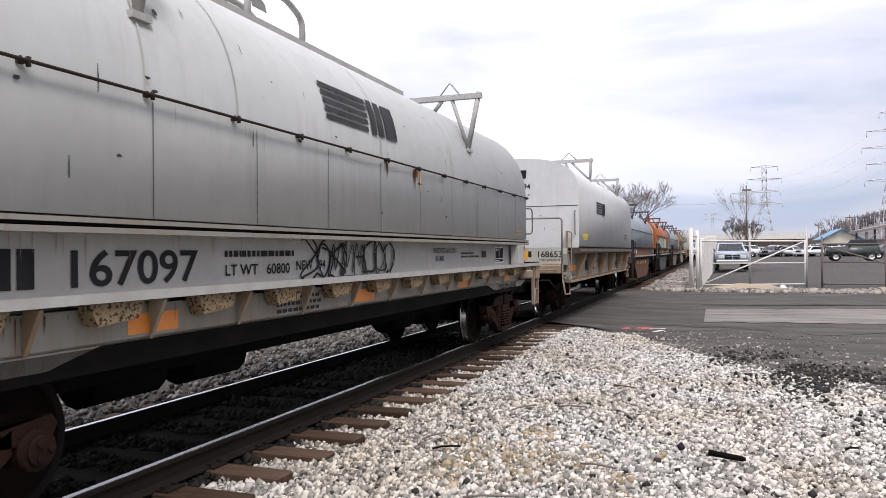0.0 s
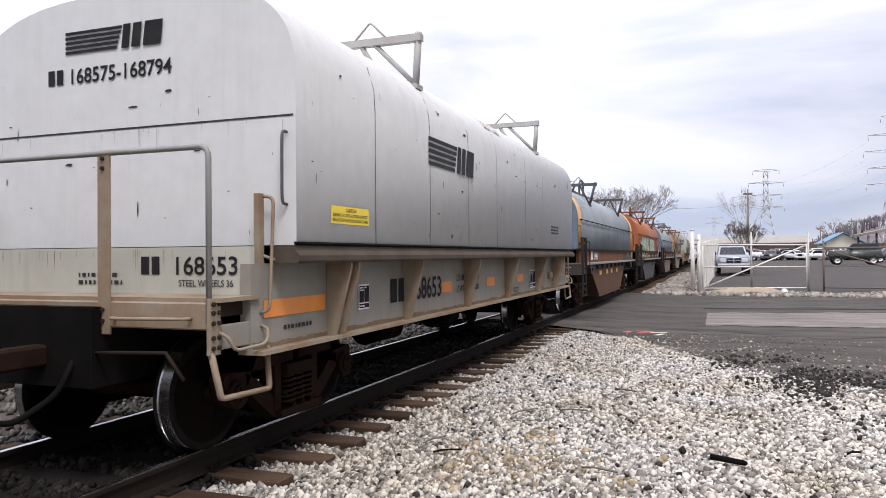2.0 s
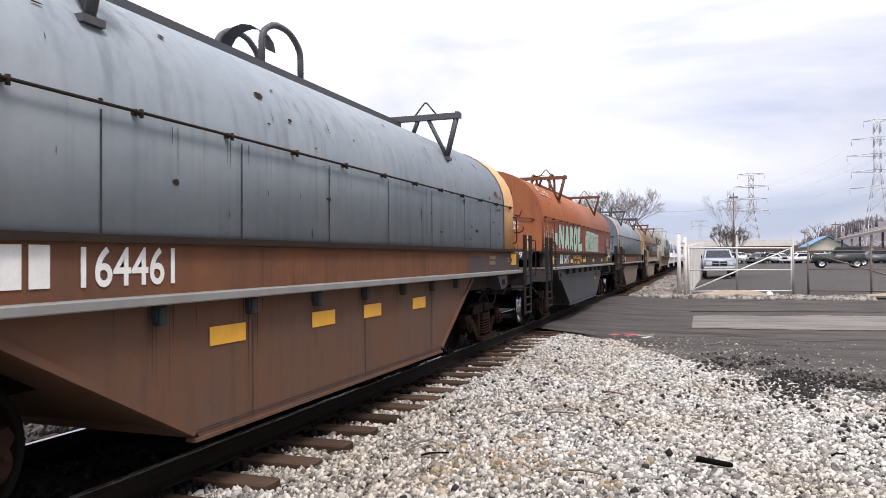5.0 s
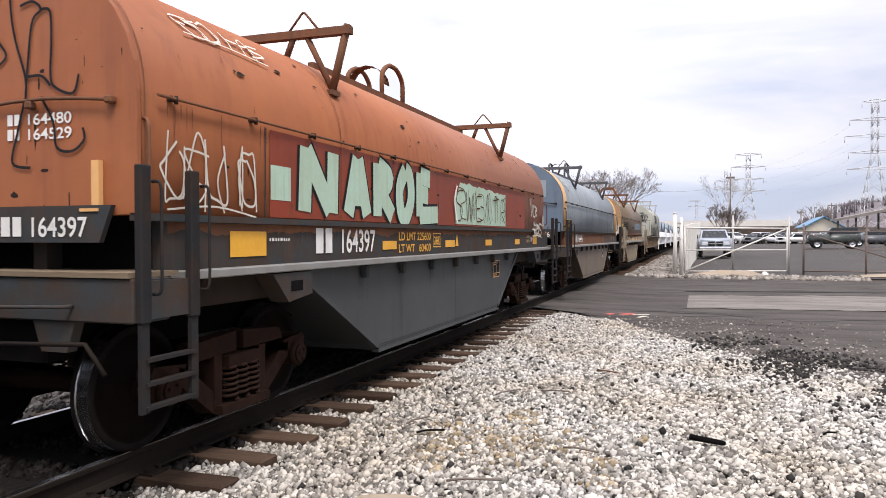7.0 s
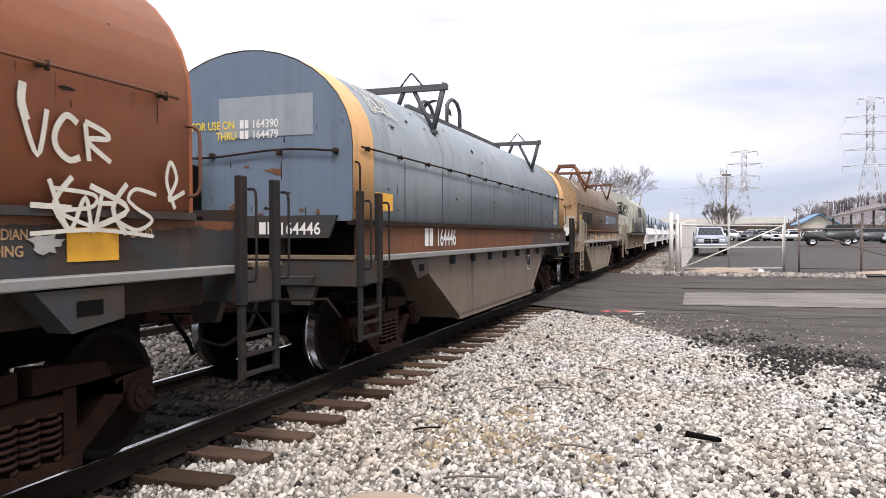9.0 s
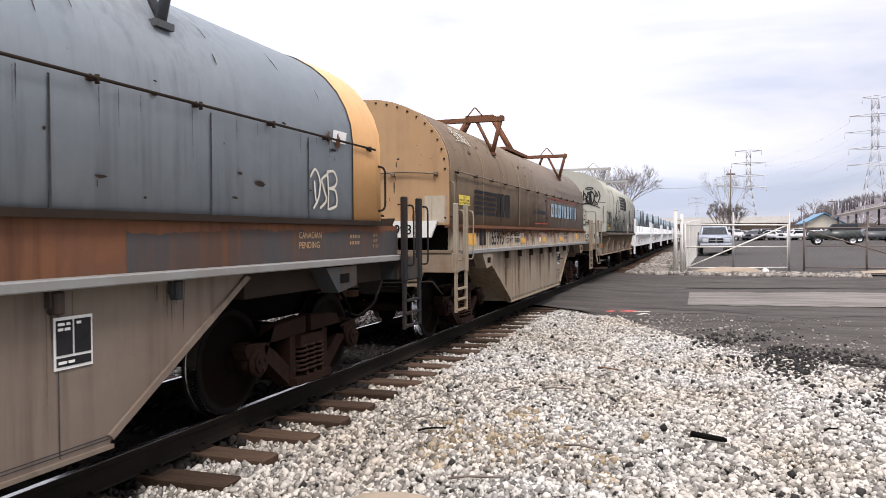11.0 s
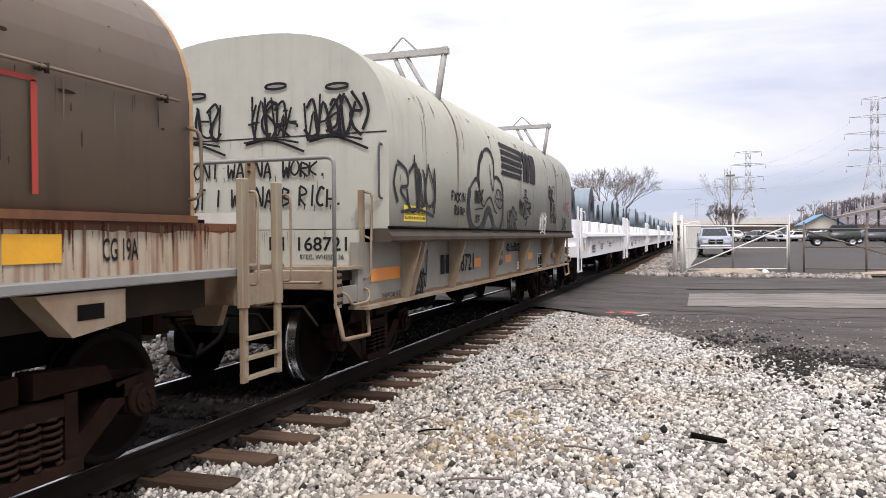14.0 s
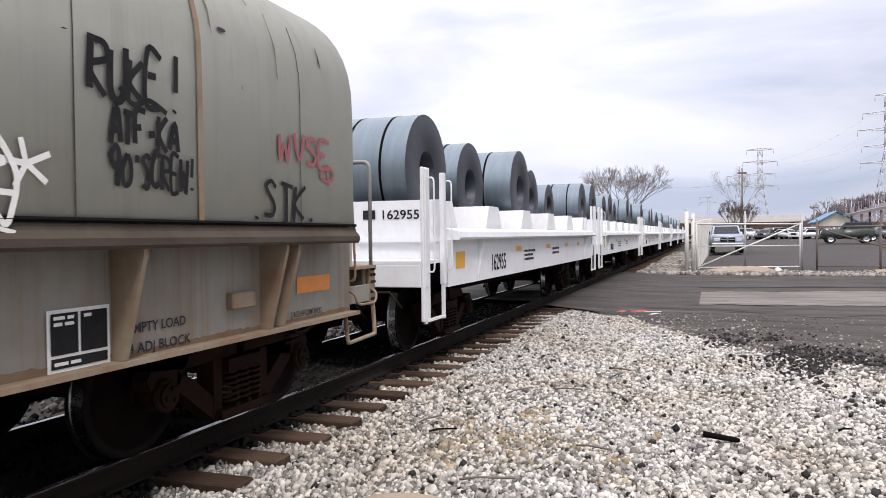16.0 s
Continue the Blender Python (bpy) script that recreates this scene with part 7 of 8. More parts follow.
part("triangle_base", sheet(bmesh.new(), 5.83, 5.97, 1.4, 1.49, SILL), "whitepaint", car, "white painted block below the triangle")
part("chalk_scrawl", scrawl(0.2, 0.95, 3.02, 3.26, on_side(1.30, 2.5, 1.06, off=0.012), 74, 5, 0.012), "chalk", cover, "white chalk scrawl")
number_text(car, "CG 19A", SILL, 11.6, 1.42, 0.14, 0.3, "black")

car, cover, side = box_car(93.82, "warm grey boxy coil car covered in black sprayed tags", dict(cover="warmgrey", sill="sillgrey", flange="tansill", frame="tansill", endwall="warmgrey", z1=2.6, b=1.15, p=2.6, racks=(2.1, 9.1), seams=(0.95, 2.15, 4.5, 5.74, 6.8, 8.2, 9.16, 10.35)))
pl = on_side(1.70, 2.6, 1.15, 2.6, 0.012)
logo(cover, pl, 4.38, 2.52, 2.6, 0.55)
e = flat_y(-0.135)
halo = bmesh.new()
for hx, hz in ((-0.62, 3.13), (0.4, 3.17), (1.13, 3.12)):
    stroke(halo, [(hx + 0.13 * math.cos(q), hz + 0.03 * math.sin(q)) for q in [math.tau * k / 16 for k in range(17)]], 0.028, flat_y(-0.137))
part("tag_halo", halo, "black", cover, "thin sprayed ovals")
for k, (a, b) in enumerate(((-1.0, -0.3), (0.0, 0.68), (0.78, 1.42))):
    part("tag", scrawl(a, b, 2.62, 3.02, e, 81 + k, 5, 0.032), "black", cover, "black sprayed tag")
    tail = stroke(bmesh.new(), smooth_line([(a + 0.02, 2.56), ((a + b) / 2, 2.6), (b + 0.06, 2.46)], 6), 0.026, flat_y(-0.138))
    part("tag_tail", tail, "black", cover, "long sprayed underline")
part("sprayed_words", hand_text("DONT WANNA WORK.", -0.78, 1.02, 2.2, 2.37, e, 0.024, 320, drips=0.8), "black", cover, "black sprayed words with drips")
part("sprayed_words", hand_text("BUT I WANNA B RICH.", -0.82, 1.2, 1.88, 2.08, e, 0.026, 321, drips=0.5), "black", cover, "black sprayed words with drips")
part("tag", scrawl(0.15, 1.15, 1.86, 2.36, pl, 84, 4, 0.05), "slate", cover, "faded black sprayed tag")
part("tag", hand_text("FXCKIN", 1.86, 2.42, 2.0, 2.11, pl, 0.03, 322), "black", cover, "small black sprayed words")
part("tag", hand_text("RAIN!", 1.98, 2.42, 1.82, 1.94, pl, 0.03, 323), "black", cover, "small black sprayed words")
bub = [(2.74, 1.66), (2.6, 2.1), (2.84, 2.32), (3.02, 2.36), (3.12, 2.26), (3.08, 2.5), (3.34, 2.78), (3.66, 2.84), (3.88, 2.7), (3.92, 2.46), (4.1, 2.46), (4.38, 2.36), (4.46, 2.1), (4.4, 1.78), (4.18, 1.62)]
bm = bmesh.new()
stroke(bm, smooth_line(bub, 7), 0.05, pl)
stroke(bm, smooth_line([(3.12, 2.26), (3.2, 2.06), (3.34, 1.98), (3.5, 2.08), (3.72, 2.12), (3.95, 1.94), (4.08, 1.9)], 6), 0.034, on_side(1.70, 2.6, 1.15, 2.6, 0.0135))
stroke(bm, smooth_line([(3.66, 2.62), (3.74, 2.4), (3.86, 2.24), (3.92, 2.46)], 6), 0.03, on_side(1.70, 2.6, 1.15, 2.6, 0.0135))
stroke(bm, smooth_line([(3.95, 2.1), (4.1, 2.27), (4.36, 2.2), (4.42, 2.04), (4.2, 1.98), (3.95, 2.1)], 6), 0.026, on_side(1.70, 2.6, 1.15, 2.6, 0.0145))
stroke(bm, smooth_line([(4.08, 2.22), (4.16, 2.1), (4.2, 2.0)], 4), 0.024, on_side(1.70, 2.6, 1.15, 2.6, 0.015))
stroke(bm, smooth_line([(4.28, 2.22), (4.3, 2.1), (4.32, 2.02)], 4), 0.024, on_side(1.70, 2.6, 1.15, 2.6, 0.015))
stroke(bm, smooth_line([(4.02, 2.12), (4.2, 2.13), (4.4, 2.11)], 4), 0.022, on_side(1.70, 2.6, 1.15, 2.6, 0.0155))
part("bubble_tag", bm, "slate", cover, "large dark bubble outline")
shade = bmesh.new()
stroke(shade, smooth_line([(2.66, 2.2), (2.57, 1.92), (2.7, 1.7), (3.0, 1.62), (3.3, 1.7), (3.46, 1.86), (3.62, 1.94), (3.78, 1.82), (3.92, 1.66), (4.2, 1.6)], 7), 0.13, on_side(1.70, 2.6, 1.15, 2.6, 0.0105))
stroke(shade, smooth_line([(3.06, 2.34), (3.12, 2.6), (3.3, 2.76)], 7), 0.11, on_side(1.70, 2.6, 1.15, 2.6, 0.0105))
part("bubble_shade", shade, "slate", cover, "broad dark sprayed shade")
part("tag", hand_text("IMSIK", 2.84, 3.32, 2.0, 2.2, pl, 0.032, 324, rise=0.04), "black", cover, "small black sprayed letters")
part("tag", stroke(bmesh.new(), smooth_line([(2.9, 1.92), (3.1, 1.94), (3.3, 1.95)], 4), 0.02, pl), "black", cover, "sprayed underline")
part("tag", hand_text(".RTF.", 2.84, 3.2, 1.74, 1.84, pl, 0.026, 325), "black", cover, "small black sprayed letters")
part("tag", hand_text("HOSR", 4.72, 5.4, 1.64, 2.02, pl, 0.035, 326, drips=0.4), "slate", cover, "faded black sprayed tag")
part("tag", hand_text("MOTER", 5.62, 6.5, 1.9, 2.16, pl, 0.04, 327, rise=0.05), "black", cover, "black sprayed tag")
bm = stroke(bmesh.new(), [(6.1 + 0.07 * math.cos(q), 2.33 + 0.05 * math.sin(q)) for q in [math.tau * k / 12 for k in range(13)]], 0.03, pl)
stroke(bm, smooth_line([(5.9, 2.22), (6.1, 2.25), (6.32, 2.21)], 4), 0.024, pl)
stroke(bm, smooth_line([(5.95, 1.86), (6.2, 1.84), (6.05, 1.74)], 4), 0.03, pl)
part("tag", bm, "black", cover, "sprayed ring and dashes over the tag")
part("tag", scrawl(7.3, 7.85, 1.64, 2.0, pl, 92, 4, 0.03), "whitepaint", cover, "white sprayed tag")
star = bmesh.new()
for a in range(5):
    q = 0.5 + math.tau * a / 5
    stroke(star, [(7.92, 1.9), (7.92 + 0.15 * math.cos(q), 1.9 + 0.12 * math.sin(q))], 0.03, on_side(1.70, 2.6, 1.15, 2.6, 0.013 + 0.0004 * a))
part("tag_star", star, "whitepaint", cover, "white sprayed star")
part("tag", hand_text("RUKE", 8.28, 8.82, 2.3, 2.57, pl, 0.042, 328, wild=0.09), "black", cover, "heavy black sprayed tag")
part("tag", stroke(bmesh.new(), smooth_line([(8.5, 2.36), (8.6, 2.28), (8.72, 2.32), (8.86, 2.27)], 5), 0.032, on_side(1.70, 2.6, 1.15, 2.6, 0.015)), "black", cover, "sprayed tail")
part("tag", hand_text("!", 8.84, 9.04, 2.28, 2.62, pl, 0.036, 329), "black", cover, "sprayed exclamation mark")
part("tag", hand_text("ATF-KA", 8.42, 8.96, 2.06, 2.24, pl, 0.034, 330), "black", cover, "black sprayed letters")
part("tag", hand_text("90'SCREW!", 8.42, 9.1, 1.83, 2.03, pl, 0.03, 331), "black", cover, "black sprayed letters")
part("tag", hand_text("WVSE", 10.02, 10.8, 2.12, 2.32, pl, 0.035, 332), "pink", cover, "faded pink-red sprayed tag")
bm = stroke(bmesh.new(), [(10.76 + 0.11 * math.cos(q), 2.06 + 0.06 * math.sin(q)) for q in [math.tau * k / 12 for k in range(13)]], 0.028, pl)
stroke(bm, [(10.76, 2.14), (10.78, 1.97)], 0.026, on_side(1.70, 2.6, 1.15, 2.6, 0.0135))
part("tag", bm, "pink", cover, "faded pink-red sprayed ring")
part("tag", hand_text(".STK.", 9.66, 10.58, 1.68, 1.93, pl, 0.036, 333, wild=0.08), "black", cover, "black sprayed tag")
for y in (2.15, 9.16):
    seam(cover, on_side(1.70, 2.6, 1.15, 2.6, off=0.009), y - 0.02, 0.05, 1.66, 3.6, "tansill", 14, "brown-stained cover rib")
drips(cover, on_side(1.70, 2.6, 1.15, 2.6, 0.0085), 0.1, 11.1, 3.2, 26, 0.3, 1.0, 334, "dirtgrey", (0.01, 0.04), "grey dirt streaks", (0.9, 2.15, 5.7, 8.2, 9.2))
number_text(car, "2 INCH HF COMP SHOES", flat_x(1.479), 0.18, 0.9, 0.05, 0.52, "slate", label="small stencilled words")
number_text(car, "2 INCH HF COMP SHOES", flat_x(1.479), 10.55, 0.9, 0.05, 0.5, "slate", label="small stencilled words")
caution_label(cover, lambda o: on_side(1.70, 2.6, 1.15, 2.6, o), 0.25, 1.72, 0.66, 0.17)
mark(car, flat_y(-0.356), 0.44, 1.42, 0.2, 0.14, "black")
number_text(car, "168721", flat_y(-0.356), 0.74, 1.42, 0.14, 0.6, "black")
number_text(car, "STEEL WHEELS 36", flat_y(-0.356), 0.8, 1.33, 0.05, 0.5, "slate", label="small stencilled words")
mark(car, flat_x(1.478), 2.08, 1.06, 0.4, 0.25, "black")
number_text(car, "68721", flat_x(1.478), 2.76, 1.06, 0.25, 0.82, "black")
for a, b in ((-0.1, 0.68), (3.62, 3.96), (5.5, 5.92), (7.3, 7.72), (10.65, 11.2)):
    patch(car, flat_x(1.478), a, b, 1.09, 1.225, "redorange", label="red-orange reflector sheet")
part("tag", scrawl(1.05, 1.5, 0.9, 1.4, flat_x(1.482), 98, 3, 0.035), "black", car, "small black sprayed tag")
data_plate(car, flat_x(1.478), 8.22, 0.86, 0.42, 0.33)
number_text(car, "EMPTY LOAD", flat_x(1.478), 8.78, 1.0, 0.06, 0.5, "slate", label="small stencilled words")
number_text(car, "4 ADJ BLOCK", flat_x(1.478), 8.78, 0.88, 0.06, 0.55, "slate", label="small stencilled words")
number_text(car, "224200", flat_x(1.478), 4.78, 1.22, 0.09, 0.54, "black", label="stencilled load limit")
number_text(car, "61800", flat_x(1.478), 4.86, 1.07, 0.09, 0.45, "black", label="stencilled light weight")
part("tag", scrawl(5.6, 6.6, 1.30, 1.42, flat_x(1.4795), 99, 6, 0.024), "black", car, "black sprayed tag on the sill")
part("sticker", sheet(bmesh.new(), 6.35, 6.62, 0.94, 1.08, flat_x(1.479)), "whitepaint", car, "small white paper sticker")
bars(car, flat_x(1.482), 6.38, 0.96, 0.2, 0.1, 4, "slate", 101)
part("lock_box", bx(1.46, 1.53, 9.72, 10.0, 1.05, 1.17, bevel=0.01), "tansill", car, "small riveted box")

LOADS = (((0.86, 1.3, 0), (0.78, 1.2, 0), (0.82, 1.9, 0), (0.72, 1.3, 0), (0.62, 1.2, 0)), ((0.8, 1.3, 0), (0.86, 1.3, 0), (0.7, 1.5, 0), (0.8, 1.4, 0), (0.66, 1.2, 0)))
for i in range(7):
    car = open_car(108.46 + 14.35 * i, LOADS[i % 2], "clean white open coil car loaded with bare steel coils")
    if i == 0:
        number_text(car, "162955", flat_x(1.526), 1.55, 1.02, 0.25, 0.86, "black")
    else:
        bars(car, flat_x(1.526), 1.55, 1.02, 0.8, 0.36, 1, "black", 130 + i)
    for a in (-0.1, 3.1, 5.6, 7.6, 9.2):
        patch(car, flat_x(1.526), a, a + 0.38, 1.12 if a < 0 else 1.28, 1.34 if a < 0 else 1.36, "yellow")
    if i == 0:
        mark(car, flat_y(-0.45), 0.35, 1.78, 0.2, 0.12, "black")
        number_text(car, "162955", flat_y(-0.45), 0.6, 1.78, 0.12, 0.55, "black")
    bars(car, flat_x(1.526), 3.7, 1.1, 0.9, 0.22, 3, "slate", 110 + i)
    bars(car, flat_x(1.526), 6.2, 1.15, 0.8, 0.18, 2, "slate", 120 + i)


# ---- fence, yard and distance ----
def chain_link(bm, a, b, h, z0, pitch=0.22, r=0.0011):
    """Diagonal wires between two posts."""
    a, b = Vector(a), Vector(b)
    n = int((b - a).length / pitch)
    k = int(h / pitch)
    for i in range(-k, n):
        for s in (0, 1):
            p0, p1 = max(i, 0), min(i + k, n)
            if p1 <= p0:
                continue
            za, zb = (p0 - i) * pitch, (p1 - i) * pitch
            if s:
                za, zb = h - za, h - zb
            pa, pb = a.lerp(b, p0 / n), a.lerp(b, p1 / n)
            rod(bm, (pa.x, pa.y, z0 + za), (pb.x, pb.y, z0 + zb), r, 3)
    return bm


def gate_post():
    t = thing("gate_post", "twin white painted steel gate post on rubble", "gate post")
    part("post", rod(bmesh.new(), (-0.98, 34.2, -0.1), (-0.98, 34.2, 2.76), 0.085, 12), "fence", t)
    part("post", rod(bmesh.new(), (-0.72, 34.25, -0.1), (-0.72, 34.25, 2.6), 0.075, 12), "fence", t)
    part("cap", rod(bmesh.new(), (-0.98, 34.2, 2.76), (-0.98, 34.2, 2.8), 0.1, 12, 0.04), "fence", t)
    for z in (0.5, 1.6, 2.3):
        bm = bmesh.new()
        box(bm, -0.98, -0.72, 34.17, 34.27, z, z + 0.06)
        part("hinge_strap", bm, "pipe", t, "galvanised hinge strap")


gate_post()


def gate(name, x0, x1, y0, y1, z0, z1, flip, label, material, mid):
    t = thing(name, label, "gate")
    zb = 0.18
    L = lambda k, z: (x0 + (x1 - x0) * k, y0 + (y1 - y0) * k, z)
    part("top_rail", rod(bmesh.new(), L(0, z0), L(1, z1), 0.035, 8), material, t)
    part("bottom_rail", rod(bmesh.new(), L(0, zb), L(1, zb), 0.03, 8), material, t)
    part("mid_rail", rod(bmesh.new(), L(0, mid), L(1, mid), 0.025, 8), material, t)
    part("upright", rod(bmesh.new(), L(0, zb - 0.1), L(0, z0 + 0.05), 0.035, 8), material, t)
    part("upright", rod(bmesh.new(), L(1, zb - 0.1), L(1, z1 + 0.05), 0.035, 8), material, t)
    part("brace", rod(bmesh.new(), L(0, z0 - 0.05 if flip else zb), L(1, zb + 0.1 if flip else z1), 0.032, 8), material, t, "diagonal pipe brace")
    part("wire_mesh", chain_link(bmesh.new(), L(0, 0), L(1, 0), min(z0, z1) - zb, zb), "pipe", t, "thin chain-link wire")


gate("yard_gate", -0.58, 3.78, 35.0, 36.5, 2.14, 2.10, False, "closed pale pipe-frame chain-link gate with a diagonal brace", "fence", 1.13)
gate("yard_gate", 4.48, 9.4, 36.7, 36.8, 1.95, 1.95, True, "closed rusty pipe-frame chain-link gate with a diagonal brace", "pipedark", 1.15)
for x, y, h, m2 in ((1.56, 38.0, 2.76, "pipe"), (3.85, 36.5, 2.66, "pipe"), (4.48, 36.7, 2.28, "pipedark"), (6.98, 36.75, 2.05, "pipedark"), (9.4, 36.8, 2.3, "pipedark")):
    p = solo("fence_post", rod(bmesh.new(), (0, 0, -0.15), (0, 0, h), 0.045, 10), m2, "weathered steel pipe fence post", "fence post", m=pose(x, y, 0, 0, 0, 0))
bm = chain_link(bmesh.new(), (9.4, 36.8, 0), (24, 37.5, 0), 1.9, 0.15, 0.25)
f = thing("yard_fence", "rusty chain-link yard fence", "fence")
part("wire_mesh", bm, "pipe", f)
part("top_rail", rod(bmesh.new(), (9.4, 36.8, 2.05), (24, 37.5, 2.05), 0.03, 8), "pipedark", f)
for i in range(6):
    part("post", rod(bmesh.new(), (9.4 + 2.9 * i, 36.8 + 0.14 * i, -0.1), (9.4 + 2.9 * i, 36.8 + 0.14 * i, 2.1), 0.04, 8), "pipedark", f)

# white slat fence running back from the gate
f = thing("slat_fence", "white upright slat fence beside the track", "fence")
for i in range(15):
    y = 36.0 + 1.7 * i
    x = -0.60 + 0.72 * (y - 36) / 24
    z = ground_z(x, y)
    part("slat", bx(x - 0.06, x + 0.06, y - 0.35, y + 0.35, z - 0.1, z + 2.25, bevel=0.02), "fence", f)
part("top_rail", rod(bmesh.new(), (-0.6, 36, 2.2), (0.14, 61, 2.5), 0.04, 6), "fence", f)

# dirt heaps along the gate
bm = bmesh.new()
bmesh.ops.create_icosphere(bm, subdivisions=3, radius=1.0)
for v in bm.verts:
    v.co = Vector((v.co.x * 1.6, v.co.y * 0.8, v.co.z * 0.3)) * (1 + 0.25 * noise.noise(v.co * 2))
solo("dirt_heap", bm, "dirt", "low pale dirt heap at the foot of the gate", "dirt heap", m=pose(1.3, 35.2, -0.06))
bm = bmesh.new()
bmesh.ops.create_icosphere(bm, subdivisions=3, radius=1.0)
for v in bm.verts:
    v.co = Vector((v.co.x * 2.2, v.co.y * 0.9, v.co.z * 0.22)) * (1 + 0.25 * noise.noise(v.co * 2))
solo("dirt_heap", bm, "dirt", "low pale dirt heap beside the rusty gate", "dirt heap", m=pose(8.6, 36.0, -0.04))
bm = bmesh.new()
bmesh.ops.create_icosphere(bm, subdivisions=2, radius=0.16)
for v in bm.verts:
    v.co *= 1 + 0.3 * noise.noise(v.co * 5)
solo("white_rock", bm, "fence", "white rock lying by the gate", "rock", m=pose(2.75, 35.0, 0.06))


# ---- vehicles ----
M["carwhite"] = mat("white_car_paint", (0.7, 0.7, 0.7), 0.3, second=(0.6, 0.6, 0.6), amount=0.3, scale=1)
M["carsilver"] = mat("silver_blue_car_paint", (0.34, 0.38, 0.44), 0.3, metal=0.4, second=(0.28, 0.32, 0.37), amount=0.3, scale=1)
M["cargreen"] = mat("dark_green_car_paint", (0.035, 0.045, 0.04), 0.35, second=(0.05, 0.055, 0.05), amount=0.4, scale=1)
M["cargrey"] = mat("dark_grey_car_paint", (0.07, 0.075, 0.085), 0.35, second=(0.09, 0.09, 0.1), amount=0.4, scale=1)
M["tyre"] = mat("black_rubber", (0.018, 0.018, 0.018), 0.85, second=(0.03, 0.03, 0.03), amount=0.4, scale=8)
M["chrome"] = mat("bright_chrome", (0.65, 0.66, 0.68), 0.15, metal=1.0, second=(0.5, 0.5, 0.5), amount=0.2, scale=6)
M["lens"] = mat("clear_headlight_lens", (0.6, 0.62, 0.65), 0.1, second=(0.5, 0.5, 0.5), amount=0.2, scale=6)


def car_wheel(parent, x, y, r=0.38, w=0.24):
    t = part("wheel", lathe(bmesh.new(), [(r * 0.6, -w / 2), (r * 0.96, -w / 2), (r, -w / 3), (r, w / 3), (r * 0.96, w / 2), (r * 0.6, w / 2)], 20), "tyre", parent, "black tyre")
    t.matrix_basis = pose(x, y, r)
    part("rim", lathe(bmesh.new(), [(0.001, w * 0.42), (r * 0.25, w * 0.42), (r * 0.6, w * 0.35), (r * 0.62, w / 2)], 16), "chrome", t, "bright wheel rim")
    part("rim", lathe(bmesh.new(), [(0.001, -w * 0.42), (r * 0.25, -w * 0.42), (r * 0.6, -w * 0.35), (r * 0.62, -w / 2)], 16), "chrome", t, "bright wheel rim")


def vehicle(kind, m, paint, label, category):
    """A vehicle nosing along -y at the origin, half-width hw; kind gives its side outline."""
    t = thing("parked_" + category, label, category, m)
    if kind == "pickup":
        body = [(-2.7, 0.45), (-2.75, 0.75), (-2.68, 1.08), (-1.35, 1.2), (0.5, 1.22), (2.75, 1.22), (2.8, 0.6), (2.7, 0.5)]
        cabin, hw, h, L = [(-1.45, 1.18), (-0.7, 1.78), (0.65, 1.8), (0.85, 1.18)], 0.98, 1.8, 1.72
    elif kind == "suv":
        body = [(-2.3, 0.4), (-2.35, 0.75), (-2.25, 1.0), (-1.1, 1.1), (2.25, 1.1), (2.3, 0.5), (2.2, 0.4)]
        cabin, hw, h, L = [(-1.2, 1.08), (-0.5, 1.65), (1.9, 1.66), (2.2, 1.08)], 0.92, 1.66, 1.45
    elif kind == "jeep":
        body = [(-2.0, 0.5), (-2.05, 0.8), (-1.95, 1.12), (-0.5, 1.2), (1.9, 1.2), (1.95, 0.6), (1.85, 0.5)]
        cabin, hw, h, L = [(-0.65, 1.18), (-0.2, 1.76), (1.75, 1.78), (1.86, 1.18)], 0.9, 1.78, 1.3
    else:
        body = [(-2.2, 0.32), (-2.25, 0.6), (-2.1, 0.82), (-1.0, 0.93), (1.6, 0.95), (2.2, 0.9), (2.25, 0.5), (2.15, 0.32)]
        cabin, hw, h, L = [(-1.1, 0.9), (-0.35, 1.4), (0.9, 1.42), (1.65, 0.93)], 0.88, 1.42, 1.38
    bm = slab(bmesh.new(), body, -hw, hw)
    bmesh.ops.bevel(bm, geom=bm.edges[:], offset=0.07, segments=3, affect="EDGES")
    for f2 in bm.faces:
        f2.smooth = True
    b = part("body", bm, paint, t, "painted body shell")
    bm = slab(bmesh.new(), cabin, -hw * 0.9, hw * 0.9)
    for v in bm.verts:
        if v.co.z > h - 0.2:
            v.co.x *= 0.86
    part("cabin", bm, paint, t, "cab with roof and pillars")
    (y0, z0), (y1, z1), (y2, z2), (y3, z3) = cabin
    sc = lambda z: hw * 0.9 * (1 - 0.14 * (z - z0) / (z1 - z0))
    g = lambda k, a, c: a + (c - a) * k
    za, zb = g(0.12, z0, z1), g(0.9, z0, z1)
    ya, yb = g(0.12, y0, y1), g(0.9, y0, y1)
    bm = bmesh.new()
    bm.faces.new([bm.verts.new(q) for q in ((-sc(za) * 0.9, ya - 0.02, za), (sc(za) * 0.9, ya - 0.02, za), (sc(zb) * 0.88, yb - 0.02, zb), (-sc(zb) * 0.88, yb - 0.02, zb))])
    part("windshield", bm, GLASS, t, "dark windshield")
    for s in (-1, 1):
        bm = bmesh.new()
        yr0, yr1 = g(0.14, y3, y2), g(0.88, y3, y2)
        bm.faces.new([bm.verts.new(q) for q in ((s * (sc(za) + 0.012), ya + 0.15, za), (s * (sc(za) + 0.012), yr0 - 0.1, za), (s * (sc(zb) + 0.012), yr1 - 0.08, zb), (s * (sc(zb) + 0.012), yb + 0.1, zb))])
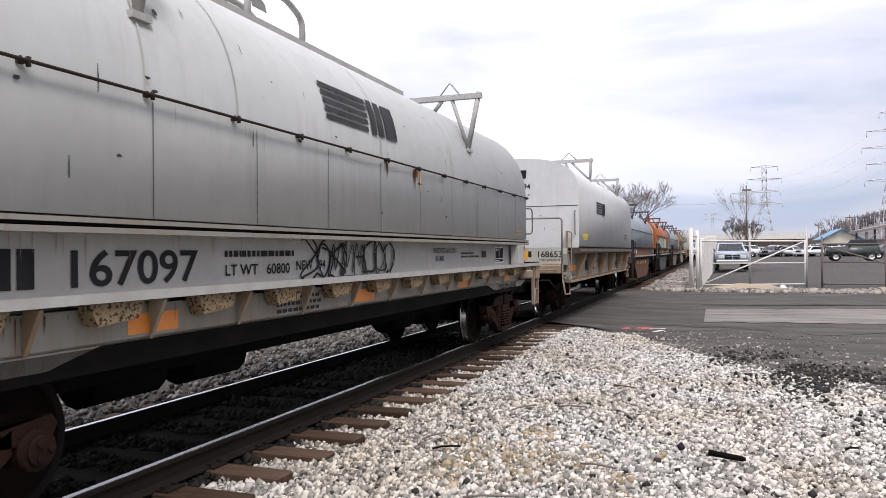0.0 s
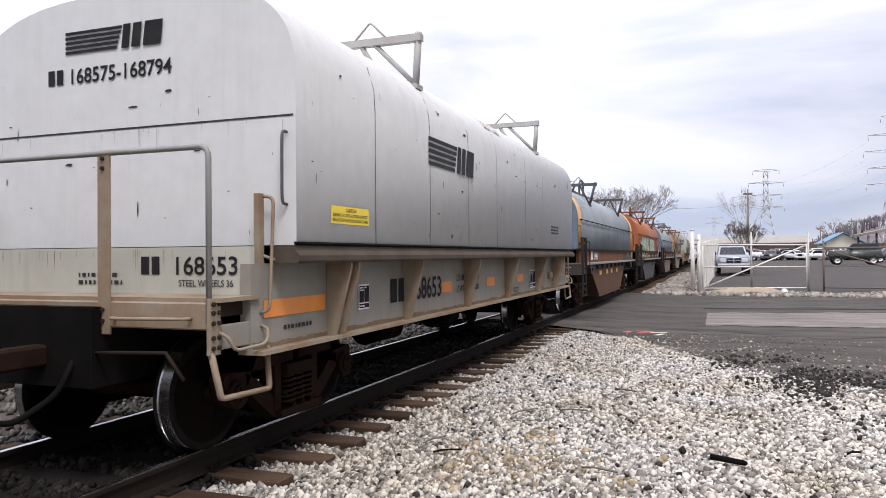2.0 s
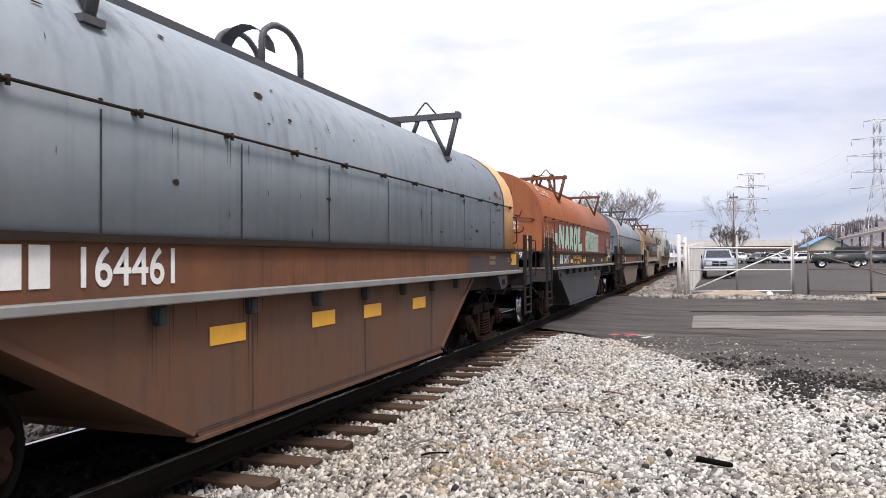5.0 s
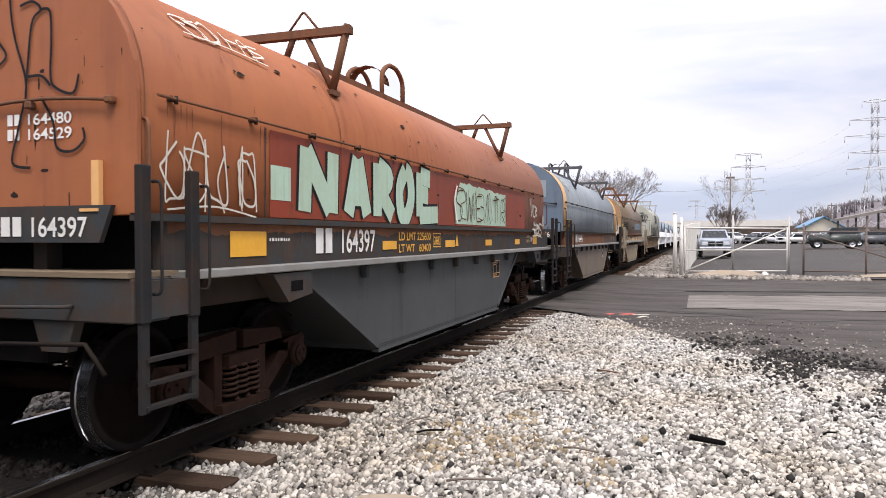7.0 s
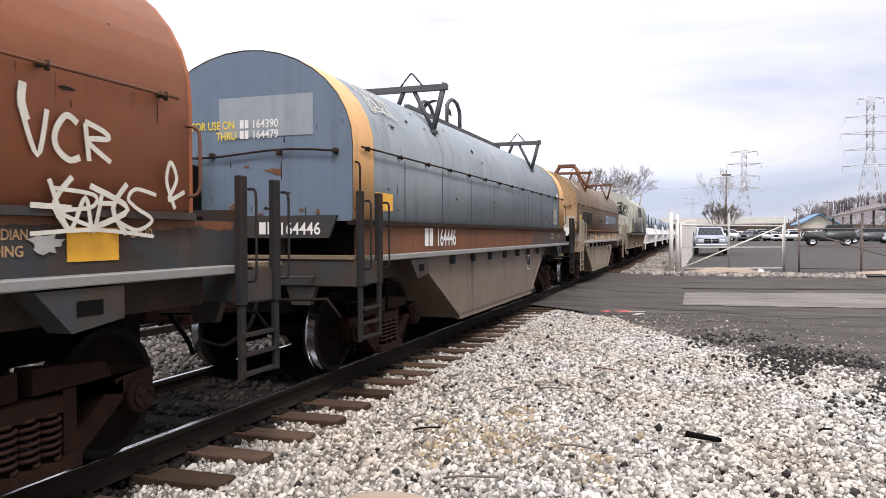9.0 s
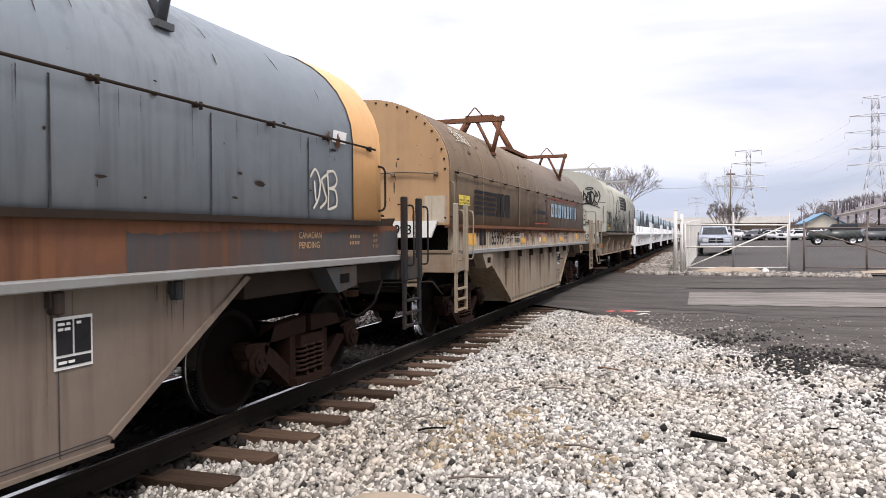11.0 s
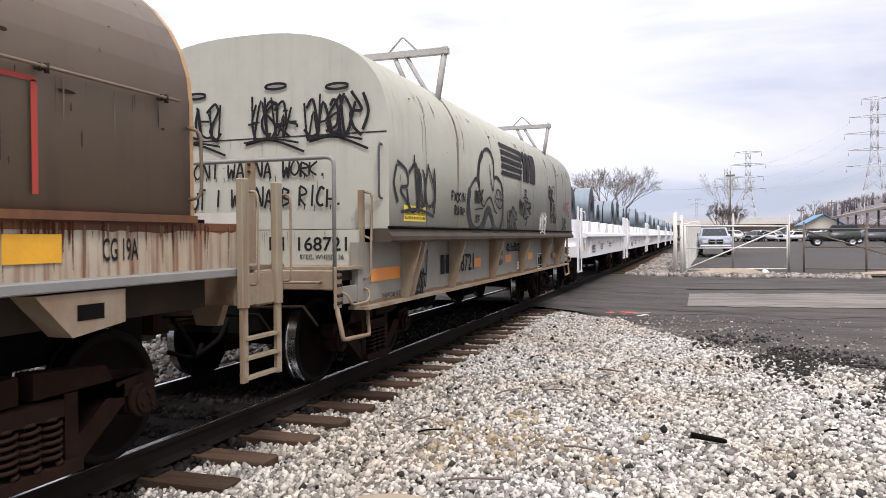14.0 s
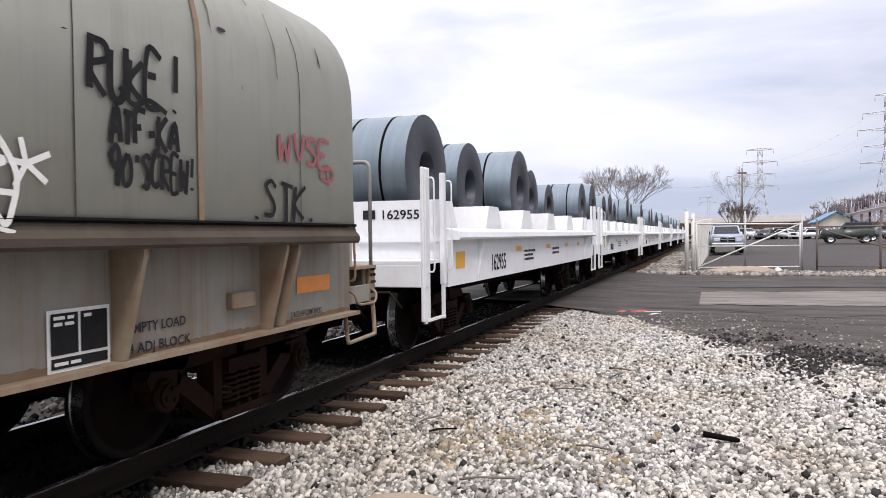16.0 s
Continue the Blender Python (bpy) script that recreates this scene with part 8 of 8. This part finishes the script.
        part("side_window", bm, GLASS, t, "dark side windows")
        part("headlight", bx(s * hw * 0.66 - 0.17, s * hw * 0.66 + 0.17, body[1][0] - 0.025, body[1][0] + 0.12, body[1][1] + 0.02, body[1][1] + 0.24, bevel=0.03), "lens", t, "clear headlight")
        part("mirror", bx(min(s * hw, s * (hw + 0.2)), max(s * hw, s * (hw + 0.2)), y0 + 0.3, y0 + 0.42, z0 + 0.02, z0 + 0.24, bevel=0.03), "tyre", t, "black door mirror")
        for yy in (-L, L):
            car_wheel(t, s * (hw - 0.12), yy, 0.39 if kind != "sedan" else 0.32)
    part("bumper", bx(-hw * 0.97, hw * 0.97, body[1][0] - 0.09, body[1][0] + 0.1, body[0][1], body[0][1] + 0.22, bevel=0.04), "chrome" if kind == "pickup" else paint, t, "front bumper")
    part("grille", bx(-hw * 0.44, hw * 0.44, body[1][0] - 0.03, body[1][0] + 0.1, body[1][1] - 0.02, body[1][1] + 0.27, bevel=0.02), "tyre", t, "dark grille")
    if kind == "pickup":
        part("grille_bar", box(box(bmesh.new(), -0.03, 0.03, body[1][0] - 0.05, body[1][0], 0.73, 1.02), -0.42, 0.42, body[1][0] - 0.05, body[1][0], 0.86, 0.9), "chrome", t, "chrome cross bars")
        part("bed", bx(-hw * 0.86, hw * 0.86, 1.0, 2.7, 1.2, 1.235), "tyre", t, "dark cargo bed")
    return t


vehicle("pickup", pose(0.93, 52.4, ground_z(0.93, 52) + 0.02, 0, 0, 2), "carsilver", "silver-blue pickup truck parked nose out on the yard asphalt", "pickup truck")
vehicle("jeep", pose(10.75, 69.5, ground_z(10, 69) - 0.02, 0, 0, -92), "cargreen", "dark green off-road car parked side-on in the yard", "car")
rr = random.Random(5)
for i in range(24):
    x = 4.6 + i * 0.9 + rr.uniform(-0.25, 0.25)
    y = 114 + (i % 3) * 3.6 + rr.uniform(-1, 1)
    k = "sedan" if rr.random() < 0.75 else "suv"
    vehicle(k, pose(x, y, ground_z(x, y) - 0.02, 0, 0, rr.uniform(-50, 50)), "carwhite" if rr.random() < 0.78 else "cargrey", "car parked in a far row of the yard", "car")
vehicle("suv", pose(16.2, 82, ground_z(16, 82), 0, 0, -88), "cargrey", "dark grey car parked beside the far row", "car")
vehicle("suv", pose(19.4, 80, ground_z(19, 80), 0, 0, -60), "carwhite", "white car parked at the end of the yard", "car")

# ---- buildings ----
M["cream"] = mat("cream_wall_siding", (0.60, 0.56, 0.46), 0.8, second=(0.5, 0.46, 0.38), amount=0.4, scale=0.4)
M["blueroof"] = mat("blue_metal_roof", (0.07, 0.20, 0.33), 0.45, second=(0.06, 0.16, 0.26), amount=0.4, scale=0.5)
M["shedgrey"] = mat("weathered_steel_frame", (0.24, 0.22, 0.20), 0.7, second=(0.16, 0.14, 0.13), amount=0.5, scale=0.7)
M["bank"] = mat("brown_embankment", (0.14, 0.11, 0.09), 0.95, second=(0.10, 0.08, 0.07), amount=0.6, scale=0.3)
t = thing("yard_building", "small cream building with a blue metal gable roof", "building")
gx = [(15.6, 0.6), (20.4, 0.6), (20.4, 3.3), (18.0, 4.6), (15.6, 3.3)]
part("wall", prism(bmesh.new(), gx, 125, 135), "cream", t, "cream siding walls")
for s in (0, 1):
    a, b = ((15.1, 3.08), (18.0, 4.7)) if s == 0 else ((18.0, 4.7), (20.9, 3.08))
    part("roof", prism(bmesh.new(), [a, b, (b[0], b[1] + 0.14), (a[0], a[1] + 0.14)], 124.4, 135.6), "blueroof", t, "blue metal roof slope")
part("door", bx(18.9, 19.7, 124.95, 125.05, 0.8, 2.8), "shedgrey", t, "dull grey door")
part("window", bx(16.2, 17.5, 124.95, 125.03, 1.7, 2.6), GLASS, t, "dark window")
t = thing("canopy", "open weathered steel canopy with a low pitched roof", "canopy")
part("roof", prism(bmesh.new(), [(17.2, 3.8), (23.0, 5.0), (29.0, 4.2), (29.0, 4.5), (23.0, 5.35), (17.2, 4.1)], 106, 114), "shedgrey", t, "low pitched metal roof")
for x, h in ((18.1, 3.9), (20.3, 4.4), (23.0, 5.0), (26.0, 4.6)):
    for y in (106.4, 113.6):
        part("post", bx(x - 0.12, x + 0.12, y - 0.12, y + 0.12, 0.6, h), "shedgrey", t)
for k in range(4):
    part("brace", rod(bmesh.new(), (18.1 + 1.4 * k, 106.3, 2.6), (19.5 + 1.4 * k, 106.3, 3.9 + 0.25 * k), 0.06, 6), "shedgrey", t)

t = thing("overpass", "low grey concrete overpass far behind the yard", "bridge", kind="structure")
part("deck", bx(-60, 22, 205, 214, 4.4, 6.0), "fence", t, "long concrete deck")
for x in (-50, -30, -10, 10, 20):
    part("pier", bx(x - 0.6, x + 0.6, 207, 212, -0.2, 4.4), "concrete", t)
bm = prism(bmesh.new(), [(-20, -0.5), (60, -0.5), (60, 3.6), (25, 4.6), (-20, 4.6)], 216, 260)
solo("embankment", bm, "bank", "brown winter embankment under the overpass", "embankment", "structure")


def hill():
    bm = bmesh.new()
    rows = []
    for j in range(9):
        d = 560 + j * 45
        row = []
        for i in range(46):
            x = 20 + i * 16
            ridge = 30 * smooth(40, 125, x * 600 / d) + 14 * smooth(120, 420, x) + 4 * noise.noise((x * 0.02, j * 0.4, 0))
            row.append(bm.verts.new((x, d, -1 + ridge * math.sin(math.pi * min(1, (j + 0.2) / 5)) + 2.2 * noise.noise((x * 0.11, d * 0.1, 2)))))
        rows.append(row)
    for a, b in zip(rows, rows[1:]):
        for i in range(45):
            bm.faces.new((a[i], a[i + 1], b[i + 1], b[i]))
    return bm


solo("hill", hill(), "hill", "distant hill covered in bare winter woodland", "hill", "structure")
tw = bmesh.new()
rr = random.Random(9)
for i in range(900):
    x = rr.uniform(45, 330)
    d = 600 + rr.uniform(-20, 120)
    z = 30 * smooth(40, 125, x) + 14 * smooth(120, 420, x) - 3
    h = rr.uniform(5, 9)
    rod(tw, (x, d, z - 4), (x + rr.uniform(-0.5, 0.5), d, z + h * 0.6), 0.5, 4, 0.1)
    for k in range(4):
        rod(tw, (x, d, z + h * rr.uniform(-0.1, 0.4)), (x + rr.uniform(-2, 2), d, z + h * rr.uniform(0.4, 0.75)), 0.22, 3, 0.05)
solo("far_woods", tw, "hill", "bare trees along the distant ridge", "woods", "stuff")


# ---- trees ----
def bare_tree(x, y, z, h, spread, seed, label, depth=6, trunk=0.28, mats=("bark", "twigs"), split=3, first=0.3):
    rnd = random.Random(seed)
    t = thing("tree", label, "tree", pose(x, y, z))
    limbs, twigs = bmesh.new(), bmesh.new()
    trunk_bm = rod(rod(bmesh.new(), (0, 0, -0.3), (0.05, 0, h * first * 0.5), trunk, 8, trunk * 0.85), (0.05, 0, h * first * 0.5), (0, 0.05, h * first), trunk * 0.85, 8, trunk * 0.7)

    def grow(p, d, l, r, k):
        q = p + d * l
        rod(limbs if k > depth - 3 else twigs, p, q, r, 5 if k > depth - 3 else 3, r * 0.7)
        if k == 0:
            return
        for i in range(split if k > 1 else split + 1):
            nd = (d + Vector((rnd.uniform(-1, 1) * spread, rnd.uniform(-1, 1) * spread, rnd.uniform(-0.15, 0.45)))).normalized()
            grow(q if i else p + d * l * rnd.uniform(0.6, 0.95), nd, l * rnd.uniform(0.6, 0.85), max(r * 0.58, 0.009), k - 1)
    top = Vector((0, 0.05, h * first))
    for i in range(4):
        a = math.tau * i / 4 + rnd.uniform(-0.5, 0.5)
        grow(top, Vector((math.cos(a) * 0.55, math.sin(a) * 0.55, 0.9)).normalized(), h * 0.22, trunk * 0.5, depth - 1)
    part("trunk", trunk_bm, mats[0], t)
    part("crown", limbs, mats[0], t, "spreading bare limbs")
    part("crown", twigs, mats[1], t, "crown of fine bare twigs")
    return t


bare_tree(-10.7, 100, 0, 12.4, 0.6, 31, "wide leafless tree standing beyond the train", 7, 0.26, first=0.2)
bare_tree(4.4, 150, 0.8, 8.2, 0.34, 4, "dense leafless brown tree behind the yard", 7, 0.2, ("bark", "bark"), split=3, first=0.1)
bare_tree(5.6, 152, 0.8, 7.4, 0.34, 14, "dense leafless brown tree behind the yard", 7, 0.2, ("bark", "bark"), split=3, first=0.1)
bare_tree(6.4, 178, 0.8, 14.5, 0.34, 6, "tall pale leafless tree behind the yard", 6, 0.22, ("pylon", "pylon"), first=0.35)
bare_tree(24, 180, 0.8, 9, 0.8, 8, "small leafless tree by the blue-roofed building", 5, 0.25)
bare_tree(-8.5, 60, 0, 5.5, 0.9, 21, "low leafless scrub beyond the train", 5, 0.12, first=0.1)
bare_tree(-16, 22, 0, 7.5, 0.9, 22, "leafless scrub tree beyond the train", 5, 0.14, first=0.15)
bare_tree(-15, 38, 0, 7, 0.9, 23, "leafless scrub tree beyond the train", 5, 0.14, first=0.15)


# ---- power lines ----
def pylon(x, y, h, arms, half, label, r=0.11, yaw=0):
    t = thing("pylon", label, "power pylon", pose(x, y, -0.5, 0, 0, yaw))
    bm = bmesh.new()
    wide = lambda z: half * (1 - 0.82 * min(1, z / (h * 0.62)))
    zs = [h * k / 11 for k in range(12)]
    for a, b in zip(zs, zs[1:]):
        wa, wb = max(wide(a), 0.5), max(wide(b), 0.5)
        c = [(1, 1), (1, -1), (-1, -1), (-1, 1)]
        for i in range(4):
            p, q = c[i], c[(i + 1) % 4]
            rod(bm, (p[0] * wa, p[1] * wa, a), (p[0] * wb, p[1] * wb, b), r, 4)
            rod(bm, (p[0] * wa, p[1] * wa, a), (q[0] * wb, q[1] * wb, b), r * 0.6, 3)
            rod(bm, (q[0] * wa, q[1] * wa, a), (p[0] * wb, p[1] * wb, b), r * 0.6, 3)
    part("lattice", bm, "pylon", t, "tapering lattice tower")
    for z, l in arms:
        am = bmesh.new()
        for s in (-1, 1):
            rod(am, (0, 0, z + 0.5), (s * l, 0, z), r * 1.3, 4)
            rod(am, (0, 0, z - 0.4), (s * l, 0, z), r, 4)
            rod(am, (s * l, 0, z), (s * l, 0, z - 1.6), r * 0.9, 4)
        part("crossarm", am, "pylon", t, "lattice crossarm with insulators")
    return t


pylon(17.6, 300, 33.5, ((33.2, 4.6), (28.6, 6.0), (24.0, 5.4), (19.5, 6.2)), 4.2, "distant grey lattice power pylon")
pylon(11.0, 335, 30.5, ((26, 4.6), (22.5, 5.2)), 3.8, "distant hazy lattice power pylon", 0.09)
pylon(45.6, 230, 39.5, ((39.3, 3.2), (34.4, 6.2), (29.9, 7.4), (25.4, 6.4), (20.9, 6.8)), 4.4, "tall grey lattice power pylon beyond the yard", 0.085)
pylon(-1.0, 430, 23, ((22, 4.5), (19, 4.5)), 3, "faint lattice power pylon far away", 0.08)


def wire(a, b, sag, r):
    a, b = Vector(a), Vector(b)
    pts = [a.lerp(b, i / 24) - Vector((0, 0, sag * 4 * (i / 24) * (1 - i / 24))) for i in range(25)]
    return pipe(bmesh.new(), pts, r, 4)


t = thing("power_line", "thin sagging power cables between the pylons", "power line")
for s in (-1, 1):
    for z in (27, 22.4, 17.9):
        part("cable", wire((45.6 + s * 6.5, 230, z + 5), (17.6 + s * 5.5, 300, z), 3.0, 0.015), "pylon", t)
t = thing("service_line", "single thin dark cable crossing behind the train", "power line")
part("cable", wire((-12, 105, 8.8), (9.0, 215, 16.5), 1.5, 0.025), "pipedark", t)
for x, y, h in ((5.6, 148, 18.2), (30.5, 200, 13), (22.6, 190, 10)):
    p = thing("utility_pole", "weathered wooden utility pole", "utility pole", pose(x, y, 0.6))
    part("pole", rod(bmesh.new(), (0, 0, -0.5), (0, 0, h * 0.72), 0.16, 8, 0.11), "bark", p)
    part("crossarm", bx(-0.8, 0.8, -0.06, 0.06, h * 0.66, h * 0.68), "bark", p)

# ---- litter on the gravel ----
bm = rod(rod(bmesh.new(), (-0.14, 0, 0.0), (0.125, 0.02, 0.0), 0.027, 8, 0.023), (0.125, 0.02, 0), (0.15, 0.02, 0), 0.023, 8, 0.015)
solo("charred_stick", bm, "undark", "short charred black stick lying on the gravel", "stick", m=pose(0.07, 6.55, 0.02, 0, 4, -14))
rr = random.Random(12)
for x, y, l, a, m2 in ((-2.25, 6.15, 0.26, 35, "undark"), (-2.5, 6.5, 0.34, 70, "bark"), (-1.5, 8.2, 0.3, 10, "bark"), (-1.1, 9.6, 0.3, -20, "rustsill"), (-2.0, 8.0, 0.4, 60, "bark"), (1.1, 7.2, 0.16, 40, "undark"), (-1.5, 5.0, 0.4, 20, "bark"), (-0.9, 6.0, 0.3, -10, "bark")):
    bm = pipe(bmesh.new(), [(-l / 2, 0, 0), (-l / 6, 0.015, 0.01), (l / 5, -0.01, 0.012), (l / 2, 0.012, 0)], 0.009, 5)
    solo("twig", bm, m2, "thin dry twig on the gravel", "twig", m=pose(x, y, 0.0, 0, 0, a))
bm = bmesh.new()
bmesh.ops.create_icosphere(bm, subdivisions=2, radius=1)
for v in bm.verts:
    v.co = Vector((v.co.x * 0.3, v.co.y * 0.12, max(v.co.z, -0.2) * 0.05)) * (1 + 0.2 * noise.noise(v.co * 3))
solo("flat_stone", bm, "dirt", "broad pale flat stone among the gravel", "stone", m=pose(-1.9, 4.45, -0.02, 0, 0, 15))


# ---- movement ----
def motions():
    for car, y0 in CARS:
        walk(car, [(0.0, pose(XC, y0, ZR)), (16.0, pose(XC, y0 - V * 16.0, ZR))])
    for ob, x, y0, z in RIDERS:
        walk(ob, [(0.0, pose(XC + x, y0, ZR + z)), (16.0, pose(XC + x, y0 - V * 16.0, ZR + z))])
    turn = math.degrees(V / WR)
    for ws, y in WHEELS:
        walk(ws, [(k * 0.1, pose(0, y, WR, turn * k * 0.1)) for k in range(161)])


motions()
